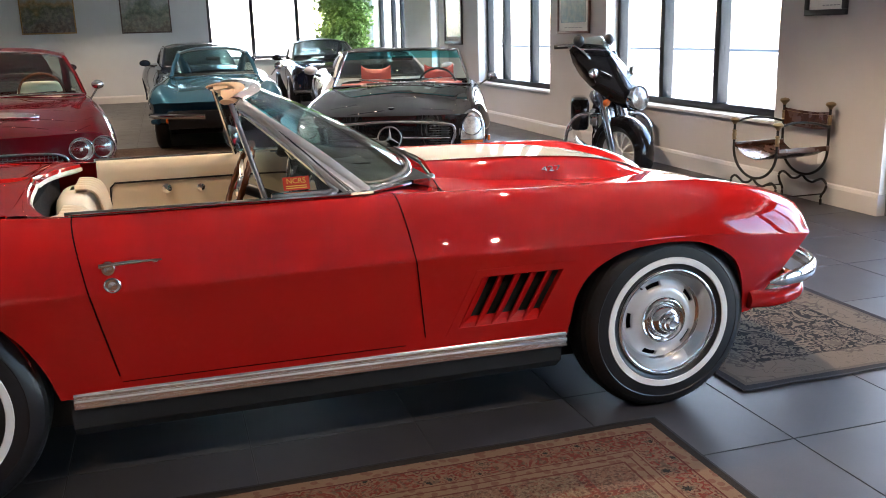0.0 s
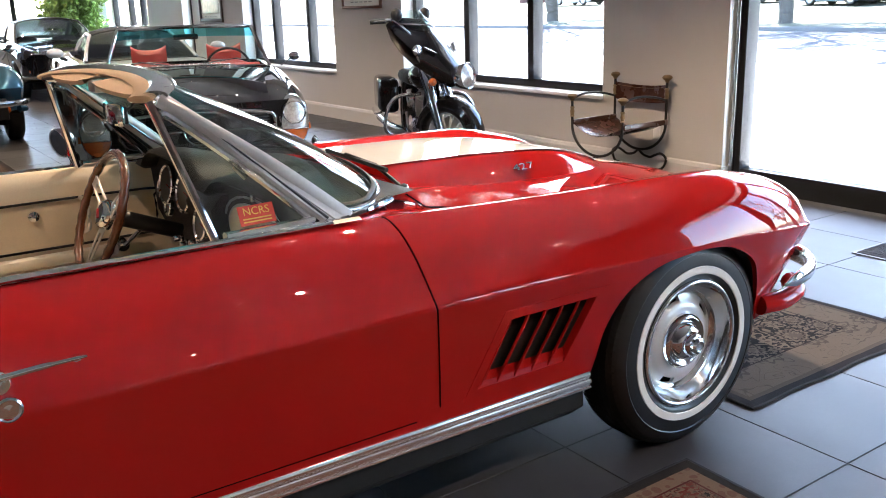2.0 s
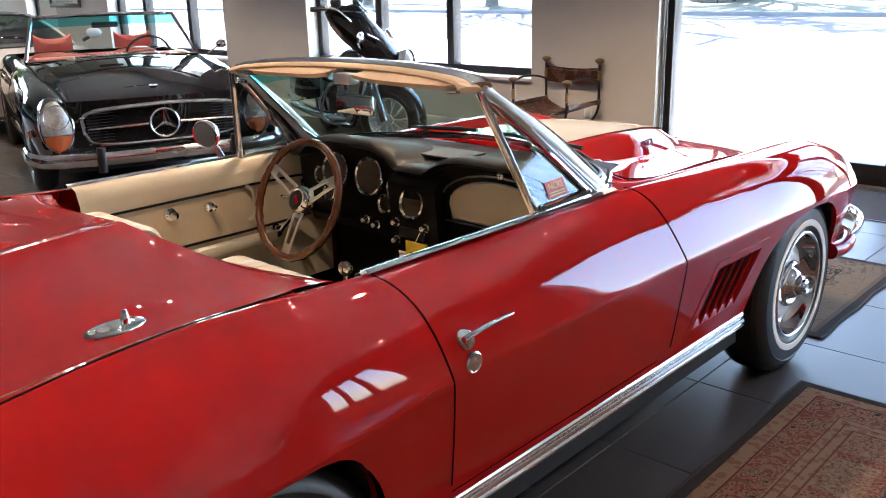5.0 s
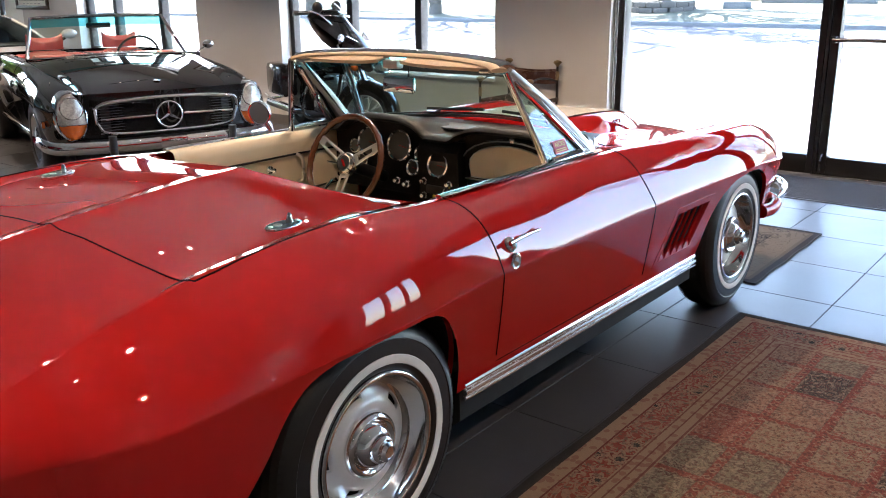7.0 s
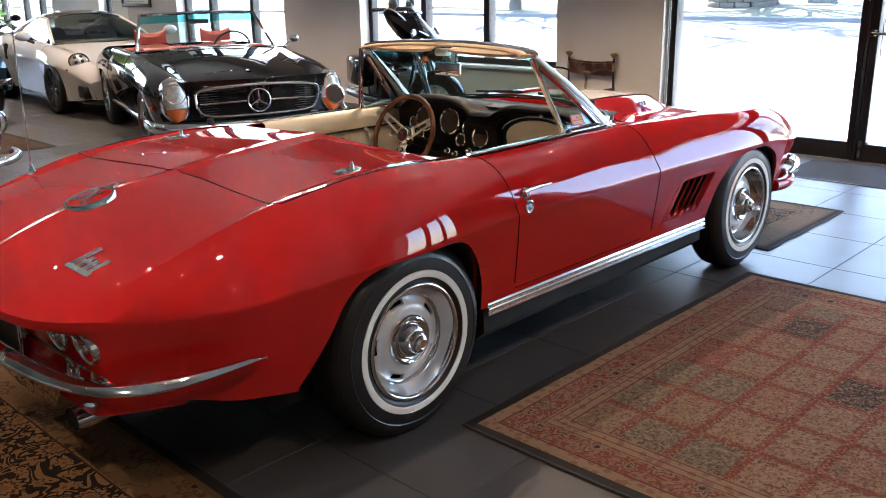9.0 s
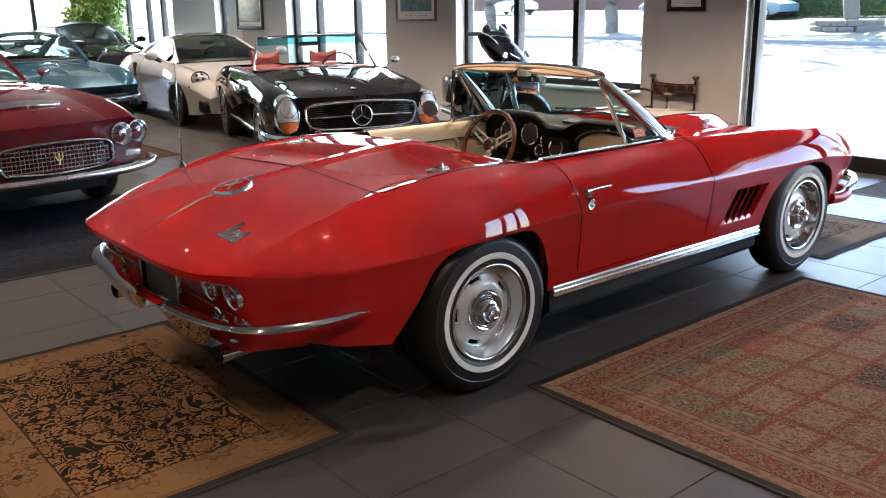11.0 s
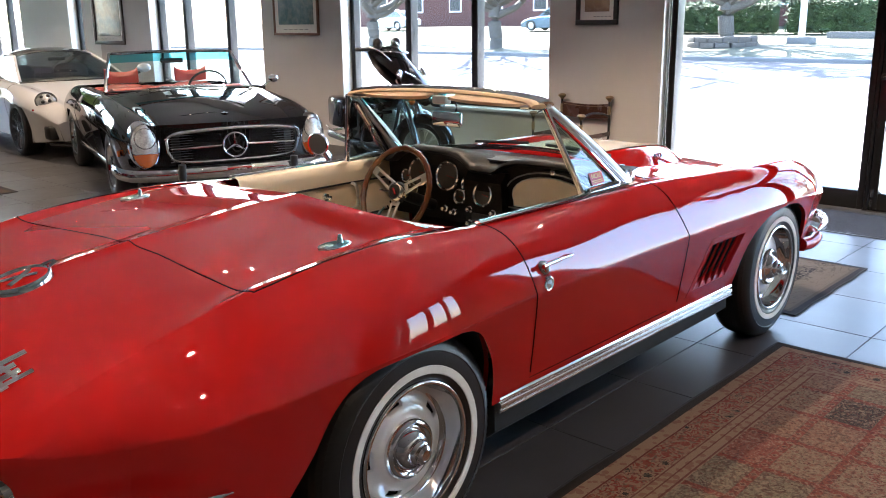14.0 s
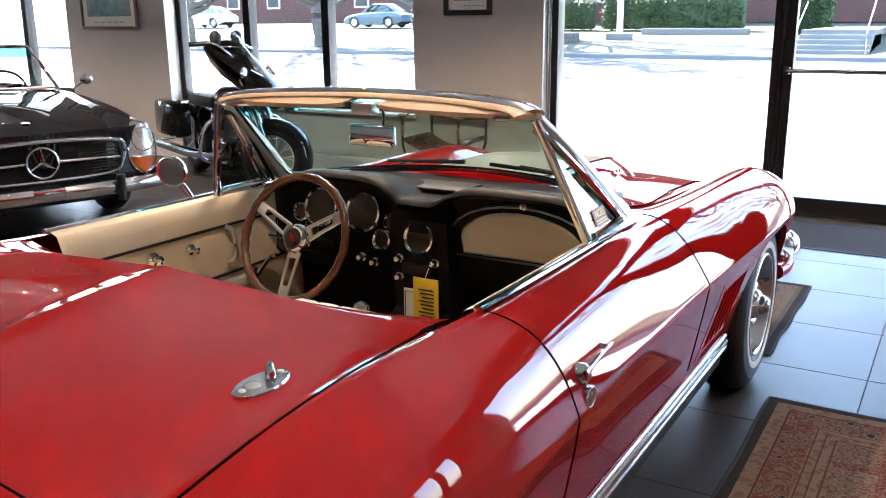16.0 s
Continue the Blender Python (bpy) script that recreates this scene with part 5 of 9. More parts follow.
def side_gills(car, sk, paint):
    """A raked recess behind each front wheel with five louvres whose open edges face the tail."""
    for side in (-1, 1):
        def at(u, v, d):
            """u along the recess, v up it, d metres out of the skin."""
            x, z = GILL_X + GILL_L * u + GILL_RAKE * (1 - v), GILL_Z0 + (GILL_Z1 - GILL_Z0) * v
            return Vector((x, (sk.side(x, z) + d) * side, z))

        us = [q / 20 for q in range(21)]
        vs = [q / 10 for q in range(11)]
        mu, mv = 0.034 / GILL_L, 0.030 / (GILL_Z1 - GILL_Z0)
        loop = [(u, 0.0) for u in us] + [(1.0, v) for v in vs[1:]] + [(u, 1.0) for u in us[-2::-1]] + [(0.0, v) for v in vs[-2:0:-1]]

        def out(u, v, f):
            return (u + (mu * f if u >= 1 else -mu * f if u <= 0 else 0), v + (mv * f if v >= 1 else -mv * f if v <= 0 else 0))

        rings = [[at(*out(u, v, f), d) for u, v in loop] for f, d in ((1.0, -0.001), (0.97, 0.0012), (0.5, 0.0014), (0.06, 0.0014))]
        rings.append([at(u, v, -0.002) for u, v in loop])
        rings.append([at(u, v, -0.024) for u, v in loop])
        gl = part("side_gill", Geo().grid(rings, loop_v=True), paint, car, "raked vent recess with five louvres", smooth=50)
        part("gill_back", Geo().grid([[at(u, v, -0.024) for v in vs] for u in us]), UNDER, gl, "black inner wall", smooth=0)
        # sloping ledge at the foot
        part("gill_ledge", Geo().grid([[at(u, v, d) for u in us] for v, d in ((-0.02, 0.001), (0.07, -0.006), (0.18, -0.023))]), paint, gl, smooth=20)
        for i in range(5):
            u0 = i / 5
            blade = []
            for f, d in ((0.0, -0.006), (0.01, 0.0008), (0.06, 0.0016), (0.15, -0.002), (0.35, -0.010), (0.60, -0.022)):
                blade.append([at(u0 + f * 0.2, v, d - 0.003 * max(0, v - 0.9) / 0.1) for v in vs])
            part("gill_blade", Geo().grid(blade), paint, gl, smooth=50)


def front_details(car, sk, paint):
    for side in (-1, 1):
        pts = [(2.075, 0.16, 0.455), (2.07, 0.35, 0.462), (2.02, 0.56, 0.468), (1.94, 0.735, 0.474), (1.84, 0.825, 0.474), (1.72, 0.858, 0.468), (1.645, 0.862, 0.462)]
        path = smooth_path([(x, y * side, z) for x, y, z in pts], 5)
        n = len(path) - 1
        hts = [curve_at([(0, 0.03), (0.5, 0.034), (0.8, 0.028), (1.0, 0.006)], i / n) for i in range(n + 1)]
        part("front_bumper", Geo().tube(path, hts, 14, wide=[q * 0.55 for q in hts]), CHROME, car, "chrome front bumper half")
        g = Geo().tube(smooth_path([(1.60, 0.80 * side, 0.385), (1.70, 0.815 * side, 0.385), (1.80, 0.80 * side, 0.395), (1.86, 0.74 * side, 0.40)], 4), 0.035, 12)
        part("turn_lamp_pod", g, paint, car)
        m = Matrix.Translation((1.905, 0.62 * side, 0.40)) @ Matrix.Rotation(radians(90), 4, "Y")
        part("turn_lamp", Geo().lathe([(0.0005, 0.02), (0.03, 0.015), (0.036, 0.0), (0.04, -0.02)], 20, m), LENS_AMBER, car)
    part("grille", Geo().box((1.93, -0.55, 0.42), (1.95, 0.55, 0.53), 0.004), TRIM_BLACK, car)


def hood_bulge(car, sk):
    """The raised scoop with its white band that runs to a point at the nose."""
    def zt(x):
        return curve_at([(0.49, 0.925), (0.8, 0.920), (1.1, 0.902), (1.3, 0.872), (1.5, 0.812), (1.6, 0.775)], x)

    def top_w(x):
        return curve_at([(0.49, 0.235), (0.9, 0.235), (1.2, 0.205), (1.45, 0.12), (1.6, 0.03)], x)

    def base_w(x):
        return curve_at([(0.49, 0.325), (0.9, 0.325), (1.2, 0.29), (1.45, 0.19), (1.6, 0.05)], x)

    rows, stripe = [], []
    n = 26
    for i in range(n + 1):
        x = 0.49 + 1.11 * i / n
        w, b, z = top_w(x), base_w(x), zt(x)
        row = []
        for s in (-1, 1):
            half = []
            for t in (0, 0.35, 0.7, 0.88, 1.0):
                y = b + (w - b) * t
                zz = sk.top(x, b) + (z - 0.012 - sk.top(x, b)) * (t ** 0.8) - (0.004 if t == 0 else 0)
                half.append(Vector((x, y * s, zz)))
            half.append(Vector((x, w * 0.9 * s, z - 0.003)))
            half.append(Vector((x, w * 0.5 * s, z)))
            row += half if s == -1 else half[::-1]
        rows.append(row)
        stripe.append([Vector((x, w * q, z + 0.003 - 0.005 * abs(q) ** 4)) for q in (-0.93, -0.6, -0.2, 0.2, 0.6, 0.93)])
    g = Geo().grid(rows)
    g.poly(rows[0])
    sc = part("hood_scoop", g, RED, car, "raised red hood scoop", smooth=35)
    x = 1.6
    for i in range(12):
        x = 1.6 + 0.40 * (i + 1) / 12
        w = 0.085 * (1 - (i + 1) / 13)
        stripe.append([Vector((x, w * q, sk.top(x, w * q) + 0.004)) for q in (-1, -0.6, -0.2, 0.2, 0.6, 1)])
    part("white_band", Geo().grid(stripe), WHITE_STRIPE, sc, "white band along the scoop to the nose")
    for s in (-1, 1):
        x, y = 1.0, 0.292
        m = Matrix.Translation((x, y * s, 0.862)) @ Matrix.Rotation(radians(90 if s < 0 else -90), 4, "X") @ Matrix.Rotation(radians(0 if s < 0 else 180), 4, "Z")
        m = Matrix.Translation((x, y * s, 0.864)) @ Matrix.Rotation(0 if s < 0 else math.pi, 4, "Z") @ Matrix.Rotation(radians(48), 4, "X") @ Matrix.Diagonal((1.35, 0.8, 1, 1))
        lettering("427", 0.043, m, CHROME, sc, 0.004, "number_badge")


def windshield(car, sk):
    """Bright frame, laminated glass, vent windows, header with visors and mirror."""
    base = [(0.150, 0.612, 0.893), (0.268, 0.555, 0.900), (0.365, 0.42, 0.908), (0.422, 0.22, 0.918), (0.440, 0.0, 0.923)]
    head = [(-0.225, 0.515, 1.205), (-0.19, 0.46, 1.218), (-0.155, 0.34, 1.226), (-0.135, 0.17, 1.232), (-0.13, 0.0, 1.234)]
    bl = smooth_path([(x, y, z) for x, y, z in base] + [(x, -y, z) for x, y, z in base[-2::-1]], 5)
    hl = smooth_path([(x, y, z) for x, y, z in head] + [(x, -y, z) for x, y, z in head[-2::-1]], 5)
    ws = new("windshield")
    ws.empty_display_size = 0.05
    ws.parent = car
    rows = []
    for t in range(11):
        f = t / 10
        rows.append([b.lerp(h, f) + Vector((0.03, 0, 0.02)) * (math.sin(f * math.pi) * 0.6) for b, h in zip(bl, hl)])
    part("windshield_glass", Geo().grid(rows[:9]), SCREEN, ws).visible_shadow = False
    part("tinted_band", Geo().grid(rows[8:]), TINT, ws).visible_shadow = False
    n = len(bl) - 1
    rim = [bl[0].lerp(hl[0], f) for f in (1.0, 0.8, 0.6, 0.4, 0.22)] + [bl[1].lerp(hl[1], 0.05)] + [bl[i] + Vector((0, 0, 0.004)) for i in range(4, n - 3, 2)] + [bl[n - 1].lerp(hl[n - 1], 0.05)] + [bl[n].lerp(hl[n], f) for f in (0.22, 0.4, 0.6, 0.8, 1.0)]
    rim = smooth_path(rim, 4)
    part("windshield_surround", Geo().tube(rim, 0.007, 10, up=(0.62, 0, 0.78), wide=0.011), CHROME, ws, "bright windshield surround")
    part("windshield_gasket", Geo().tube([p + Vector((-0.010, 0, 0.014)) for p in rim], 0.003, 6, up=(0.62, 0, 0.78), wide=0.007), TRIM_BLACK, ws)
    # header: chrome outside, tan visors inside
    part("header", Geo().tube([p + Vector((-0.018, 0, 0.010)) for p in hl], 0.012, 10, wide=0.030), CHROME, ws, "polished windshield header")
    part("header_lining", Geo().tube([p + Vector((-0.056, 0, 0.001)) for p in hl[1:-1]], 0.009, 10, wide=0.030), TAN, ws, "padded tan header lining")
    for s in (-1, 1):
        # A-pillar: broad satin panel outside the glass
        a = smooth_path([(0.160, 0.618 * s, 0.884), (0.00, 0.578 * s, 1.025), (-0.15, 0.542 * s, 1.140), (-0.24, 0.520 * s, 1.205)], 5)
        n = len(a) - 1
        part("pillar", Geo().tube(a, [0.014 + 0.014 * (1 - i / n) for i in range(n + 1)], 10, up=(1, 0, 0.9), wide=0.014), PILLAR, ws, "satin bright windshield pillar")
        part("pillar_foot", Geo().tube(smooth_path([(0.34, 0.53 * s, 0.897), (0.22, 0.60 * s, 0.893), (0.10, 0.632 * s, 0.889), (-0.02, 0.645 * s, 0.888)], 4), [0.010] * 8 + [0.008] * 5, 8, wide=0.013), CHROME, ws)
        # outer pillar skin between the vent frame and the glass
        va, vb = Vector((0.088, 0.642 * s, 0.898)), Vector((-0.205, 0.527 * s, 1.182))
        skin = []
        for q in range(7):
            f = q / 6
            p, r = va.lerp(vb, f), a[0].lerp(a[-1], f)
            out = Vector((0, 0.010 * s, 0.006))
            skin.append([p + Vector((-0.006, 0, -0.004)), p + out * 0.7, p.lerp(r, 0.3) + out, p.lerp(r, 0.36) + out * 0.4, p.lerp(r, 0.42) + out, p.lerp(r, 0.8) + out, r + Vector((0.02, -0.004 * s, 0.014))])
        part("pillar_skin", Geo().grid(skin), PILLAR, ws, smooth=30)
        # vent window
        vw = new("vent_window")
        vw.empty_display_size = 0.05
        vw.parent = car
        tp = Vector((-0.262, 0.525 * s, 1.192))
        rb = Vector((-0.176, 0.648 * s, 0.896))
        fb = Vector((0.088, 0.642 * s, 0.898))
        tf = Vector((-0.205, 0.527 * s, 1.182))
        lo = rb.lerp(fb, 0.88)
        part("vent_glass", Geo().poly([rb, lo, fb.lerp(tf, 0.12), tf, tp]), DARKGLASS if s > 0 else GLASS, vw, smooth=0).visible_shadow = False
        part("rear_post", Geo().tube([rb + Vector((0, 0, -0.03)), tp + Vector((0, 0, 0.01))], 0.010, 8, up=(1, 0, 0), wide=0.013), CHROME, vw, "chrome vent window post")
        fr = Geo().tube(smooth_path([rb + Vector((0.012, 0, 0.008)), rb.lerp(fb, 0.5) + Vector((0, 0, 0.008)), lo + Vector((-0.01, 0, 0.010)), fb.lerp(tf, 0.10) + Vector((-0.022, 0, 0.0)), fb.lerp(tf, 0.5) + Vector((-0.02, 0, 0)), tf + Vector((-0.008, 0, -0.02)), tp + Vector((0.02, 0, -0.02))], 4), 0.010, 8, wide=0.016)
        part("vent_frame", fr, CHROME, vw)
        part("vent_gasket", Geo().tube([fb + Vector((0.008, 0, 0.004)), fb.lerp(tf, 0.5) + Vector((0.008, 0, 0.004)), tf + Vector((0.006, 0, 0.004))], 0.006, 8), TRIM_BLACK, vw)
        part("vent_catch", Geo().tube([fb.lerp(tf, 0.45) + Vector((-0.03, -0.01 * s, -0.01)), fb.lerp(tf, 0.52) + Vector((-0.03, -0.018 * s, 0.0))], 0.009, 8), CHROME, vw)
        # visors
        vis = []
        for k in range(9):
            t = k / 8
            y = (0.455 - 0.40 * t) * s
            xr = -0.252 - 0.010 * math.sin(t * math.pi)
            zz = curve_at([(0, 1.208), (0.15, 1.200), (0.8, 1.203), (1, 1.210)], t)
            vis.append([Vector((xr + 0.065, y, 1.222)), Vector((xr + 0.02, y, zz + 0.012)), Vector((xr - 0.005, y, zz)), Vector((xr - 0.012, y, zz + 0.012)), Vector((xr + 0.045, y, 1.230))])
        v = Geo().grid(vis, loop_v=True)
        part("sun_visor", v, TAN, ws, "folded tan sun visor")
        part("header_latch", Geo().tube([(-0.24, 0.40 * s, 1.205), (-0.275, 0.43 * s, 1.203), (-0.28, 0.465 * s, 1.205), (-0.25, 0.485 * s, 1.208)], 0.008, 8), CHROME, ws)
        # wiper
        pivot = (0.455, 0.42 * s + 0.0, sk.top(0.46, 0.42) + 0.022)
        w = part("wiper", Geo().tube([pivot, (0.435, 0.30 * s, 0.945), (0.415, 0.14 * s - 0.02, 0.962)], 0.006, 6), TRIM_BLACK, car)
        part("wiper_pivot", Geo().ball(pivot, 0.016, 12, 8), CHROME, w)
        part("wiper_blade", Geo().tube([(0.425, (0.38) * s, 0.942), (0.41, 0.05 * s, 0.962)], 0.007, 6), TRIM_BLACK, w)
    for s in (-1, 1):
        grille = part("cowl_grille", Geo().grid([[Vector((x + 0.10 * (1 - (y / 0.55) ** 2) - 0.055, y * s, sk.top(x + 0.10 * (1 - (y / 0.55) ** 2) - 0.055, y) + 0.003)) for x in (0.40, 0.46)] for y in [0.22 + 0.03 * q for q in range(10)]]), TRIM_BLACK, car, "black cowl intake with red louvres")
        for q in range(13):
            y = 0.225 + 0.0215 * q
            x = 0.345 + 0.10 * (1 - (y / 0.55) ** 2)
            part("louvre", Geo().tube([(x, y * s, sk.top(x, y) + 0.006), (x + 0.06, y * s, sk.top(x + 0.06, y) + 0.006)], 0.003, 5, wide=0.004), RED, grille)
    part("header_clip", Geo().box((-0.255, -0.035, 1.19), (-0.215, 0.035, 1.222), 0.006), SATIN, ws)
    # inside mirror
    mi = part("inside_mirror", Geo().box((-0.215, -0.076, 1.098), (-0.195, 0.076, 1.158), 0.009), CHROME, ws, "chrome rear-view mirror")
    mi.rotation_euler = (0, 0, 0)
    part("mirror_stem", Geo().tube(smooth_path([(-0.19, 0.0, 1.13), (-0.15, 0.0, 1.15), (-0.15, 0.0, 1.21)], 4), 0.004, 8), TRIM_BLACK, mi)
    part("mirror_back", Geo().box((-0.196, -0.068, 1.104), (-0.185, 0.068, 1.152), 0.004), TRIM_BLACK, mi)


def interior(car, doors, sk):
    # tub, floor and rear bulkhead
    g = Geo()
    g.box((-0.99, -0.62, 0.30), (0.25, 0.62, 0.33))
    g.box((-0.99, -0.62, 0.33), (-0.95, 0.62, 0.86))
    g.box((0.22, -0.62, 0.33), (0.26, 0.62, 0.86))
    g.box((-0.95, -0.085, 0.33), (0.12, 0.085, 0.50), 0.02)
    part("carpet_tub", g, CARPET, car, "black carpeted cockpit floor and tunnel", smooth=0)
    # deck front edge, rolled
    def lip(y):
        return -0.962 + 0.10 * (abs(y) / 0.62) ** 2.5

    ys = [q / 20 * 0.63 for q in range(-20, 21)]
    front = [[Vector((-0.97 + (lip(y) + 0.97) * f, y, sk.top(-0.97, y) - 0.012 * f * f * (1 if f > 0 else 0))) for y in ys] for f in (0, 0.25, 0.5, 0.75, 1.0)]
    front.append([Vector((lip(y) + 0.004, y, sk.top(-0.97, y) - 0.028)) for y in ys])
    part("lid_front_edge", Geo().grid(front), RED, car, smooth=50)
    part("ivory_edge_band", Geo().grid([[Vector((lip(y) + 0.003 - dx, y, sk.top(-0.97, y) - dz)) for y in ys] for dx, dz in ((0.0, 0.026), (-0.006, 0.030), (-0.006, 0.042), (0.02, 0.052))]), IVORY, car, "ivory trim band behind the seats", smooth=60)
    for s in (-1, 1):
        d = doors[s]
        # panel: cream sheet, black piping, pull strap, cranks
        rows = []
        for k in range(13):
            x = -0.79 + 0.97 * k / 12
            ztop = 0.892 - 0.002 * k / 12
            rows.append([Vector((x, 0.662 * s, ztop)), Vector((x, 0.648 * s, ztop + 0.006)), Vector((x, 0.622 * s, ztop - 0.004)), Vector((x, 0.606 * s, 0.845)), Vector((x, 0.602 * s, 0.60)), Vector((x, 0.600 * s, 0.40))])
        p = part("door_panel", Geo().grid(rows), CREAM, d, "cream padded door panel", smooth=60)
        part("piping", Geo().tube(smooth_path([(-0.72, 0.6 * s, 0.80), (0.02, 0.6 * s, 0.797), (0.05, 0.6 * s, 0.77), (0.05, 0.6 * s, 0.67), (0.02, 0.6 * s, 0.64), (-0.70, 0.6 * s, 0.645), (-0.74, 0.6 * s, 0.68), (-0.74, 0.6 * s, 0.78)], 3), 0.0045, 6, closed=True), VINYL, p)
        part("sill_seal", Geo().tube([(-0.80, 0.660 * s, 0.900), (0.10, 0.655 * s, 0.893)], 0.007, 8, wide=0.012), CHROME, d, "bright window slot trim")
        part("armrest", Geo().box((-0.55, min(0.56 * s, 0.602 * s), 0.585), (-0.10, max(0.56 * s, 0.602 * s), 0.625), 0.014), IVORY, p)
        part("pull_strap", Geo().tube(smooth_path([(-0.20, 0.595 * s, 0.80), (-0.185, 0.575 * s, 0.78), (-0.185, 0.575 * s, 0.70), (-0.20, 0.595 * s, 0.68)], 4), 0.008, 8), SATIN, p)
        for x, z, r in ((-0.35, 0.755, 0.013), (-0.50, 0.760, 0.017)):
            m = Matrix.Translation((x, 0.602 * s, z)) @ Matrix.Rotation(radians(90 * s), 4, "X")
            part("door_knob", Geo().lathe([(r + 0.006, 0.0), (r + 0.004, 0.008), (r * 0.6, 0.012), (r * 0.5, 0.03), (r * 0.8, 0.036), (0.0005, 0.042)], 18, m), CHROME, p)
        m = Matrix.Translation((-0.08, 0.602 * s, 0.61)) @ Matrix.Rotation(radians(90 * s), 4, "X")
        cr = part("window_crank", Geo().lathe([(0.026, 0.0), (0.022, 0.014), (0.012, 0.02), (0.0005, 0.022)], 18, m), CHROME, p)
        part("crank_arm", Geo().tube([(-0.08, 0.58 * s, 0.61), (-0.02, 0.572 * s, 0.66), (-0.015, 0.55 * s, 0.665)], 0.008, 8), CHROME, cr)
    # seats
    for s in (-1, 1):
        seat = new("seat")
        seat.empty_display_size = 0.05
        seat.parent = car
        tilt = Matrix.Translation((-0.80, s * 0.345, 0.42)) @ Matrix.Rotation(radians(-9), 4, "Y")
        part("backrest", pillow((0, 0, 0.20), (0.085, 0.245, 0.215), 0.5).moved(tilt), IVORY, seat, "ivory leather seat back", smooth=80)
        part("cushion", pillow((-0.55, s * 0.345, 0.45), (0.27, 0.25, 0.10), 0.5), CREAM, seat, "cream leather seat cushion", smooth=80)
        for k in range(1, 6):
            y = s * 0.345 + (k / 6 - 0.5) * 0.34
            part("pleat", Geo().tube(smooth_path([(-0.850, y, 0.845), (-0.800, y, 0.842), (-0.765, y, 0.815), (-0.745, y, 0.74), (-0.728, y, 0.62), (-0.718, y, 0.54)], 3), 0.012, 6, wide=0.026), CREAM, seat)
    # the folded belt and cover lump beside the passenger seat back
    # dash: long black pad with two hoods
    def dash_top(y):
        h = 0.905
        h += 0.062 * max(0.0, 1 - ((y - 0.30) / 0.235) ** 4)
        h += 0.055 * max(0.0, 1 - ((y + 0.335) / 0.265) ** 4)
        return h

    rows = []
    for k in range(61):
        y = 0.60 - 1.20 * k / 60
        h = dash_top(y)
        lift = (h - 0.905) / 0.062
        rows.append([Vector((0.43, y * 0.86, 0.905)), Vector((0.26, y * 0.95, 0.905 + 0.012 * lift)), Vector((0.12, y, h - 0.012)), Vector((0.05, y, h)), Vector((0.010, y, h - 0.004)), Vector((-0.002, y, h - 0.016)), Vector((0.012, y, h - 0.028)), Vector((0.05, y, h - 0.03)), Vector((0.06, y, 0.72)), Vector((0.10, y, 0.62))])
    dash = part("dashboard", Geo().grid(rows), VINYL, car, "black padded dashboard with twin hoods", smooth=50)

    def dial(x, y, z, r, name="gauge"):
        m = Matrix.Translation((x, y, z)) @ Matrix.Rotation(radians(-80), 4, "Y")
        d = part(name, Geo().lathe([(r + 0.006, -0.006), (r + 0.005, 0.006), (r, 0.009), (r - 0.005, 0.004)], 32, m), CHROME, dash, "round gauge in a chrome bezel")
        part("gauge_face", Geo().lathe([(0.0005, 0.002), (r - 0.003, 0.002)], 32, m), GAUGE, d)
        t = Geo()
        for q in range(18 if r > 0.04 else 8):
            a = radians(-130 + 260 * q / (17 if r > 0.04 else 7))
            c = Vector((math.cos(a), math.sin(a), 0))
            t.tube([m @ (c * r * 0.80 + Vector((0, 0, 0.003))), m @ (c * r * 0.9 + Vector((0, 0, 0.003)))], 0.0008, 4)
        tagged(part("gauge_marks", t, STEEL, d), kind="stuff")
        a = radians(-100)
        part("needle", Geo().tube([m @ Vector((0, 0, 0.004)), m @ Vector((math.cos(a) * r * 0.7, math.sin(a) * r * 0.7, 0.004))], 0.0014, 4), LENS_RED, d)

    dial(0.035, 0.385, 0.842, 0.062)
    dial(0.035, 0.215, 0.842, 0.062)
    dial(0.045, 0.478, 0.815, 0.028)
    dial(0.045, 0.105, 0.815, 0.030)
    dial(0.050, 0.155, 0.752, 0.030)
    dial(0.050, 0.44, 0.755, 0.028)
    # centre stack
    part("centre_console", Geo().prism([(0.03, 0.085, 0.885), (-0.005, 0.085, 0.845), (0.02, 0.085, 0.55), (-0.10, 0.085, 0.47), (0.2, 0.085, 0.47), (0.2, 0.085, 0.885)], (0, -0.205, 0)), VINYL, dash, smooth=0)
    dial(-0.002, -0.02, 0.790, 0.048, "clock")
    for y, z in ((0.055, 0.715), (-0.075, 0.715), (0.055, 0.655), (-0.07, 0.650), (0.15, 0.69), (0.20, 0.70)):
        m = Matrix.Translation((0.008, y, z)) @ Matrix.Rotation(radians(-86), 4, "Y")
        part("knob", Geo().lathe([(0.015, 0.0), (0.015, 0.008), (0.010, 0.010), (0.010, 0.026), (0.008, 0.029), (0.0005, 0.030)], 18, m), CHROME, dash)
    part("radio", Geo().box((-0.002, -0.065, 0.668), (0.03, 0.045, 0.702), 0.004), TRIM_BLACK, dash)
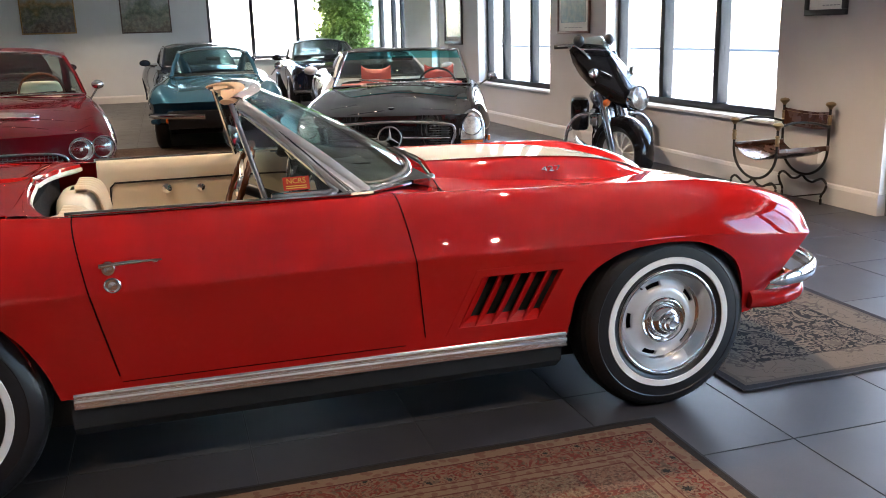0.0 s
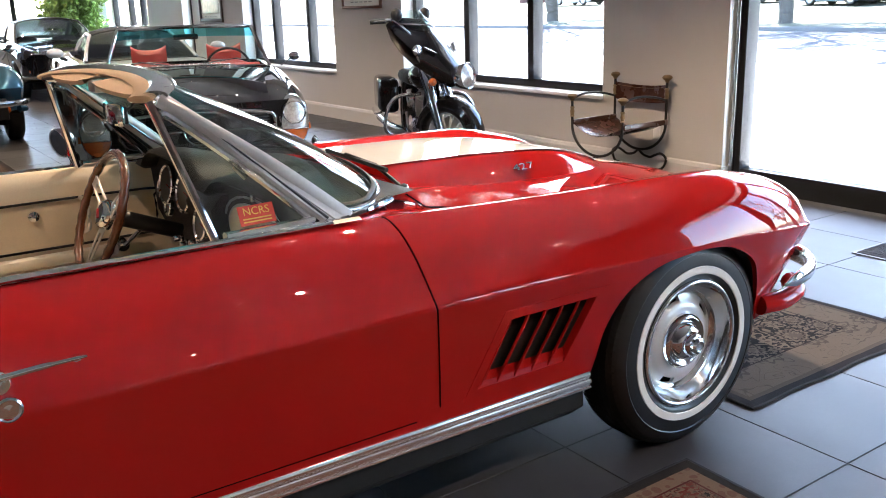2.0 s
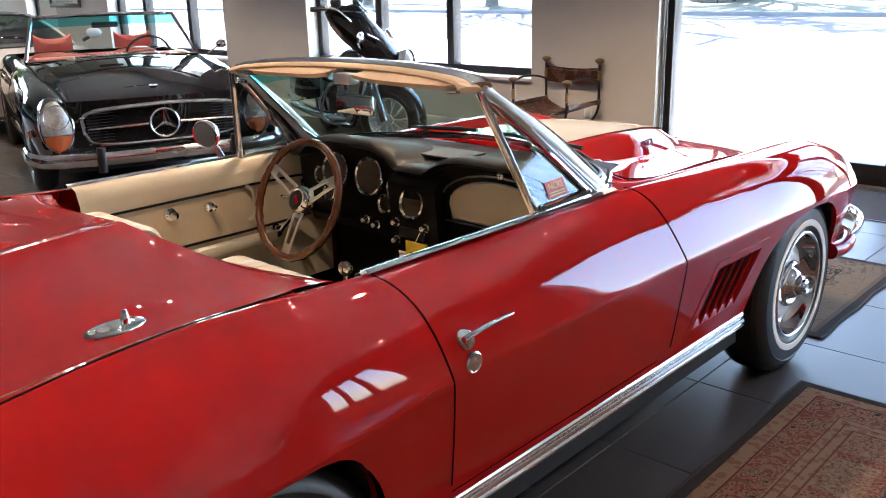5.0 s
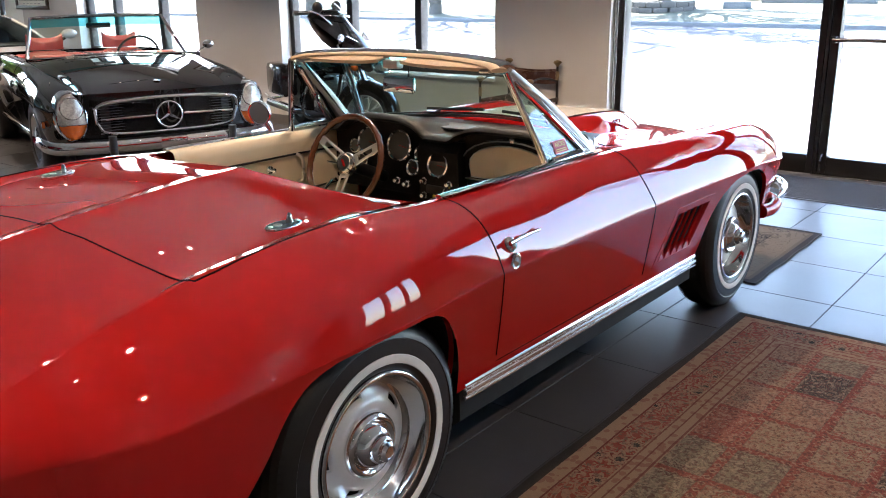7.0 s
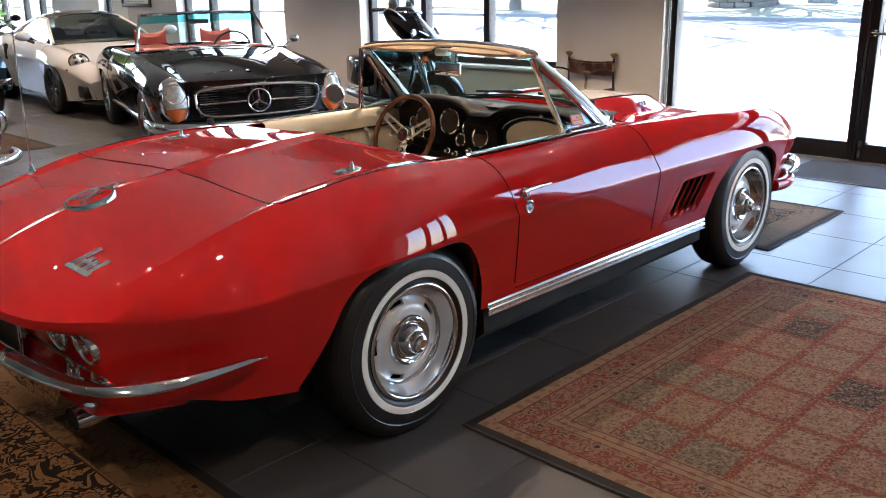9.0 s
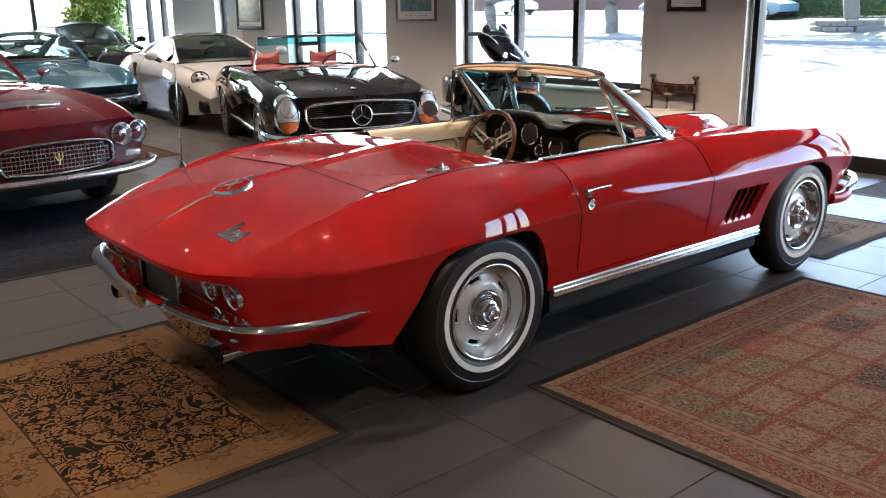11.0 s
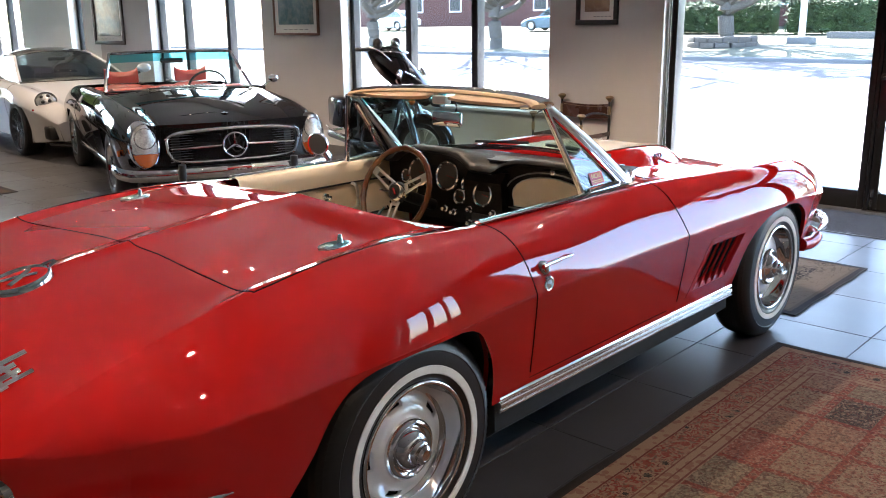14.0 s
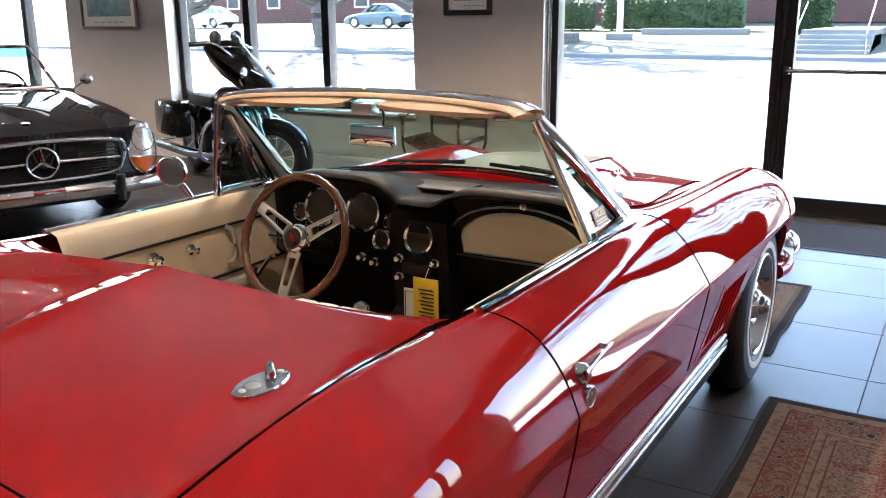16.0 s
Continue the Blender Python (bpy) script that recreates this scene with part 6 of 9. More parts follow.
    # glove box lid: ivory face in a dark bezel
    def lid(scale, x):
        out = [(-0.585, 0.755), (-0.12, 0.755)]
        for q in range(13):
            a = math.pi * q / 12
            out.append((-0.345 + 0.225 * math.cos(a), 0.80 + 0.105 * math.sin(a)))
        cy, cz = -0.35, 0.81
        out = [(-0.565, 0.745), (-0.125, 0.745)] + out[2:]
        return [Vector((x + (0.9 - (cz + (z - cz) * scale)) * 0.10, cy + (y - cy) * scale, cz + (z - cz) * scale)) for y, z in out]

    gb = part("glove_box", Geo().prism(lid(1.12, 0.035), (0.02, 0, 0)), VINYL, dash, "black glove box surround", smooth=0)
    part("bezel", Geo().tube(lid(1.06, 0.033), 0.0035, 6, closed=True), SATIN, gb)
    part("glove_face", Geo().prism(lid(0.86, 0.026), (0.012, 0, 0)), CREAM, gb, "ivory glove box face", smooth=0)
    part("face_edge", Geo().tube(lid(0.87, 0.027), 0.003, 6, closed=True), SATIN, gb)
    part("script_bar", Geo().tube([(0.03, -0.47, 0.775), (0.03, -0.50, 0.785), (0.03, -0.54, 0.775)], 0.004, 6), CHROME, gb)
    m = Matrix.Translation((0.028, -0.36, 0.918)) @ Matrix.Rotation(radians(-84), 4, "Y")
    part("glove_lock", Geo().lathe([(0.012, 0.0), (0.012, 0.006), (0.008, 0.008), (0.0005, 0.009)], 16, m), CHROME, gb)
    # grab rail in front of the passenger
    part("dash_grille", Geo().box((0.16, -0.08, 0.906), (0.30, 0.20, 0.914), 0.003), TRIM_BLACK, dash)
    # steering wheel and column
    c = Vector((-0.205, 0.305, 0.795))
    m = Matrix.Translation(c) @ Matrix.Rotation(radians(-68), 4, "Y")
    R = 0.193
    st = part("steering_wheel", Geo().tube([m @ Vector((R * math.cos(a), R * math.sin(a), 0)) for a in [k * math.tau / 56 for k in range(56)]], [0.0135 + 0.0012 * math.cos(28 * k * math.tau / 56) for k in range(56)], 10, up=m.to_3x3() @ Vector((0, 0, 1)), closed=True), WOOD, car, "walnut rimmed steering wheel")
    for a in (180, 62, -62):
        u = Vector((math.cos(radians(a)), math.sin(radians(a)), 0))
        t = Vector((-u.y, u.x, 0))
        sp = Geo()
        for e in (-1, 1):
            sp.tube([m @ (u * 0.03 + t * 0.020 * e + Vector((0, 0, -0.02))), m @ (u * 0.11 + t * 0.016 * e + Vector((0, 0, -0.008))), m @ (u * (R - 0.006) + t * 0.013 * e)], 0.0035, 6, up=m.to_3x3() @ Vector((0, 0, 1)), wide=0.0065)
        sp.tube([m @ (u * (R - 0.045) + Vector((0, 0, -0.003))), m @ (u * (R - 0.008))], 0.003, 6, up=m.to_3x3() @ Vector((0, 0, 1)), wide=0.017)
        sp.tube([m @ (u * 0.02 + Vector((0, 0, -0.02))), m @ (u * 0.06 + Vector((0, 0, -0.015)))], 0.003, 6, up=m.to_3x3() @ Vector((0, 0, 1)), wide=0.02)
        part("spoke", sp, SATIN, st, "brushed steel spoke")
    hub = part("horn_button", Geo().lathe([(0.048, -0.03), (0.048, -0.008), (0.040, 0.002), (0.036, 0.006), (0.030, 0.005)], 28, m), CHROME, st)
    part("horn_face", Geo().lathe([(0.0005, 0.007), (0.031, 0.005)], 24, m), TRIM_BLACK, hub)
    part("horn_emblem", Geo().tube([m @ Vector((-0.014, -0.012, 0.008)), m @ Vector((0.012, 0.008, 0.008))], 0.003, 6, wide=0.006), LENS_RED, hub)
    part("column", Geo().tube([m @ Vector((0, 0, -0.02)), m @ Vector((0, 0, -0.26))], 0.026, 16), TRIM_BLACK, st)
    part("signal_lever", Geo().tube([m @ Vector((0.0, 0.02, -0.05)), m @ Vector((0.0, 0.14, -0.045))], 0.005, 8), CHROME, st)
    # tunnel console, shifter, tag
    part("shifter", Geo().tube([(-0.28, 0.01, 0.49), (-0.27, 0.01, 0.62)], 0.007, 8).ball((-0.27, 0.01, 0.635), 0.024, 16, 10), CHROME, car)
    tag = part("hang_tag", Geo().box((-0.036, -0.108, 0.520), (-0.033, -0.018, 0.675), 0.001), YELLOW, car, "yellow card hang tag on a string")
    for k in range(9):
        z = 0.540 + 0.012 * k
        part("print_line", Geo().box((-0.0382, -0.092, z), (-0.0362, -0.050 + 0.006 * (k % 3), z + 0.004)), INK, tag, smooth=0)
    t2 = part("paper_tag", Geo().box((-0.028, -0.035, 0.512), (-0.026, 0.022, 0.632), 0.0005), PAPER, car, "white card tag with dark border")
    part("tag_frame", Geo().tube([(-0.030, -0.030, 0.520), (-0.030, 0.016, 0.520), (-0.030, 0.016, 0.624), (-0.030, -0.030, 0.624)], 0.002, 4, closed=True), INK, t2)
    part("tag_string", Geo().tube([(-0.034, -0.06, 0.672), (-0.012, -0.06, 0.70)], 0.0012, 5), PAPER, tag)


def side_mirror(car):
    c = Vector((-0.19, 0.83, 0.955))
    m = Matrix.Translation(c) @ Matrix.Rotation(radians(20), 4, "Z") @ Matrix.Rotation(radians(-100), 4, "Y") @ Matrix.Diagonal((0.95, 0.95, 0.9, 1.0))
    mi = part("door_mirror", Geo().lathe([(0.048, 0.006), (0.054, 0.008), (0.057, 0.0), (0.052, -0.02), (0.035, -0.045), (0.0005, -0.055)], 32, m), CHROME, car, "round chrome door mirror")
    part("mirror_glass", Geo().lathe([(0.0005, 0.006), (0.049, 0.006)], 32, m), CHROME, mi)
    part("mirror_stalk", Geo().tube(smooth_path([(-0.13, 0.775, 0.800), (-0.14, 0.785, 0.84), (-0.155, 0.81, 0.89), (-0.165, 0.825, 0.92)], 4), [0.018] * 4 + [0.012] * 9, 10), CHROME, mi)


def sticker(car):
    a = Vector((-0.120, -0.643, 0.915))
    rb, fb, tp = Vector((-0.176, -0.648, 0.896)), Vector((0.088, -0.642, 0.898)), Vector((-0.205, -0.527, 1.182))
    u = (fb - rb).normalized()
    v = (tp - rb)
    v = (v - u * v.dot(u)).normalized()
    n = u.cross(v)
    o = rb + u * 0.055 + v * 0.022 + n * 0.003
    q = [o, o + u * 0.088, o + u * 0.088 + v * 0.046, o + v * 0.046]
    st = part("club_sticker", Geo().prism(q, n * 0.0006), STICKER, car, "small red rectangular sticker on the vent glass", smooth=0)
    c = o + u * 0.044 + v * 0.031 + n * 0.0012
    m = Matrix((u, v, n)).transposed().to_4x4()
    m.translation = c
    lettering("NCRS", 0.026, m, STICKER_INK, st, 0.0002)
    b = Geo()
    for k in range(2):
        p = o + u * 0.008 + v * (0.006 + 0.007 * k) + n * 0.0008
        b.prism([p, p + u * 0.07, p + u * 0.07 + v * 0.003, p + v * 0.003], n * 0.0003)
    part("sticker_bars", b, STICKER_INK, st, smooth=0)


def red_roadster():
    car = thing("sports_car", "red 1960s open sports car with ivory interior and white hood band", "car")
    sk, doors = vette_body(car, RED, SEAM)
    rocker(car, sk)
    tail_details(car, sk, RED)
    deck_fittings(car, sk)
    door_fittings(doors, sk)
    side_gills(car, sk, RED)
    front_details(car, sk, RED)
    hood_bulge(car, sk)
    windshield(car, sk)
    interior(car, doors, sk)
    side_mirror(car)
    sticker(car)
    for x in (-AXLE, AXLE):
        for s in (-1, 1):
            wheel(car, x, 0.722 * s, HUB + 0.004, s)
    return car


red_roadster()

# ---- the other cars ----
def end_cap(sk, x, na=9):
    s = sk.section(x, 5, 6, 3, 5)
    yc, bow = sk.val("yc", x), sk.val("bow", x)
    rows = []
    for p in s[:-1]:
        rows.append([Vector((x + bow * (1 - min(1.0, abs(t) * p.y / yc) ** 2), t * p.y, p.z)) for t in [k / na for k in range(-na, na + 1)]])
    return Geo().grid(rows)


def plain_body(car, k, paint, axles, r_arch, hub, cockpit=None, floor_z=0.17, seam_at=(), pan=0.62):
    sk = Skin(k, axles, (r_arch, r_arch), hub)
    nA, nB, nC, nD = 6, 9, 4, 7
    peak = nA + nB
    skip = (lambda x, y, z, j: cockpit[0] < x < cockpit[1] and j >= peak + 2) if cockpit else None
    a, b = k["span"]
    hood_x = cockpit[1] + 0.04 if cockpit else k.get("hood", 0.6)
    sort = lambda x, y, z, j: "hood" if x > hood_x and j >= peak + nC else "body"
    geos = sk.build(extra=(cockpit or ()), sort=sort, nA=nA, nB=nB, nC=nC, nD=nD, step=0.07, skip=skip)
    body = geos["body"]
    for x, name in ((a, "tail_panel"), (b, "nose_panel")):
        part(name, end_cap(sk, x), paint, car, smooth=32)
    for line in sk.arches:
        for s in (1, -1):
            lip, well = Geo(), Geo()
            sk.arch_lip(lip, line, s)
            sk.well(well, line, s, 0.3)
            part("wheel_arch_lip", lip, paint, car)
            part("wheel_well", well, UNDER, car)
    part("body", body, paint, car, smooth=32)
    part("hood", geos["hood"], paint, car, smooth=32)
    part("floor_pan", Geo().box((a + 0.35, -pan, floor_z), (b - 0.42, pan, floor_z + 0.12)), UNDER, car)
    for X in seam_at:
        for s in (-1, 1):
            part("door_gap", Geo().tube([Vector((p.x, p.y * s, p.z)) for p in sk.section(X, nA, nB, nC, nD)[:peak + 1]], 0.003, 5), TRIM_BLACK, car)
    return sk


def greenhouse(car, paint, fb, ft, rt, rb, glass=DARKGLASS, pillar=0.022, trim=CHROME, roof_crown=0.035, roof=None):
    """Closed top: fb, ft, rt, rb are (x, half width, z) at the windshield base and head, roof rear and rear window base."""
    def arc(q, bow, crown=0.012, n=9):
        return [Vector((q[0] + bow * (1 - t * t), q[1] * t, q[2] - crown + crown * 1.4 * (1 - abs(t) ** 2.6))) for t in [k / n for k in range(-n, n + 1)]]

    def sheet(name, a, b, bulge, mat):
        rows = []
        for i in range(7):
            f = i / 6
            rows.append([p.lerp(q, f) + Vector(bulge) * math.sin(f * math.pi) for p, q in zip(a, b)])
        o = part(name, Geo().grid(rows), mat, car)
        if mat in (GLASS, DARKGLASS):
            o.visible_shadow = False
        return o

    A, B, C, D = arc(fb, 0.16), arc(ft, 0.10, 0.05), arc(rt, -0.03, 0.05), arc(rb, -0.10)
    sheet("windshield", A, B, (0.02, 0, 0.02), glass)
    sheet("roof", B, C, (0, 0, roof_crown), roof or paint)
    sheet("rear_window", C, D, (-0.02, 0, 0.02), glass)
    for s in (-1, 1):
        i = 0 if s < 0 else -1
        q = [A[i], B[i], C[i], D[i]]
        rows = []
        for t in range(5):
            f = t / 4
            rows.append([q[0].lerp(q[3], k / 8).lerp(q[1].lerp(q[2], k / 8), f) + Vector((0, 0.03 * s * math.sin(f * math.pi / 2 + 0.6), 0)) for k in range(9)])
        part("side_window", Geo().grid(rows), glass, car).visible_shadow = False
        part("front_pillar", Geo().tube([q[0], q[0].lerp(q[1], 0.5) + Vector((0.012, 0.01 * s, 0.012)), q[1]], pillar, 8), paint, car)
        part("rear_pillar", Geo().tube([q[3], q[3].lerp(q[2], 0.5) + Vector((0, 0.012 * s, 0.02)), q[2]], [pillar * 2.2, pillar * 1.8, pillar * 1.2], 8), paint, car)
        part("roof_rail", Geo().tube([q[1], q[1].lerp(q[2], 0.5) + Vector((0, 0.012 * s, roof_crown * 0.8)), q[2]], pillar, 8), paint, car)
    part("windshield_trim", Geo().tube(A, 0.011, 6), trim, car)
    part("head_trim", Geo().tube(B, 0.012, 6), trim, car)


def round_lamp(car, x, y, z, r, yaw=0.0, pitch=0.0, name="headlamp", lens=LENS_CLEAR, bezel=CHROME, deep=0.03):
    m = Matrix.Translation((x, y, z)) @ Matrix.Rotation(yaw, 4, "Z") @ Matrix.Rotation(radians(90) + pitch, 4, "Y")
    h = part(name, Geo().lathe([(r - 0.006, 0.004), (r, 0.014), (r + 0.008, 0.010), (r + 0.012, -deep)], 26, m), bezel, car, "round headlamp in a bright rim" if name == "headlamp" else "")
    part("reflector", Geo().lathe([(0.0005, -0.035), (r * 0.4, -0.028), (r * 0.8, -0.008), (r - 0.004, 0.004)], 24, m), lens, h)
    part("bulb_shield", Geo().lathe([(0.0005, -0.004), (r * 0.16, -0.008), (r * 0.2, -0.03)], 16, m), SATIN, h)
    part("lens", Geo().lathe([(0.0005, 0.026), (r * 0.4, 0.023), (r * 0.8, 0.013), (r - 0.004, 0.004)], 24, m), FLUTED, h).visible_shadow = False
    return h


def bucket_seat(car, x, y, z, mat, w=0.46, h=0.5, head=False):
    s = new("seat")
    s.empty_display_size = 0.05
    s.parent = car
    part("cushion", pillow((x + 0.25, y, z + 0.08), (0.26, w / 2, 0.09), 0.45, 20, 10), mat, s, smooth=80)
    b = pillow((0, 0, h / 2), (0.075, w / 2, h / 2), 0.42, 20, 12).moved(Matrix.Translation((x, y, z + 0.05)) @ Matrix.Rotation(radians(-14), 4, "Y"))
    part("backrest", b, mat, s, smooth=80)
    if head:
        rows = []
        for k in range(11):
            t = -1 + 2 * k / 10
            top = 0.105 + 0.045 * abs(t) ** 3
            rows.append([Vector((dx, t * 0.165, dz)) for dx, dz in ((-0.03, 0.0), (-0.045, 0.07), (-0.03, top), (0.0, top + 0.008), (0.03, top - 0.01), (0.045, 0.07), (0.03, 0.0))])
        part("headrest", Geo().grid(rows, loop_v=True).moved(Matrix.Translation((x - 0.12, y, z + h + 0.05))), mat, s)
    return s


def hand_wheel(car, x, y, z, r=0.19, mat=TRIM_BLACK, tilt=-68):
    m = Matrix.Translation((x, y, z)) @ Matrix.Rotation(radians(tilt), 4, "Y")
    w = part("steering_wheel", Geo().tube([m @ Vector((r * math.cos(a), r * math.sin(a), 0)) for a in [k * math.tau / 32 for k in range(32)]], 0.012, 8, up=m.to_3x3() @ Vector((0, 0, 1)), closed=True), mat, car)
    g = Geo()
    for a in (0, 180):
        g.tube([m @ Vector((0, 0, -0.02)), m @ Vector((0, r * math.cos(radians(a)), 0))], 0.008, 6)
    g.tube([m @ Vector((0, 0, -0.03)), m @ Vector((0, 0, -0.3))], 0.025, 10)
    part("spoke", g, mat, w)


# black open roadster with upright lamps and a wide grille
PAGODA = dict(
    span=(-2.2, 2.03), tuck=1.6,
    zs=[(-2.2, 0.34), (-1.6, 0.28), (1.6, 0.28), (2.03, 0.40)],
    ys=[(-2.2, 0.70), (-1.6, 0.77), (1.6, 0.79), (2.03, 0.74)],
    zc=[(-2.2, 0.60), (-1.0, 0.64), (1.0, 0.64), (1.8, 0.61), (2.03, 0.60)],
    yc=[(-2.2, 0.74), (-1.7, 0.84), (0.0, 0.865), (1.5, 0.865), (1.85, 0.83), (2.03, 0.79)],
    zf=[(-2.2, 0.77), (-1.6, 0.85), (-0.6, 0.885), (0.6, 0.885), (1.3, 0.850), (1.75, 0.805), (1.95, 0.765), (2.03, 0.74)],
    yf=[(-2.2, 0.58), (-1.2, 0.70), (0.5, 0.71), (1.5, 0.70), (2.03, 0.66)],
    zi=[(-2.2, 0.76), (-1.6, 0.85), (-0.6, 0.89), (0.6, 0.885), (1.3, 0.835), (1.75, 0.765), (1.95, 0.70), (2.03, 0.66)],
    yi=[(-2.2, 0.50), (-0.5, 0.66), (0.5, 0.62), (1.5, 0.56), (2.03, 0.53)],
    zm=[(-2.2, 0.77), (-1.6, 0.86), (-0.6, 0.90), (0.55, 0.925), (1.2, 0.895), (1.7, 0.82), (1.95, 0.745), (2.03, 0.70)],
    w=0.75, gable=0.15,
    bow=[(-2.2, -0.06), (-1.8, -0.02), (0.0, 0.0), (1.6, 0.03), (2.03, 0.10)], lean=0.0,
)


def black_roadster(m):
    car = thing("roadster", "glossy black 1960s roadster with red seats and chrome grille", "car", m)
    sk = plain_body(car, PAGODA, BLACK, (-1.2, 1.2), 0.355, 0.325, (-0.95, 0.46), seam_at=(-0.62, 0.42))
    for x in (-1.2, 1.2):
        for s in (-1, 1):
            wheel(car, x, 0.745 * s, 0.325, s, r=0.322, width=0.18, rim=0.20, white=False, style="hubcap", paint=CHROME)
    # grille
    g = Geo()
    gr = part("grille", Geo().box((2.03, -0.50, 0.435), (2.10, 0.50, 0.66), 0.02), TRIM_BLACK, car, "wide black grille with chrome bars")
    out = smooth_path([(2.125, -0.545, 0.63), (2.14, -0.45, 0.672), (2.15, 0.0, 0.695), (2.14, 0.45, 0.672), (2.125, 0.545, 0.63), (2.12, 0.53, 0.52), (2.125, 0.44, 0.445), (2.13, 0.0, 0.43), (2.125, -0.44, 0.445), (2.12, -0.53, 0.52)], 4)
    part("grille_surround", Geo().tube(out, 0.014, 8, closed=True), CHROME, gr)
    for s in (-1, 1):
        part("grille_bar", Geo().tube([(2.135, 0.11 * s, 0.556), (2.125, 0.51 * s, 0.548)], 0.010, 8, wide=0.014), CHROME, gr)
        for k in range(11):
            z = 0.447 + 0.0205 * k
            part("grille_slat", Geo().tube([(2.108, 0.02 * s, z), (2.103, 0.51 * s, z - 0.003)], 0.0035, 4, wide=0.008), FRAME, gr)
    m2 = Matrix.Translation((2.145, 0, 0.556)) @ Matrix.Rotation(radians(90), 4, "Y")
    ring = part("badge", Geo().tube([m2 @ Vector((0.098 * math.cos(a), 0.098 * math.sin(a), 0)) for a in [k * math.tau / 36 for k in range(36)]], 0.009, 8, up=(1, 0, 0), closed=True), CHROME, gr, "round chrome grille badge")
    sp = Geo()
    for a in (180, 60, -60):
        sp.tube([m2 @ Vector((0, 0, 0.006)), m2 @ Vector((0.095 * math.cos(radians(a)), 0.095 * math.sin(radians(a)), 0))], [0.014, 0.003], 4, up=(1, 0, 0))
    part("badge_arm", sp, CHROME, ring)
    # upright lamp units
    for s in (-1, 1):
        c = Vector((2.085, 0.695 * s, 0.585))

        def oval(r, h, k=36):
            """An upright oval whose face leans back at the top."""
            out = []
            for a in [q * math.tau / k for q in range(k)]:
                y, z = 0.108 * r * math.cos(a), 0.180 * r * math.copysign(abs(math.sin(a)) ** 0.85, math.sin(a))
                out.append(c + Vector((h - 0.22 * max(0.0, z) - 0.05 * s * y - 1.6 * y * y, y, z)))
            return out
        lamp = part("headlamp", Geo().grid([oval(1.02, -0.16), oval(1.02, -0.005), oval(1.0, 0.008), oval(0.94, 0.010), oval(0.92, 0.002)], loop_v=True), CHROME, car, "upright headlamp with amber lower lens")
        part("lens", Geo().grid([oval(0.92, 0.004), oval(0.7, 0.026), oval(0.4, 0.038), oval(0.05, 0.042)], loop_v=True), PANE, lamp).visible_shadow = False

        def window_of(z0, z1, dip, n=9):
            """The part of the lamp's face between two heights, a little behind the lens."""
            rows = []
            for i in range(n):
                z = z0 + (z1 - z0) * i / (n - 1)
                half = 0.100 * math.sqrt(max(0.0, 1 - (z / 0.168) ** 2)) ** 0.9
                rows.append([c + Vector((dip + 0.022 * (1 - u * u) - 0.22 * max(0.0, z) - 0.05 * s * half * u - 1.6 * (half * u) ** 2, half * u, z)) for u in [q / 6 for q in range(-6, 7)]])
            return Geo().grid(rows)

        part("lamp_bowl", window_of(-0.058, 0.166, -0.006, 13), LENS_CLEAR, lamp, "ribbed clear upper lens")
        part("turn_lens", window_of(-0.166, -0.064, -0.004), LENS_AMBER, lamp, "amber lower lens")
        part("lens_bar", Geo().tube([c + Vector((0.014 - 1.6 * y * y, y, -0.061)) for y in (-0.088, -0.05, 0.0, 0.05, 0.088)], 0.005, 6), CHROME, lamp)
        m3 = Matrix.Translation(c + Vector((0.006, 0, 0.06))) @ Matrix.Rotation(radians(84), 4, "Y")
        part("bulb_ring", Geo().lathe([(0.075, 0.008), (0.080, 0.014), (0.085, 0.006)], 28, m3), CHROME, lamp)
        part("side_marker", Geo().box((1.70, 0.845 * s - 0.01, 0.47), (1.75, 0.845 * s + 0.012, 0.52), 0.006), LENS_AMBER, car)
        b = smooth_path([(2.20, 0.10 * s, 0.352), (2.19, 0.5 * s, 0.354), (2.13, 0.78 * s, 0.358), (1.98, 0.875 * s, 0.362), (1.72, 0.885 * s, 0.365)], 5)
        part("front_bumper", Geo().tube(b, 0.048, 12, wide=0.028), CHROME, car, "chrome front bumper")
        part("overrider", Geo().tube([(2.235, 0.46 * s, 0.27), (2.24, 0.46 * s, 0.44)], 0.032, 12, wide=0.03), TRIM_BLACK, car, "black rubber bumper guard")
        part("sill_moulding", Geo().tube([(-0.82, 0.80 * s, 0.30), (0.82, 0.80 * s, 0.30)], 0.026, 10, wide=0.018), CHROME, car)
        if s > 0:
            mi = part("door_mirror", Geo().ball((0.42, 0.93 * s, 0.965), (0.03, 0.055, 0.04), 16, 10), CHROME, car)
            part("stalk", Geo().tube([(0.44, 0.80 * s, 0.89), (0.43, 0.90 * s, 0.95)], 0.008, 6), CHROME, mi)
        bucket_seat(car, -0.55, 0.36 * s, 0.42, REDHIDE, h=0.44, head=True)
        # wiper
        part("wiper", Geo().tube([(0.60, 0.12 * s - 0.05, 0.935), (0.52, 0.42 * s, 0.975)], 0.006, 6), CHROME, car)
    part("bumper_centre", Geo().box((2.17, -0.26, 0.31), (2.212, 0.26, 0.395), 0.012), CHROME, car, "chrome plate holder")
    # cowl vent
    vent = part("cowl_vent", Geo().grid([[Vector((0.53 + f * (0.155 - 0.10 * (y / 0.4) ** 2), y, sk.top(0.60, abs(y)) + 0.014 - 0.012 * f)) for f in (0, 0.5, 1)] for y in [0.4 * q / 10 for q in range(-10, 11)]]), TRIM_BLACK, car, "black cowl air intake with chrome slats")
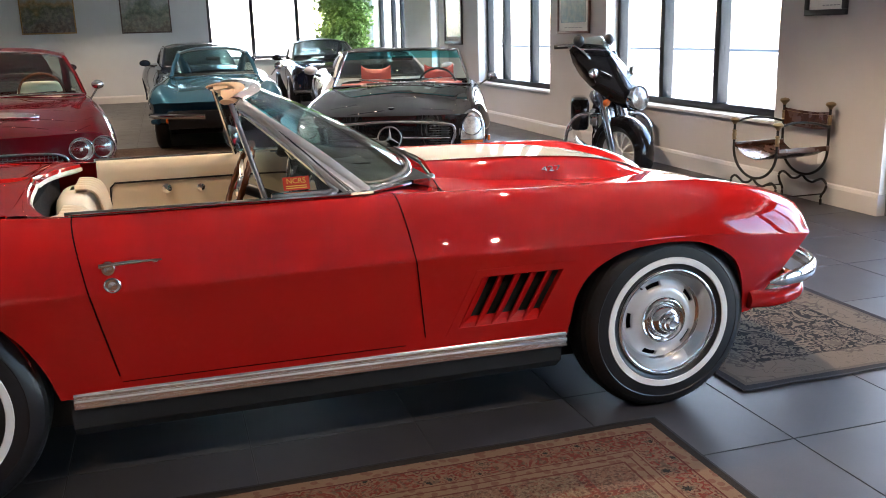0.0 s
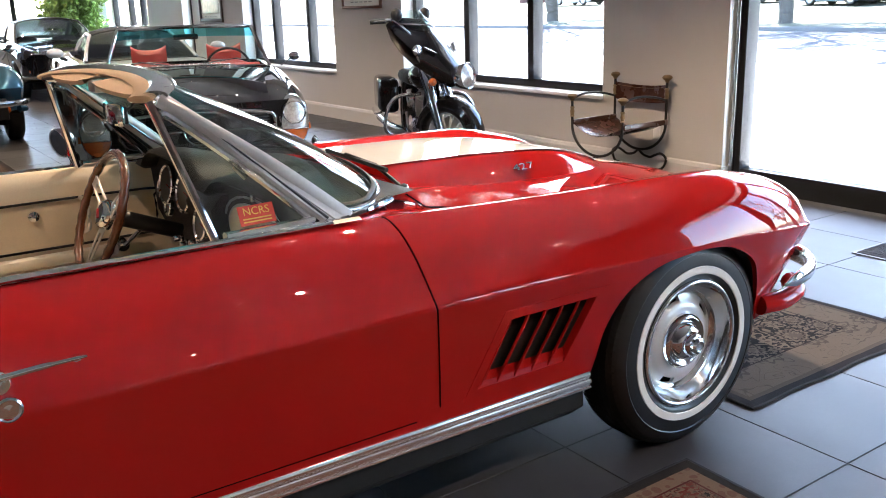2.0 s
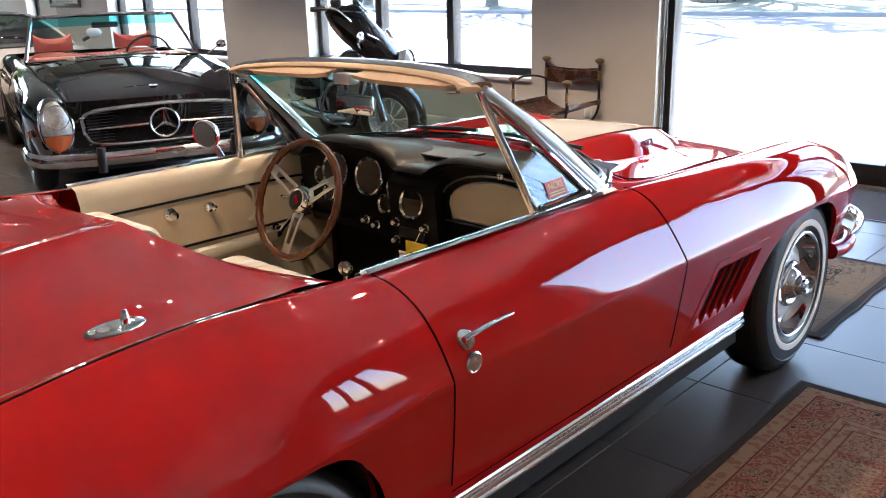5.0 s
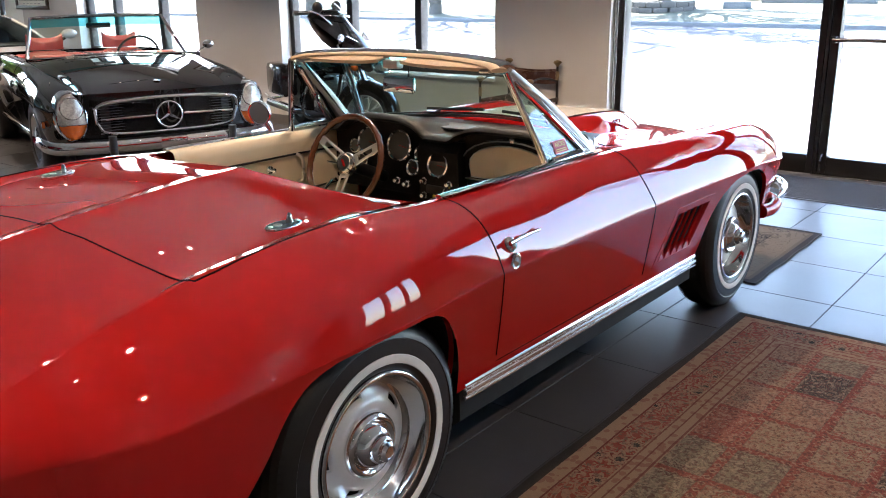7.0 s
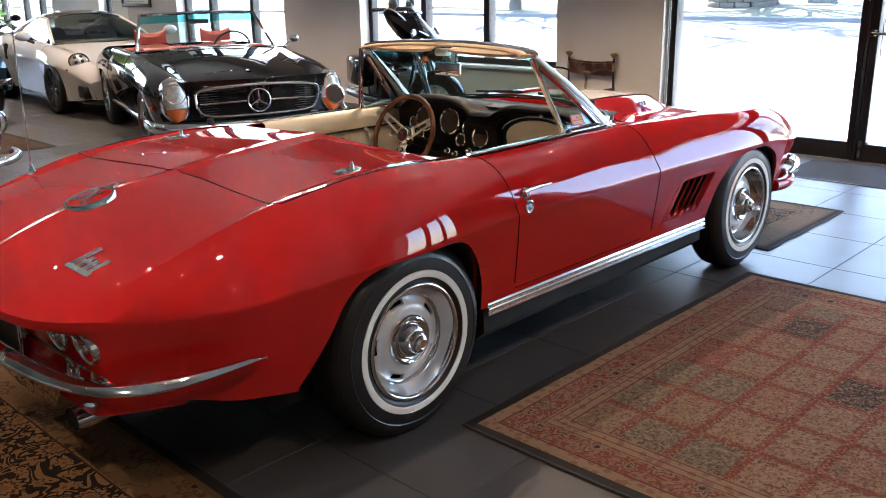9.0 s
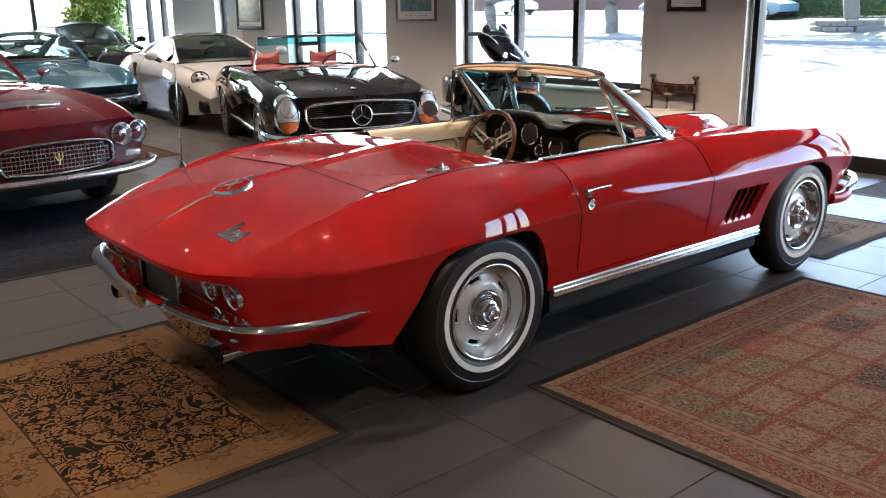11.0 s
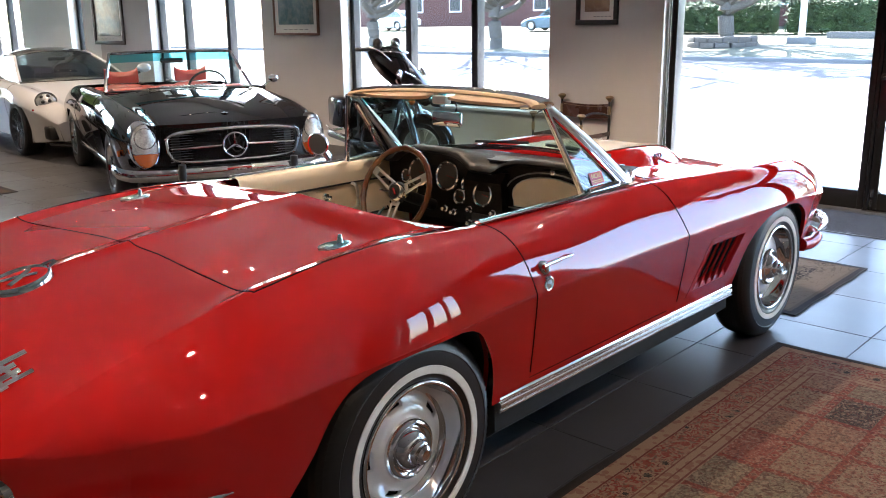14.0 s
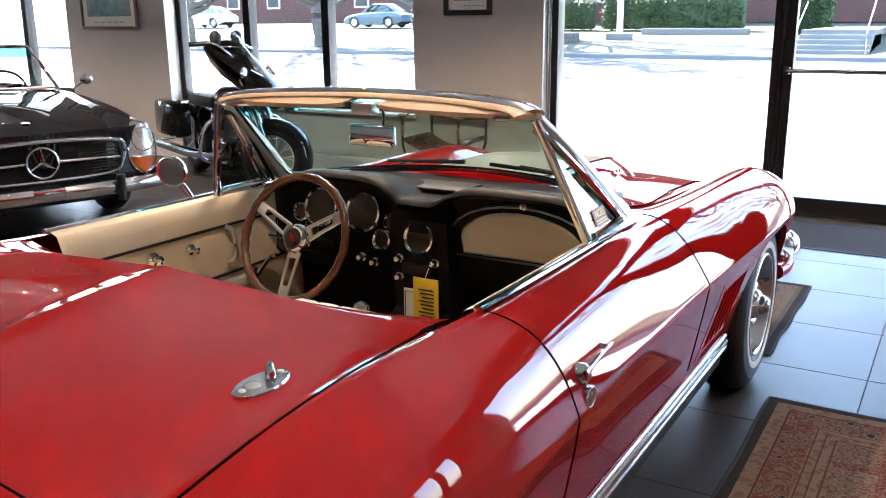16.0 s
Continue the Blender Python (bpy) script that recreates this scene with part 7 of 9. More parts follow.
    for q in range(-9, 10):
        y = 0.038 * q
        part("vent_slat", Geo().tube([(0.535, y, sk.top(0.60, abs(y)) + 0.020), (0.665 - 0.10 * (y / 0.4) ** 2, y, sk.top(0.60, abs(y)) + 0.006)], 0.003, 4), SATIN, vent)
    part("vent_bar", Geo().tube(smooth_path([(0.55, -0.34, 0.925), (0.66, -0.3, 0.93), (0.70, 0, 0.935), (0.66, 0.3, 0.93), (0.55, 0.34, 0.925)], 4), 0.008, 6), CHROME, car)
    part("hood_badge", Geo().lathe([(0.03, 0.0), (0.026, 0.006), (0.0005, 0.008)], 18, Matrix.Translation((1.88, 0, sk.top(1.88, 0.0)))), CHROME, car)
    # windshield
    def arc(x, half, z, bow, n=10):
        return [Vector((x + bow * (1 - t * t), half * t, z + 0.015 * (1 - t * t))) for t in [k / n for k in range(-n, n + 1)]]
    lo, hi = arc(0.42, 0.70, 0.895, 0.13), arc(0.12, 0.585, 1.235, 0.08)
    rows = [[p.lerp(q, i / 8) for p, q in zip(lo, hi)] for i in range(9)]
    part("windshield", Geo().grid(rows[:7]), GLASS, car).visible_shadow = False
    part("tinted_band", Geo().grid(rows[6:]), TINT, car).visible_shadow = False
    part("windshield_frame", Geo().tube([lo[0]] + hi + [lo[-1]], 0.016, 8), CHROME, car)
    part("windshield_gasket", Geo().tube(lo, 0.011, 6), CHROME, car)
    part("inside_mirror", Geo().box((0.10, -0.11, 1.135), (0.125, 0.11, 1.185), 0.012), TRIM_BLACK, car)
    hand_wheel(car, 0.02, 0.36, 0.86, 0.20)
    part("dashboard", Geo().tube([(0.30, -0.62, 0.86), (0.30, 0.62, 0.86)], 0.06, 10, wide=0.16), REDHIDE, car)
    part("seat_shelf", Geo().box((-0.98, -0.62, 0.70), (-0.72, 0.62, 0.86), 0.04), REDHIDE, car, "red leather rear shelf")
    part("carpet_tub", Geo().box((-0.95, -0.62, 0.29), (0.45, 0.62, 0.33)), CARPET, car, smooth=0)
    return car


black_roadster(pose(1.985, 5.71, 0, 0, 0, -108.5))

# maroon grand tourer with quad lamps and an egg-crate grille
TOURER = dict(
    span=(-2.2, 2.05), tuck=1.6, hood=0.62,
    zs=[(-2.2, 0.36), (-1.6, 0.30), (1.6, 0.29), (2.05, 0.42)],
    ys=[(-2.2, 0.68), (-1.6, 0.76), (1.6, 0.77), (2.05, 0.68)],
    zc=[(-2.2, 0.66), (-1.0, 0.68), (1.0, 0.69), (1.8, 0.66), (2.05, 0.63)],
    yc=[(-2.2, 0.72), (-1.7, 0.80), (0.0, 0.83), (1.5, 0.825), (1.9, 0.80), (2.05, 0.755)],
    zf=[(-2.2, 0.80), (-1.6, 0.90), (-0.6, 0.93), (0.7, 0.93), (1.3, 0.90), (1.75, 0.845), (1.95, 0.80), (2.05, 0.765)],
    yf=[(-2.2, 0.56), (-1.2, 0.68), (0.5, 0.69), (1.5, 0.68), (2.05, 0.62)],
    zi=[(-2.2, 0.79), (-1.6, 0.90), (-0.6, 0.93), (0.7, 0.925), (1.3, 0.88), (1.75, 0.815), (1.95, 0.765), (2.05, 0.73)],
    yi=[(-2.2, 0.48), (-0.5, 0.62), (0.5, 0.58), (1.5, 0.50), (2.05, 0.46)],
    zm=[(-2.2, 0.80), (-1.6, 0.91), (-0.6, 0.95), (0.6, 0.955), (1.2, 0.93), (1.7, 0.87), (1.95, 0.80), (2.05, 0.75)],
    w=0.8, gable=0.2, bow=[(-2.2, -0.05), (0.0, 0.0), (1.5, 0.03), (2.05, 0.13)], lean=0.0,
)


def maroon_tourer(m):
    car = thing("grand_tourer", "maroon 1960s coupe with four round headlamps and wire-mesh grille", "car", m)
    sk = plain_body(car, TOURER, MAROON, (-1.25, 1.25), 0.36, 0.33, (-1.05, 0.12), seam_at=(-0.95, 0.10))
    for x in (-1.25, 1.25):
        for s in (-1, 1):
            wheel(car, x, 0.70 * s, 0.33, s, r=0.325, width=0.18, rim=0.205, white=False, style="hubcap", paint=CHROME)
    greenhouse(car, MAROON, (0.13, 0.70, 0.955), (-0.36, 0.575, 1.325), (-0.98, 0.565, 1.33), (-1.55, 0.62, 0.945), glass=GLASS, pillar=0.020)
    gr = part("grille", Geo().box((2.10, -0.40, 0.44), (2.145, 0.40, 0.62), 0.03), TRIM_BLACK, car, "oval mesh grille in a bright surround")
    bars = Geo()
    for k in range(6):
        z = 0.455 + 0.03 * k
        w = 0.40 if 0 < k < 5 else 0.36
        bars.tube([(2.15 + 0.035, 0, z)] and [(2.15 + 0.03 * (1 - (y / 0.5) ** 2), y, z) for y in [w * q / 8 for q in range(-8, 9)]], 0.004, 4, square=True)
    part("grille_rail", bars, STEEL, gr, smooth=0)
    for k in range(-13, 14):
        y = 0.030 * k
        hgt = 0.09 if abs(k) < 13 else 0.06
        part("grille_upright", Geo().tube([(2.152 + 0.03 * (1 - (y / 0.5) ** 2), y, 0.53 - hgt), (2.152 + 0.03 * (1 - (y / 0.5) ** 2), y, 0.53 + hgt)], 0.0028, 4, up=(0, 1, 0), square=True), STEEL, gr, smooth=0)
    part("grille_surround", Geo().tube(smooth_path([(2.155, -0.43, 0.53), (2.16, -0.375, 0.62), (2.19, 0, 0.645), (2.16, 0.375, 0.62), (2.155, 0.43, 0.53), (2.155, 0.375, 0.442), (2.18, 0, 0.42), (2.155, -0.375, 0.442)], 4), 0.013, 8, closed=True), CHROME, gr)
    part("grille_emblem", Geo().tube([(2.20, 0, 0.485), (2.20, 0, 0.57)], 0.006, 6).tube(smooth_path([(2.20, -0.026, 0.575), (2.20, -0.024, 0.535), (2.20, 0, 0.515), (2.20, 0.024, 0.535), (2.20, 0.026, 0.575)], 3), 0.005, 6), GOLD, gr, "small gilt emblem")
    for s in (-1, 1):
        round_lamp(car, 2.125, 0.530 * s, 0.642, 0.082, 0.10 * s, 0, deep=0.09)
        round_lamp(car, 2.075, 0.690 * s, 0.645, 0.082, 0.16 * s, 0, deep=0.09)
        part("turn_lamp", Geo().box((2.07, 0.62 * s - 0.07, 0.465), (2.125, 0.62 * s + 0.06, 0.515), 0.012), LENS_CLEAR, car, "clear turn lamp")
        b = smooth_path([(2.26, 0.0, 0.385), (2.235, 0.35 * s, 0.385), (2.17, 0.66 * s, 0.392), (2.05, 0.83 * s, 0.40), (1.92, 0.86 * s, 0.405)], 5)
        part("front_bumper", Geo().tube(b, 0.034, 12, wide=0.028), CHROME, car, "chrome front bumper")
        mi = part("door_mirror", Geo().ball((0.27, 0.815 * s, 1.03), (0.045, 0.055, 0.042), 14, 10), CHROME, car, "chrome door mirror")
        part("stalk", Geo().tube(smooth_path([(0.28, 0.745 * s, 0.905), (0.275, 0.775 * s, 0.95), (0.27, 0.81 * s, 1.0)], 3), 0.009, 6), CHROME, mi)
        bucket_seat(car, -0.78, 0.34 * s, 0.42, CREAM, h=0.58)
        part("wiper", Geo().tube([(0.315, 0.06 * s, 0.972), (0.26, 0.46 * s, 0.985)], 0.006, 6), TRIM_BLACK, car)
    # long chrome intake on the hood
    def rim(r):
        return [Vector((1.70 + 0.055 * r * math.cos(q), 0.27 * r * math.sin(q), sk.top(1.70 + 0.055 * r * math.cos(q), 0.27 * r * math.sin(q)) + 0.012)) for q in [k * math.tau / 28 for k in range(28)]]
    sc = part("hood_scoop", Geo().tube(rim(1.0), 0.017, 10, closed=True), CHROME, car, "long chrome rimmed hood intake")
    part("scoop_mesh", Geo().grid([rim(0.95), rim(0.5), rim(0.02)], loop_v=True), TRIM_BLACK, sc)
    part("scoop_bar", Geo().tube([(1.70, 0.25 * q, sk.top(1.70, 0.25 * abs(q)) + 0.016) for q in (-1, -0.6, 0, 0.6, 1)], 0.010, 8, wide=0.026), CHROME, sc)
    part("hood_badge", Geo().lathe([(0.022, 0.0), (0.018, 0.006), (0.0005, 0.008)], 16, Matrix.Translation((1.86, 0, sk.top(1.86, 0.0)))), CHROME, car)
    hand_wheel(car, -0.26, 0.34, 0.95, 0.20, WOOD)
    part("dashboard", Geo().tube([(-0.02, -0.6, 0.88), (-0.02, 0.6, 0.88)], 0.06, 10, wide=0.14), VINYL, car)
    part("carpet_tub", Geo().box((-1.05, -0.6, 0.29), (0.12, 0.6, 0.33)), CARPET, car, smooth=0)
    return car


maroon_tourer(pose(-1.90, 5.50, 0, 0, 0, -82.5))


def blue_coupe(m):
    car = thing("sports_coupe", "metallic blue 1960s sports coupe with chrome bumpers", "car", m)
    sk, doors = vette_body(car, BLUE, TRIM_BLACK)
    rocker(car, sk)
    door_fittings(doors, sk)
    front_details(car, sk, BLUE)
    for x in (-AXLE, AXLE):
        for s in (-1, 1):
            wheel(car, x, 0.722 * s, HUB + 0.004, s)
    greenhouse(car, BLUE, (0.36, 0.60, 0.90), (-0.20, 0.50, 1.235), (-0.75, 0.47, 1.225), (-1.55, 0.42, 0.90), glass=GLASS, pillar=0.03, roof_crown=0.05)
    part("inside_mirror", Geo().box((-0.10, -0.10, 1.10), (-0.08, 0.10, 1.15), 0.01), TRIM_BLACK, car)
    part("dashboard", Geo().tube([(0.15, -0.58, 0.87), (0.15, 0.58, 0.87)], 0.06, 10, wide=0.16), VINYL, car)
    part("hood_rise", Geo().grid([[Vector((x, y * w, sk.top(x, y * w) + h * (1 - abs(y)))) for y in (-1, -0.7, -0.4, 0, 0.4, 0.7, 1)] for x, w, h in ((0.6, 0.02, 0.0), (0.7, 0.13, 0.025), (0.9, 0.16, 0.03), (1.2, 0.13, 0.025), (1.5, 0.07, 0.012), (1.65, 0.01, 0.0))]), BLUE, car)
    for s in (-1, 1):
        bucket_seat(car, -0.62, 0.34 * s, 0.40, VINYL, h=0.42)
    mi = part("door_mirror", Geo().lathe([(0.05, 0.006), (0.055, 0.0), (0.04, -0.04), (0.0005, -0.05)], 20, Matrix.Translation((0.10, 0.93, 0.99)) @ Matrix.Rotation(radians(-90), 4, "Y")), CHROME, car, "round chrome door mirror")
    part("stalk", Geo().tube([(0.12, 0.82, 0.86), (0.11, 0.90, 0.96)], 0.010, 6), CHROME, mi)
    part("lower_grille", Geo().box((1.80, -0.62, 0.30), (1.98, 0.62, 0.52), 0.01), TRIM_BLACK, car)
    return car


blue_coupe(pose(0.26, 10.15, 0, 0, 0, -93))

# pearl white modern rear-engined coupe
MODERN = dict(
    span=(-2.15, 2.12), tuck=1.5, hood=0.75,
    zs=[(-2.15, 0.36), (-1.6, 0.20), (1.5, 0.19), (2.12, 0.24)],
    ys=[(-2.15, 0.72), (-1.4, 0.86), (-0.6, 0.80), (0.8, 0.80), (1.5, 0.83), (2.12, 0.66)],
    zc=[(-2.15, 0.66), (-1.2, 0.68), (0.3, 0.66), (1.3, 0.64), (1.8, 0.56), (2.12, 0.44)],
    yc=[(-2.15, 0.76), (-1.6, 0.91), (-1.1, 0.925), (-0.3, 0.87), (0.5, 0.86), (1.2, 0.90), (1.6, 0.87), (1.95, 0.78), (2.12, 0.70)],
    zf=[(-2.15, 0.76), (-1.6, 0.92), (-1.1, 0.95), (-0.3, 0.90), (0.5, 0.87), (1.1, 0.83), (1.5, 0.77), (1.8, 0.68), (2.0, 0.58), (2.12, 0.48)],
    yf=[(-2.15, 0.58), (-1.2, 0.74), (0.4, 0.73), (1.2, 0.71), (2.12, 0.56)],
    zi=[(-2.15, 0.75), (-1.6, 0.93), (-1.1, 0.96), (-0.3, 0.92), (0.5, 0.88), (1.1, 0.80), (1.5, 0.72), (1.8, 0.64), (2.0, 0.56), (2.12, 0.48)],
    yi=[(-2.15, 0.50), (-0.5, 0.66), (0.6, 0.60), (1.5, 0.50), (2.12, 0.44)],
    zm=[(-2.15, 0.76), (-1.6, 0.95), (-1.0, 1.0), (0.5, 0.92), (0.9, 0.875), (1.5, 0.74), (1.8, 0.66), (2.0, 0.575), (2.12, 0.49)],
    w=0.85, gable=0.1, bow=[(-2.15, -0.12), (0.0, 0.0), (1.4, 0.03), (2.12, 0.20)], lean=0.0,
)


def white_coupe(m):
    car = thing("modern_coupe", "pearl white modern coupe with dark multi-spoke wheels", "car", m)
    sk = plain_body(car, MODERN, PEARL, (-1.225, 1.225), 0.365, 0.335, (-0.95, 0.60), seam_at=(-0.55, 0.72), pan=0.7)
    for x in (-1.225, 1.225):
        for s in (-1, 1):
            wheel(car, x, 0.785 * s + (0.02 * s if x < 0 else 0), 0.335, s, r=0.335, width=0.24, rim=0.262, white=False, style="spokes", paint=GRAPHITE)
    greenhouse(car, PEARL, (0.74, 0.67, 0.885), (0.02, 0.50, 1.235), (-0.55, 0.48, 1.225), (-1.60, 0.50, 0.94), glass=DARKGLASS, pillar=0.026, trim=TRIM_BLACK, roof_crown=0.05, roof=GRAPHITE)
    part("inside_mirror", Geo().box((0.10, -0.11, 1.12), (0.125, 0.11, 1.17), 0.012), TRIM_BLACK, car)
    for s in (-1, 1):
        c = Vector((1.69, 0.672 * s, 0.672))
        h = part("headlamp", Geo().ball(c, (0.135, 0.125, 0.118), 28, 18), LENS_CLEAR, car, "oval headlamp set into the fender")
        out = Vector((0.80, 0.28 * s, 0.53)).normalized()
        u = out.orthogonal().normalized()
        w2 = out.cross(u)
        part("lamp_ring", Geo().tube([c + out * 0.062 + (u * math.cos(a) + w2 * math.sin(a)) * 0.112 for a in [q * math.tau / 32 for q in range(32)]], 0.011, 8, closed=True), TRIM_BLACK, h)
        for du, dw in ((0.05, 0.0), (-0.05, 0.0), (0.0, 0.05), (0.0, -0.05)):
            part("projector", Geo().ball(c + out * 0.112 + u * du + w2 * dw, 0.024, 12, 8), TRIM_BLACK, h)
        part("air_intake", Geo().box((1.86, 0.62 * s - 0.17, 0.25), (2.06, 0.62 * s + 0.13, 0.42), 0.03), TRIM_BLACK, car)
        part("side_intake", Geo().box((-0.82, 0.875 * s - 0.03, 0.60), (-0.68, 0.875 * s + 0.025, 0.84), 0.03), UNDER, car)
        part("side_marker", Geo().box((1.62, 0.835 * s - 0.012, 0.585), (1.74, 0.835 * s + 0.018, 0.61), 0.005), LENS_RED, car)
        mi = part("door_mirror", Geo().ball((0.58, 0.985 * s, 0.995), (0.07, 0.10, 0.065), 18, 12), PEARL, car)
        part("mirror_foot", Geo().tube([(0.55, 0.85 * s, 0.90), (0.56, 0.93 * s, 0.94)], 0.022, 8), TRIM_BLACK, mi)
        bucket_seat(car, -0.35, 0.36 * s, 0.40, GRAPHITE, h=0.62)
    part("front_lip", Geo().tube(smooth_path([(1.95, -0.75, 0.20), (2.2, -0.5, 0.19), (2.30, 0, 0.19), (2.2, 0.5, 0.19), (1.95, 0.75, 0.20)], 4), 0.02, 8, wide=0.03), TRIM_BLACK, car)
    part("dashboard", Geo().tube([(0.45, -0.6, 0.85), (0.45, 0.6, 0.85)], 0.06, 10, wide=0.2), VINYL, car)
    part("carpet_tub", Geo().box((-0.96, -0.66, 0.30), (0.62, 0.66, 0.34)), CARPET, car, smooth=0)
    part("rear_bulkhead", Geo().box((-1.0, -0.62, 0.34), (-0.94, 0.62, 0.90), 0.02), CARPET, car)
    return car


white_coupe(pose(2.58, 9.58, 0, 0, 0, -97) @ Matrix.Diagonal((1, 1, 0.94, 1)))


def far_coupe(m, paint, label, soft_top=False):
    car = thing("coupe", label, "car", m)
    sk = plain_body(car, MODERN if not soft_top else TOURER, paint, (-1.25, 1.25), 0.355, 0.33, seam_at=(-0.55, 0.7))
    for x in (-1.25, 1.25):
        for s in (-1, 1):
            wheel(car, x, 0.74 * s, 0.33, s, r=0.33, width=0.21, rim=0.24, white=False, style="spokes", paint=SILVER)
    greenhouse(car, TRIM_BLACK if soft_top else paint, (0.62, 0.66, 0.93), (0.05, 0.54, 1.30), (-0.75, 0.52, 1.29), (-1.35, 0.56, 0.95), trim=TRIM_BLACK)
    for s in (-1, 1):
        mi = part("door_mirror", Geo().ball((0.55, 0.97 * s, 1.0), (0.06, 0.10, 0.06), 16, 10), paint, car)
        part("mirror_foot", Geo().tube([(0.52, 0.80 * s, 0.93), (0.54, 0.92 * s, 0.97)], 0.018, 8), TRIM_BLACK, mi)
        round_lamp(car, 1.98 if soft_top else 1.78, 0.66 * s, 0.66, 0.085, 0.2 * s, -0.2 if soft_top else -0.6)
        if soft_top:
            part("turn_lamp", Geo().box((2.02, 0.66 * s - 0.05, 0.47), (2.07, 0.66 * s + 0.05, 0.53), 0.012), LENS_AMBER, car)
    part("front_bumper", Geo().tube(smooth_path([(1.95, -0.8, 0.40), (2.2, -0.5, 0.40), (2.27, 0, 0.40), (2.2, 0.5, 0.40), (1.95, 0.8, 0.40)], 4), 0.035, 8), paint if not soft_top else CHROME, car)
    for s in (-1, 1):
        bucket_seat(car, -0.35, 0.34 * s, 0.42, VINYL, h=0.55)
    return car


far_coupe(pose(-3.0, 13.2, 0, 0, 0, -80), BLACK, "black modern coupe parked by the end wall")
far_coupe(pose(0.15, 14.6, 0, 0, 0, -85), NAVY, "dark navy modern coupe parked by the end wall")
far_coupe(pose(2.75, 15.4, 0, 0, 0, -92), BLACK, "near-black convertible with black soft top and amber lamps", soft_top=True)

# ---- motorcycle ----
def motorcycle(m):
    t = thing("motorcycle", "black and chrome touring motorcycle with bar-mounted fairing", "motorcycle", m)
    # rear wheel and front wheel
    wheel(t, -0.80, 0.0, 0.315, -1, r=0.315, width=0.14, rim=0.21, white=False, style="spokes", paint=SILVER, name="rear_wheel")
    fw = Matrix.Translation((0.78, 0.09, 0.302)) @ Matrix.Rotation(radians(42), 4, "Z")
    h = new("front_assembly")
    h.empty_display_size = 0.05
    h.parent = t
    h.matrix_local = fw
    w = wheel(h, 0, 0, 0, -1, r=0.300, width=0.13, rim=0.195, white=False, style="spokes", paint=SILVER, name="front_wheel")
    g = Geo()
    rows = []
    for k in range(17):
        a = radians(-20 + 190 * k / 16)
        rows.append([Vector(((0.318 + d) * math.cos(a), y, (0.318 + d) * math.sin(a))) for y, d in ((-0.095, -0.07), (-0.085, -0.01), (-0.05, 0.012), (0, 0.018), (0.05, 0.012), (0.085, -0.01), (0.095, -0.07))])
    part("front_fender", Geo().grid(rows), BLACK, h)
    for s in (-1, 1):
        part("fork_leg", Geo().tube([(0.0, 0.115 * s, 0.0), (-0.06, 0.115 * s, 0.20), (-0.22, 0.115 * s, 0.66)], [0.036, 0.040, 0.032], 12), CHROME, h, "chrome fork leg")
        part("fork_cover", Geo().tube([(-0.08, 0.115 * s, 0.27), (-0.18, 0.115 * s, 0.56)], 0.042, 12), CHROME, h)
        lamp = part("turn_lamp", Geo().ball((-0.03, 0.18 * s, 0.46), (0.035, 0.035, 0.035), 14, 10), LENS_AMBER, h, "amber turn lamp")
        part("lamp_stem", Geo().tube([(-0.12, 0.10 * s, 0.45), (-0.05, 0.17 * s, 0.46)], 0.012, 8), CHROME, lamp)
        bar = part("handlebar", Geo().tube(smooth_path([(-0.20, 0.02 * s, 0.66), (-0.24, 0.16 * s, 0.82), (-0.38, 0.22 * s, 0.95), (-0.50, 0.29 * s, 0.955)], 5), 0.014, 8), CHROME, h)
        part("grip", Geo().tube([(-0.44, 0.26 * s, 0.955), (-0.55, 0.33 * s, 0.95)], 0.021, 10), TRIM_BLACK, bar)
        part("lever", Geo().tube([(-0.40, 0.27 * s, 0.96), (-0.50, 0.34 * s, 0.955)], 0.006, 6), CHROME, bar)
    # fairing: a shell that sweeps up and back into two wings
    def shell(inset):
        rows = []
        for k in range(-14, 15):
            q = k / 14
            half, back = 0.25 * q, 0.22 * abs(q) ** 1.6
            top = 0.96 + 0.04 * abs(q) ** 1.5 - 0.08 * abs(q) ** 7
            low = 0.40 + 0.20 * abs(q) ** 1.5
            line = ((-0.26, 0.0, 0.84), (-0.17, 0.18, 0.93), (-0.03, 0.45, 1.0), (0.08, 0.70, 1.0), (0.12, 0.86, 0.98), (0.10, 0.95, 0.95), (0.03, 1.0, 0.9))
            rows.append([Vector((x - back - inset, half * wd, top + (low - top) * f)) for x, f, wd in line])
        return rows
    fa = part("fairing", Geo().grid(shell(0.0)), BLACK, h, "black bar-mounted fairing", smooth=60)
    part("inner_panel", Geo().grid([[r[0], r[0].lerp(r[-1], 0.35) + Vector((-0.05, 0, 0)), r[0].lerp(r[-1], 0.7) + Vector((-0.05, 0, 0)), r[-1]] for r in shell(0.004)]), TRIM_BLACK, fa, smooth=60)
    rows = []
    for k in range(-8, 9):
        q = k / 8
        back = 0.22 * abs(q) ** 1.7
        rows.append([Vector((-0.165 - back * 0.8, 0.21 * q, 0.905 + 0.02 * abs(q))), Vector((-0.31 - back * 0.8, 0.19 * q, 1.04 - 0.06 * q * q))])
    part("wind_screen", Geo().grid(rows), GLASS, fa)
    part("screen_trim", Geo().tube([r[0] + Vector((0.006, 0, 0.004)) for r in rows], 0.007, 6), CHROME, fa)
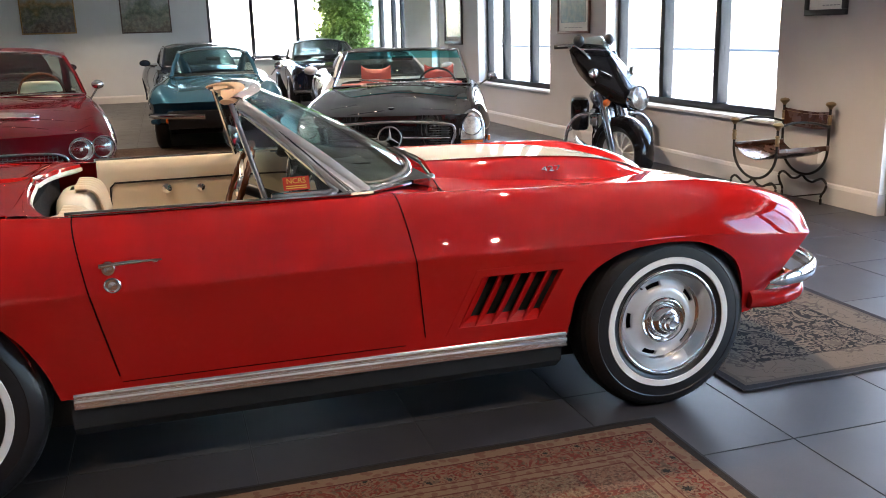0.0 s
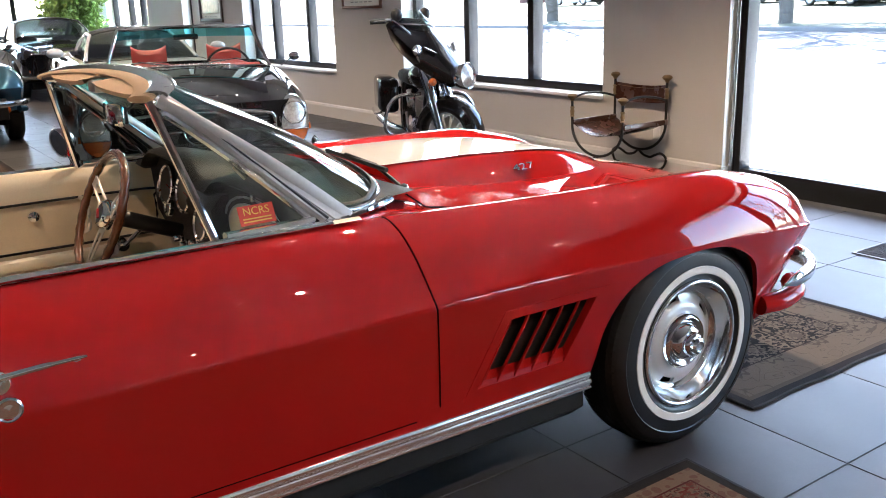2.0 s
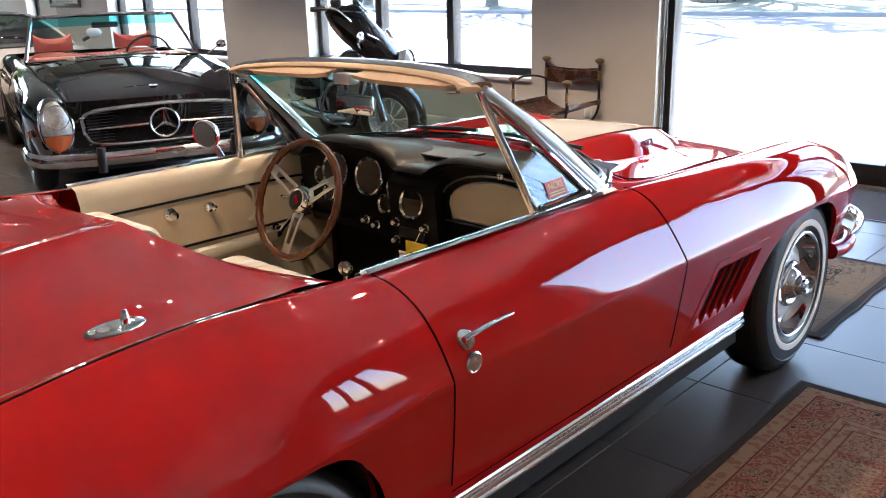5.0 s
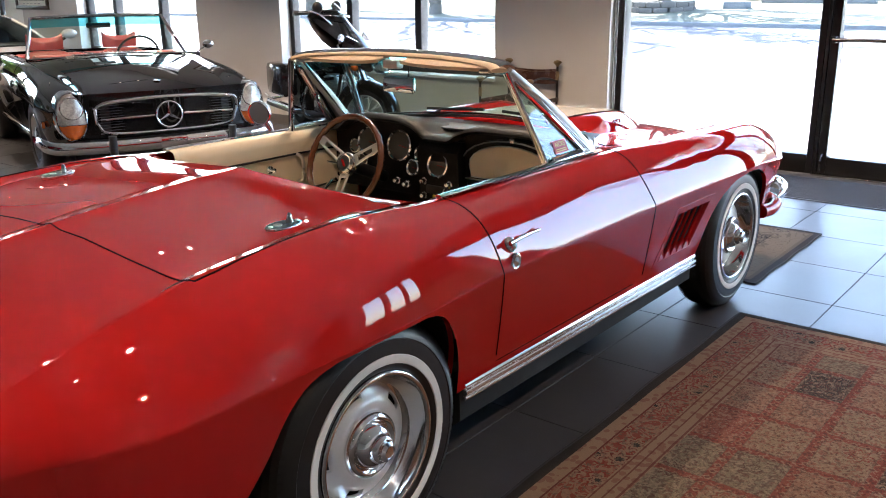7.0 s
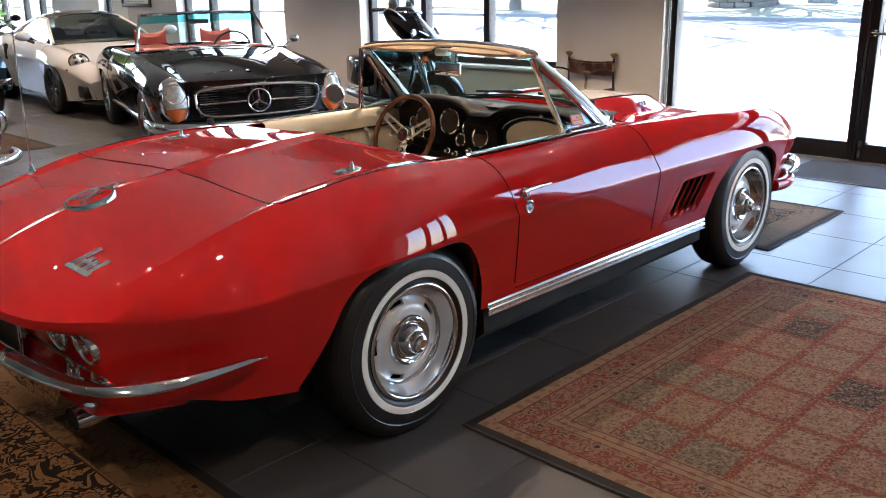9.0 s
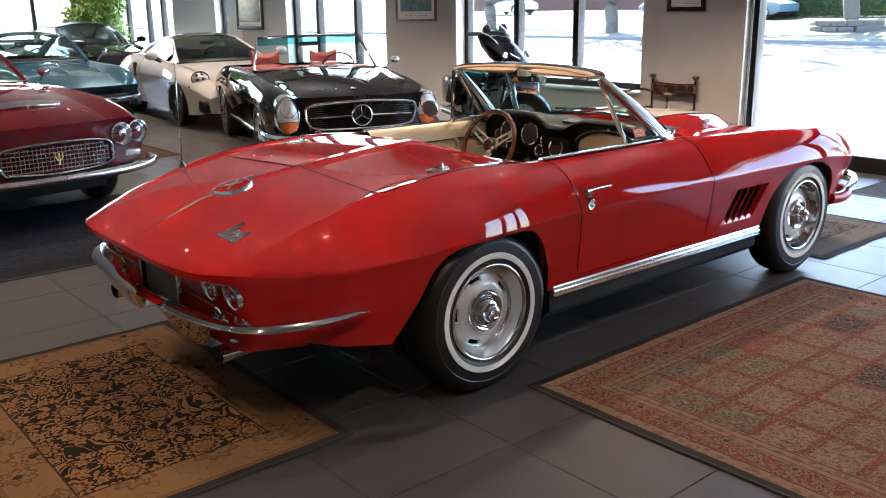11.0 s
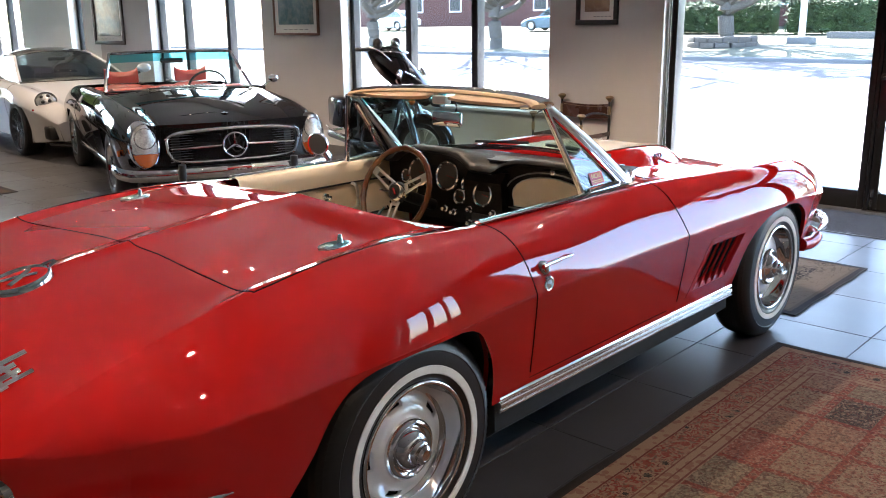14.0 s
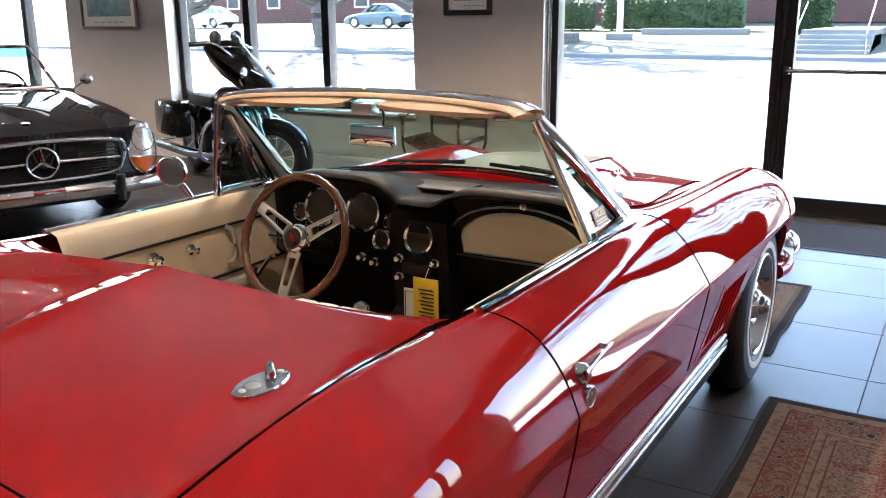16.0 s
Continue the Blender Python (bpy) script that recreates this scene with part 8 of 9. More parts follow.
    for s in (-1, 1):
        part("instrument_pod", Geo().ball((-0.38, 0.19 * s, 1.0), (0.05, 0.05, 0.055), 14, 10), TRIM_BLACK, fa)
        part("fairing_mirror", Geo().ball((-0.12, 0.255 * s, 0.72), (0.025, 0.06, 0.045), 14, 10), CHROME, fa)
        part("vent_trim", Geo().tube([(-0.09, 0.20 * s, 0.74), (-0.02, 0.13 * s, 0.69)], 0.008, 6, wide=0.02), CHROME, fa)
    m3 = Matrix.Translation((0.19, 0, 0.500)) @ Matrix.Rotation(radians(86), 4, "Y")
    hl = part("headlamp", Geo().lathe([(0.098, 0.0), (0.106, 0.018), (0.112, 0.008), (0.10, -0.07), (0.05, -0.12), (0.0005, -0.13)], 32, m3), CHROME, h, "large round chrome headlamp")
    part("lens", Geo().lathe([(0.0005, 0.036), (0.05, 0.03), (0.098, 0.004)], 28, m3), LENS_CLEAR, hl)
    # tank, seat, frame, engine
    part("fuel_tank", Geo().ball((0.20, 0, 0.76), (0.30, 0.16, 0.13), 22, 14), BLACK, t, "black fuel tank")
    part("saddle", Geo().box((-0.62, -0.15, 0.66), (-0.02, 0.15, 0.78), 0.05), VINYL, t)
    rows = []
    for k in range(13):
        a = radians(10 + 150 * k / 12)
        rows.append([Vector((-0.80 + (0.34 + d) * math.cos(a), y, 0.315 + (0.34 + d) * math.sin(a))) for y, d in ((-0.10, -0.06), (-0.09, 0.0), (0, 0.03), (0.09, 0.0), (0.10, -0.06))])
    part("rear_fender", Geo().grid(rows), BLACK, t)
    for s in (-1, 1):
        part("saddlebag", Geo().box((-1.06, min(0.15 * s, 0.34 * s), 0.36), (-0.50, max(0.15 * s, 0.34 * s), 0.70), 0.05), BLACK, t, "black hard saddlebag")
        part("bag_rail", Geo().tube(smooth_path([(-1.03, 0.36 * s, 0.36), (-0.75, 0.37 * s, 0.34), (-0.48, 0.34 * s, 0.38)], 4), 0.013, 8), CHROME, t)
        part("exhaust", Geo().tube([(0.10, 0.20 * s, 0.26), (-0.45, 0.25 * s, 0.24), (-1.20, 0.26 * s, 0.25)], [0.035, 0.045, 0.05], 12), CHROME, t, "chrome exhaust pipe")
        part("engine_guard", Geo().tube(smooth_path([(0.36, 0.08 * s, 0.62), (0.37, 0.30 * s, 0.60), (0.37, 0.40 * s, 0.45), (0.35, 0.38 * s, 0.28), (0.30, 0.12 * s, 0.20)], 5), 0.017, 10), CHROME, t, "chrome engine guard bar")
        part("footboard", Geo().box((0.10, 0.27 * s - 0.06, 0.26), (0.45, 0.27 * s + 0.06, 0.285), 0.01), TRIM_BLACK, t)
        part("air_cleaner", Geo().lathe([(0.085, 0.0), (0.085, 0.05), (0.07, 0.07), (0.0005, 0.075)], 24, Matrix.Translation((0.08, 0.10 * s, 0.56)) @ Matrix.Rotation(radians(-90 * s), 4, "X")), CHROME, t)
    for a in (-22, 22):
        mm = Matrix.Translation((0.08, 0, 0.36)) @ Matrix.Rotation(radians(a), 4, "Y")
        cyl = part("cylinder", Geo().lathe([(0.062, 0.03), (0.062, 0.25), (0.045, 0.265), (0.001, 0.268)], 18, mm), SATIN, t, "finned engine cylinder")
        for k in range(8):
            part("fin", Geo().lathe([(0.060, 0.048 + k * 0.026), (0.085, 0.05 + k * 0.026), (0.085, 0.062 + k * 0.026), (0.060, 0.064 + k * 0.026)], 18, mm), SATIN, cyl)
    part("crankcase", Geo().box((-0.15, -0.13, 0.20), (0.28, 0.13, 0.40), 0.05), CHROME, t)
    part("primary_cover", Geo().box((-0.32, 0.12, 0.24), (0.22, 0.19, 0.42), 0.05), CHROME, t)
    fr = Geo()
    for s in (-1, 1):
        fr.tube(smooth_path([(0.52, 0.03 * s, 0.80), (0.40, 0.09 * s, 0.35), (0.25, 0.11 * s, 0.18), (-0.35, 0.11 * s, 0.18), (-0.60, 0.10 * s, 0.32), (-0.45, 0.10 * s, 0.66)], 4), 0.016, 8)
    part("frame", fr, BLACK, t)
    part("kickstand", Geo().tube([(0.0, 0.14, 0.20), (0.06, 0.30, 0.012)], 0.012, 8), CHROME, t)
    return t


motorcycle(pose(3.70, 4.37, 0, 0, 0, -114))


# ---- iron and leather savonarola chair ----
def iron_chair(m):
    t = thing("armchair", "wrought iron curule chair with worn brown leather seat", "chair", m)
    W, D = 0.270, 0.235           # half width between posts, half depth
    for x, top in ((-D, 0.655), (D, 0.79)):
        for s in (-1, 1):
            p = part("post", Geo().tube([(x, W * s, 0.44), (x, W * s, top - 0.03)], 0.011, 10), IRON, t)
            part("collar", Geo().lathe([(0.012, 0.0), (0.02, 0.006), (0.014, 0.014), (0.018, 0.04), (0.014, 0.066), (0.021, 0.074), (0.012, 0.082)], 16, Matrix.Translation((x, W * s, top - 0.16))), BRASS, p, "brass collar")
            part("finial", Geo().lathe([(0.012, -0.035), (0.02, -0.02), (0.036, -0.006), (0.04, 0.004), (0.032, 0.016), (0.012, 0.022), (0.0005, 0.023)], 20, Matrix.Translation((x, W * s, top))), BRASS, p, "mushroom brass finial")
        # U shaped bow between the two posts
        path = [Vector((x, W * math.cos(a), 0.44 - 0.225 * math.sin(a))) for a in [math.pi * k / 20 for k in range(21)]]
        part("bow", Geo().tube(path, 0.011, 10), IRON, t)
        # scrolled foot
        for s in (-1, 1):
            path = smooth_path([(x, 0.0, 0.215), (x, 0.05 * s, 0.178), (x, 0.12 * s, 0.165), (x, 0.17 * s, 0.185), (x, 0.235 * s, 0.205), (x, 0.285 * s, 0.17), (x, 0.27 * s, 0.115), (x, 0.235 * s, 0.07), (x, 0.235 * s, 0.0)], 5)
            part("scroll_foot", Geo().tube(path, 0.010, 8), IRON, t)
    for s in (-1, 1):
        arm = smooth_path([(-D, W * s, 0.635), (-D * 0.4, W * s, 0.668), (D * 0.4, W * s, 0.655), (D, W * s, 0.62)], 5)
        part("arm_rail", Geo().tube(arm, 0.009, 8), IRON, t)
        part("floor_rail", Geo().tube([(-D, 0.25 * s, 0.09), (D, 0.25 * s, 0.09)], 0.006, 6), IRON, t)
        part("side_strap", Geo().box((-D, W * s - 0.022, 0.435), (D, W * s - 0.012, 0.475), 0.003), HIDE, t)
    rows = []
    for k in range(15):
        u = -1 + 2 * k / 14
        rows.append([Vector((D * v, (W - 0.008) * u, 0.455 - 0.085 * (1 - u * u) - 0.008 * (1 - v * v))) for v in [q / 5 for q in range(-5, 6)]])
    top = Geo().grid(rows)
    low = Geo().grid([[p - Vector((0, 0, 0.006)) for p in r] for r in rows])
    seat = part("seat", top.add(low.v, low.f), HIDE, t, "sagging brown leather sling seat", smooth=80)
    rows = []
    for k in range(13):
        u = -1 + 2 * k / 12
        rows.append([Vector((D + 0.03 * (1 - u * u) - 0.006, (W - 0.01) * u, z - 0.018 * (1 - u * u))) for z in (0.60, 0.645, 0.69, 0.735)])
    back = Geo().grid(rows)
    b2 = Geo().grid([[p + Vector((0.006, 0, 0)) for p in r] for r in rows])
    bk = part("backrest", back.add(b2.v, b2.f), HIDE, t, "brown leather back band", smooth=80)
    part("back_stitch", Geo().tube([(D - 0.006 + 0.03 * (1 - u * u) - 0.002, (W - 0.03) * u, 0.715 - 0.018 * (1 - u * u)) for u in [q / 6 for q in range(-6, 7)]], 0.002, 4), BRASS, bk)
    return t


iron_chair(pose(4.19, 2.37, 0, 0, 0, 0))


# ---- pictures ----
INK = varied("faded_ink", (0.35, 0.34, 0.32), 0.7)


def painting(name, label, m, w, h, frame_mat, fw, mat_w, colours, seed):
    """A framed picture: outer frame, card mount and a plain painted scene."""
    t = thing(name, label, "picture", m)
    g = Geo()
    for lo, hi in (((-w / 2, -h / 2), (w / 2, -h / 2 + fw)), ((-w / 2, h / 2 - fw), (w / 2, h / 2)), ((-w / 2, -h / 2 + fw), (-w / 2 + fw, h / 2 - fw)), ((w / 2 - fw, -h / 2 + fw), (w / 2, h / 2 - fw))):
        g.box((lo[0], -0.03, lo[1]), (hi[0], 0.0, hi[1]), 0.005)
    part("frame", g, frame_mat, t)
    if mat_w:
        part("mount", Geo().box((-w / 2 + fw, -0.014, -h / 2 + fw), (w / 2 - fw, -0.004, h / 2 - fw)), PAPER, t, smooth=0)
    s = Nodes(name + "_print")
    co = s.coords()
    sep = s.node("ShaderNodeSeparateXYZ", {0: co})
    n1 = s.noise(s.node("ShaderNodeVectorMath", {0: co, 1: (seed, seed * 0.7, 0)}, operation="ADD").outputs[0], 2.8, 4.0, 0.55)
    n2 = s.noise(s.node("ShaderNodeVectorMath", {0: co, 1: (0, seed, seed * 2.0)}, operation="ADD").outputs[0], 14.0, 4.0)
    hgt = s.math("ADD", s.math("MULTIPLY_ADD", sep.outputs[2], 1 / h, 0.5), s.math("MULTIPLY", s.math("SUBTRACT", n1, 0.5), 1.3))
    col = s.ramp(hgt, [(0.1 + 0.8 * i / (len(colours) - 1), c) for i, c in enumerate(colours)])
    s.set(Base_Color=s.mix(s.math("MULTIPLY", n2, 0.36), col, s.ramp(n2, [(0.42, (0.015, 0.02, 0.014)), (0.60, (0.5, 0.44, 0.34))])), Roughness=0.35, Coat_Weight=0.3)
    iw, ih = w / 2 - fw - mat_w, h / 2 - fw - mat_w
    part("print", Geo().box((-iw, -0.017, -ih + mat_w * 0.5), (iw, -0.006, ih)), s.m, t, smooth=0)
    if mat_w:
        for k in range(5):
            b = Geo().box((-iw + 0.1 + k * iw * 0.3, -0.016, -h / 2 + fw + mat_w * 0.55), (-iw + 0.1 + k * iw * 0.3 + iw * 0.2, -0.0135, -h / 2 + fw + mat_w * 0.7))
            part("caption_bar", b, INK, t, smooth=0)
    return t


FRAME_DARK = varied("dark_walnut_frame", (0.045, 0.025, 0.016), 0.4, 0.0, 0.3, 20.0, 120.0)
FRAME_BROWN = varied("brown_wood_frame", (0.15, 0.07, 0.04), 0.4, 0.0, 0.3, 20.0, 120.0)
FRAME_BLACK = varied("black_frame", (0.012, 0.011, 0.010), 0.35, 0.0, 0.2, 20.0, 120.0)
FRAME_GOLD = varied("gilt_frame", (0.30, 0.19, 0.07), 0.4, 0.6, 0.3, 20.0, 120.0)
EASTFACE = -90
painting("framed_print", "framed blue print with white mount and brown frame", pose(WX, 6.80, 1.72, 0, 0, EASTFACE), 0.90, 0.74, FRAME_BROWN, 0.03, 0.07, [(0.10, 0.16, 0.15), (0.10, 0.22, 0.25), (0.28, 0.40, 0.42), (0.45, 0.52, 0.50)], 3.1)
painting("small_framed_print", "small print with gilt mount in a black frame", pose(WX, 2.31, 1.70, 0, 0, EASTFACE), 0.46, 0.48, FRAME_BLACK, 0.045, 0.05, [(0.22, 0.12, 0.06), (0.35, 0.22, 0.12), (0.45, 0.32, 0.2)], 7.7)
painting("dark_framed_print", "framed street scene print in a dark frame", pose(WX, 11.65, 1.62, 0, 0, EASTFACE), 0.98, 0.86, FRAME_DARK, 0.06, 0.05, [(0.12, 0.11, 0.09), (0.16, 0.20, 0.2), (0.32, 0.26, 0.18), (0.4, 0.4, 0.36)], 11.3)
painting("canvas_painting", "landscape oil painting in a thin gilt frame", pose(-2.80, NORTH, 2.05, 0, 0, 0), 1.14, 0.90, FRAME_GOLD, 0.03, 0.0, [(0.10, 0.07, 0.05), (0.13, 0.13, 0.12), (0.08, 0.10, 0.05), (0.30, 0.20, 0.08), (0.3, 0.33, 0.3)], 1.9)
painting("canvas_painting", "green landscape oil painting in a thin dark frame", pose(-0.72, NORTH, 2.02, 0, 0, 0), 1.10, 0.90, FRAME_DARK, 0.03, 0.0, [(0.12, 0.10, 0.07), (0.18, 0.19, 0.15), (0.05, 0.08, 0.045), (0.15, 0.20, 0.16), (0.33, 0.37, 0.36)], 5.4)

# wall socket below the chair
sk = thing("wall_socket", "white wall socket plate above the baseboard", "socket", pose(WX, 2.25, 0.36))
part("plate", Geo().box((-0.008, -0.036, -0.058), (0, 0.036, 0.058), 0.003), WHITEPAINT, sk)


# ---- potted ficus ----
def leaf_cloud(g, centre, radii, count, size, rng, lobes=7):
    c = Vector(centre)
    blobs = [(c + Vector((rng.uniform(-0.6, 0.6) * radii[0], rng.uniform(-0.6, 0.6) * radii[1], rng.uniform(-0.75, 0.75) * radii[2])), rng.uniform(0.35, 0.6)) for _ in range(lobes)]
    for _ in range(count):
        b, f = blobs[rng.randrange(len(blobs))]
        d = Vector((rng.gauss(0, 1), rng.gauss(0, 1), rng.gauss(0, 1))).normalized()
        p = b + Vector((d.x * radii[0], d.y * radii[1], d.z * radii[2])) * f * (rng.random() ** 0.35)
        a = Vector((rng.gauss(0, 1), rng.gauss(0, 1), rng.gauss(-0.5, 0.6))).normalized()
        s = a.orthogonal().normalized()
        s = (Matrix.Rotation(rng.uniform(0, math.tau), 3, a) @ s)
        L, w = size * rng.uniform(0.7, 1.3), size * rng.uniform(0.22, 0.34)
        n = a.cross(s) * (L * 0.12)
        g.add([p, p + a * L * 0.5 + s * w + n, p + a * L, p + a * L * 0.5 - s * w + n], [(0, 1, 2, 3)])


def ficus(m):
    rng = random.Random(4)
    t = thing("potted_ficus", "tall leafy green ficus in a brown pot", "plant", m)
    part("pot", Geo().lathe([(0.001, 0.01), (0.16, 0.0), (0.22, 0.38), (0.235, 0.40), (0.22, 0.42), (0.20, 0.38), (0.001, 0.36)], 32), POT, t)
    g = Geo()
    for k in range(3):
        a = k * 2.1
        g.tube(smooth_path([(0.05 * math.cos(a), 0.05 * math.sin(a), 0.36), (0.03 * math.cos(a + 1), 0.03 * math.sin(a + 1), 0.9), (0.05 * math.cos(a + 2), 0.05 * math.sin(a + 2), 1.5), (0.15 * math.cos(a + 2), 0.15 * math.sin(a + 2), 2.1)], 4), 0.02, 8)
    part("trunk", g, BARK, t)
    c = Geo()
    leaf_cloud(c, (0, 0, 1.68), (0.66, 0.66, 0.85), 6500, 0.12, rng, 18)
    tagged(part("crown", c, LEAF, t, smooth=0), kind="stuff")
    return t


ficus(pose(3.62, 17.2, 0))


# ---- rugs ----
def rug(name, label, x0, x1, y0, y1, mat, thick=0.009):
    cx, cy = (x0 + x1) / 2, (y0 + y1) / 2
    hx, hy = (x1 - x0) / 2, (y1 - y0) / 2
    n = 40

    def edge(u, v):
        wob = 0.004 * math.sin(u * 9 + cx * 3) + 0.004 * math.sin(v * 7 + cy * 5)
        return Vector((hx * u + wob * (abs(u) > 0.99), hy * v + wob * (abs(v) > 0.99), 0))
    rows = []
    for i in range(n + 1):
        u = -1 + 2 * i / n
        rows.append([edge(u, -1 + 2 * j / n) + Vector((0, 0, thick + 0.0012 * math.sin(i * 0.9) * math.sin(j * 0.7))) for j in range(n + 1)])
    g = Geo().grid(rows)
    rim = [rows[i][0] for i in range(n + 1)] + [rows[n][j] for j in range(1, n + 1)] + [rows[i][n] for i in range(n - 1, -1, -1)] + [rows[0][j] for j in range(n - 1, 0, -1)]
    g.grid([[p for p in rim], [Vector((p.x * 1.002, p.y * 1.002, 0.0005)) for p in rim]], loop_v=True)
    t = thing(name, label, "rug", pose(cx, cy, 0))
    part("wool_top", g, mat(hx, hy), t, smooth=60)
    b = Geo().tube([Vector((p.x * 1.003, p.y * 1.003, thick * 0.55)) for p in rim], thick * 0.5, 6, closed=True, wide=0.009)
    part("binding", b, varied(name + "_binding", (0.012, 0.012, 0.013), 0.9, 0.0, 0.3, 20.0, 200.0, 0.3), t, "dark bound edge")
    return t


rug("garden_rug", "faded red and beige garden-panel rug with dark binding", -1.10, 1.14, -4.15, -0.905,
    lambda hx, hy: garden_rug_material("garden_rug_wool", hx, hy, (0.156, 0.104, 0.066), (0.110, 0.013, 0.011), (0.010, 0.011, 0.013), (0.105, 0.088, 0.058)))
rug("floral_rug", "navy and tan floral rug with dark binding", -3.06, -1.91, -0.755, 0.905,
    lambda hx, hy: floral_rug("tan_floral_wool", hx, hy, (0.007, 0.006, 0.008), (0.215, 0.115, 0.048), (0.085, 0.036, 0.018), (0.20, 0.115, 0.055)))
rug("floral_rug", "faded charcoal and grey-beige floral rug with dark binding", 1.61, 2.76, -0.795, 0.92,
    lambda hx, hy: floral_rug("grey_floral_wool", hx, hy, (0.012, 0.012, 0.014), (0.115, 0.095, 0.072), (0.05, 0.038, 0.032), (0.125, 0.104, 0.078)))
rug("red_rug", "worn brown rug before the blue coupe", -1.60, 0.47, 6.03, 8.95,
    lambda hx, hy: floral_rug("red_rug_wool", hx, hy, (0.030, 0.016, 0.013), (0.060, 0.044, 0.034), (0.016, 0.012, 0.013), (0.058, 0.042, 0.033)))
rug("blue_rug", "dark blue rug under the maroon tourer", -2.9, -0.75, 2.25, 4.3,
    lambda hx, hy: floral_rug("blue_rug_wool", hx, hy, (0.006, 0.009, 0.017), (0.016, 0.021, 0.032), (0.009, 0.011, 0.017), (0.008, 0.010, 0.018)))
mat = thing("door_mat", "charcoal ribbed entrance mat inside the doors", "mat", pose(4.0, -1.15, 0))
part("backing", Geo().box((-0.38, -1.2, 0.0), (0.38, 1.2, 0.007), 0.003), RUBBER, mat)
g = Geo()
for k in range(60):
    x = -0.36 + 0.72 * k / 59
    g.box((x - 0.003, -1.18, 0.006), (x + 0.003, 1.18, 0.011))
tagged(part("ribs", g, varied("mat_pile", (0.035, 0.036, 0.04), 0.95, 0.0, 0.4, 9.0, 150.0, 0.5), mat, smooth=0), kind="stuff")

# ---- ceiling spots ----
for sx in (-6.4, -4.1, -1.8, 1.6, 3.4):
    for sy in (-6.5, -3.6, -0.6, 2.2, 4.8, 7.6, 10.4, 13.2, 16.0):
        if (sx, sy) == (1.6, -0.6):
            ceiling_spot(1.6, 0.85, SPOT_WATTS * 2.6)
        elif (sx, sy) == (-1.8, -0.6):
            ceiling_spot(sx, sy, SPOT_WATTS * 0.6)
        elif (sx, sy) == (-1.8, 2.2):
            ceiling_spot(sx, sy, SPOT_WATTS * 0.6)
        else:
            ceiling_spot(sx, sy, SPOT_WATTS * (0.0 if sx < -5 or sx > 3 else 0.8 if sx < -3 else (1.7 if sx > 0 else 1.0) if sy < -3 else 2.0 if sy > 4 else 1.1))

# ---- outdoors: car park, road, kerb, rising lawn ----
single("ground", Geo().box((WX + 0.32, -300, -0.6), (16.5, 300, -0.12)), LOT, "pale sunlit concrete car park", "ground", kind="structure", smooth=0)
single("road", Geo().box((16.5, -300, -0.6), (31.0, 300, -0.13)), ASPHALT, "grey asphalt road with tree shadows", "road", kind="structure", smooth=0)
single("kerb", Geo().prism([(31.0, -300, -0.6), (31.0, -300, 0.0), (31.03, -300, 0.03), (31.2, -300, 0.03), (31.2, -300, -0.6)], (0, 600, 0)), CONCRETE, "concrete kerb along the lawn", "kerb", kind="structure", smooth=0)
rows = []
for i in range(14):
    x = 31.2 + (i / 13) ** 1.6 * 200
    rows.append([Vector((x, -300 + 600 * j / 40, 0.02 + min(1.0, (x - 31.2) / 16) * 1.0 + 0.05 * math.sin(x * 0.7 + j))) for j in range(41)])
single("lawn", Geo().grid(rows), GRASS, "patchy sunlit lawn rising from the kerb", "lawn", kind="structure")


def ground_z(x):
    return 0.02 + min(1.0, max(0.0, (x - 31.2) / 16)) * 1.0


def street_tree(m, seed, trunk=0.34, height=18.0):
    """A bare spreading tree: trunk, limbs that fork twice, and sparse spring leaves."""
    rng = random.Random(seed)
    t = thing("tree", "pale-barked spreading street tree with nearly bare branches", "tree", m)
    part("trunk", Geo().tube(smooth_path([(0, 0, -0.2), (0.03, 0.02, 0.6), (-0.05, 0.08, 1.6), (0.05, 0.0, 2.6)], 4), [trunk * 1.5] + [trunk] * 8 + [trunk * 0.8] * 4, 12), BARK, t)
    twigs, c = Geo(), Geo()
    for k in range(8):
        a = k * 2.4 + rng.uniform(-0.3, 0.3)
        L = rng.uniform(3.0, 6.0)
        z0 = rng.uniform(1.4, 2.5)
        p = [(0, 0, z0), (L * 0.35 * math.cos(a), L * 0.35 * math.sin(a), z0 + 1.2), (L * 0.75 * math.cos(a), L * 0.75 * math.sin(a), z0 + height * 0.36), (L * math.cos(a), L * math.sin(a), z0 + height * rng.uniform(0.55, 0.75))]
        path = smooth_path(p, 5)
        n = len(path) - 1
        part("limb", Geo().tube(path, [trunk * 0.5 * (1 - i / n) + 0.025 for i in range(n + 1)], 8), BARK, t)
        for q in range(4, n, 2):
            for _ in range(2):
                aa = a + rng.uniform(-1.5, 1.5)
                e = path[q] + Vector((math.cos(aa), math.sin(aa), rng.uniform(0.3, 0.9))) * rng.uniform(1.6, 3.4)
                twigs.tube([path[q], path[q].lerp(e, 0.5) + Vector((0, 0, 0.15)), e], [0.11, 0.08, 0.03], 5)
                for _ in range(3):
                    ab = aa + rng.uniform(-1.2, 1.2)
                    f = path[q].lerp(e, rng.uniform(0.4, 1.0))
                    h = f + Vector((math.cos(ab), math.sin(ab), rng.uniform(0.1, 0.8))) * rng.uniform(0.9, 1.8)
                    twigs.tube([f, h], [0.05, 0.02], 4)
                    leaf_cloud(c, h, (0.35, 0.35, 0.3), 5, 0.12, rng, 3)
    tagged(part("twigs", twigs, BARK, t), kind="stuff")
    tagged(part("crown", c, LEAF, t, smooth=0), kind="stuff")
    return t


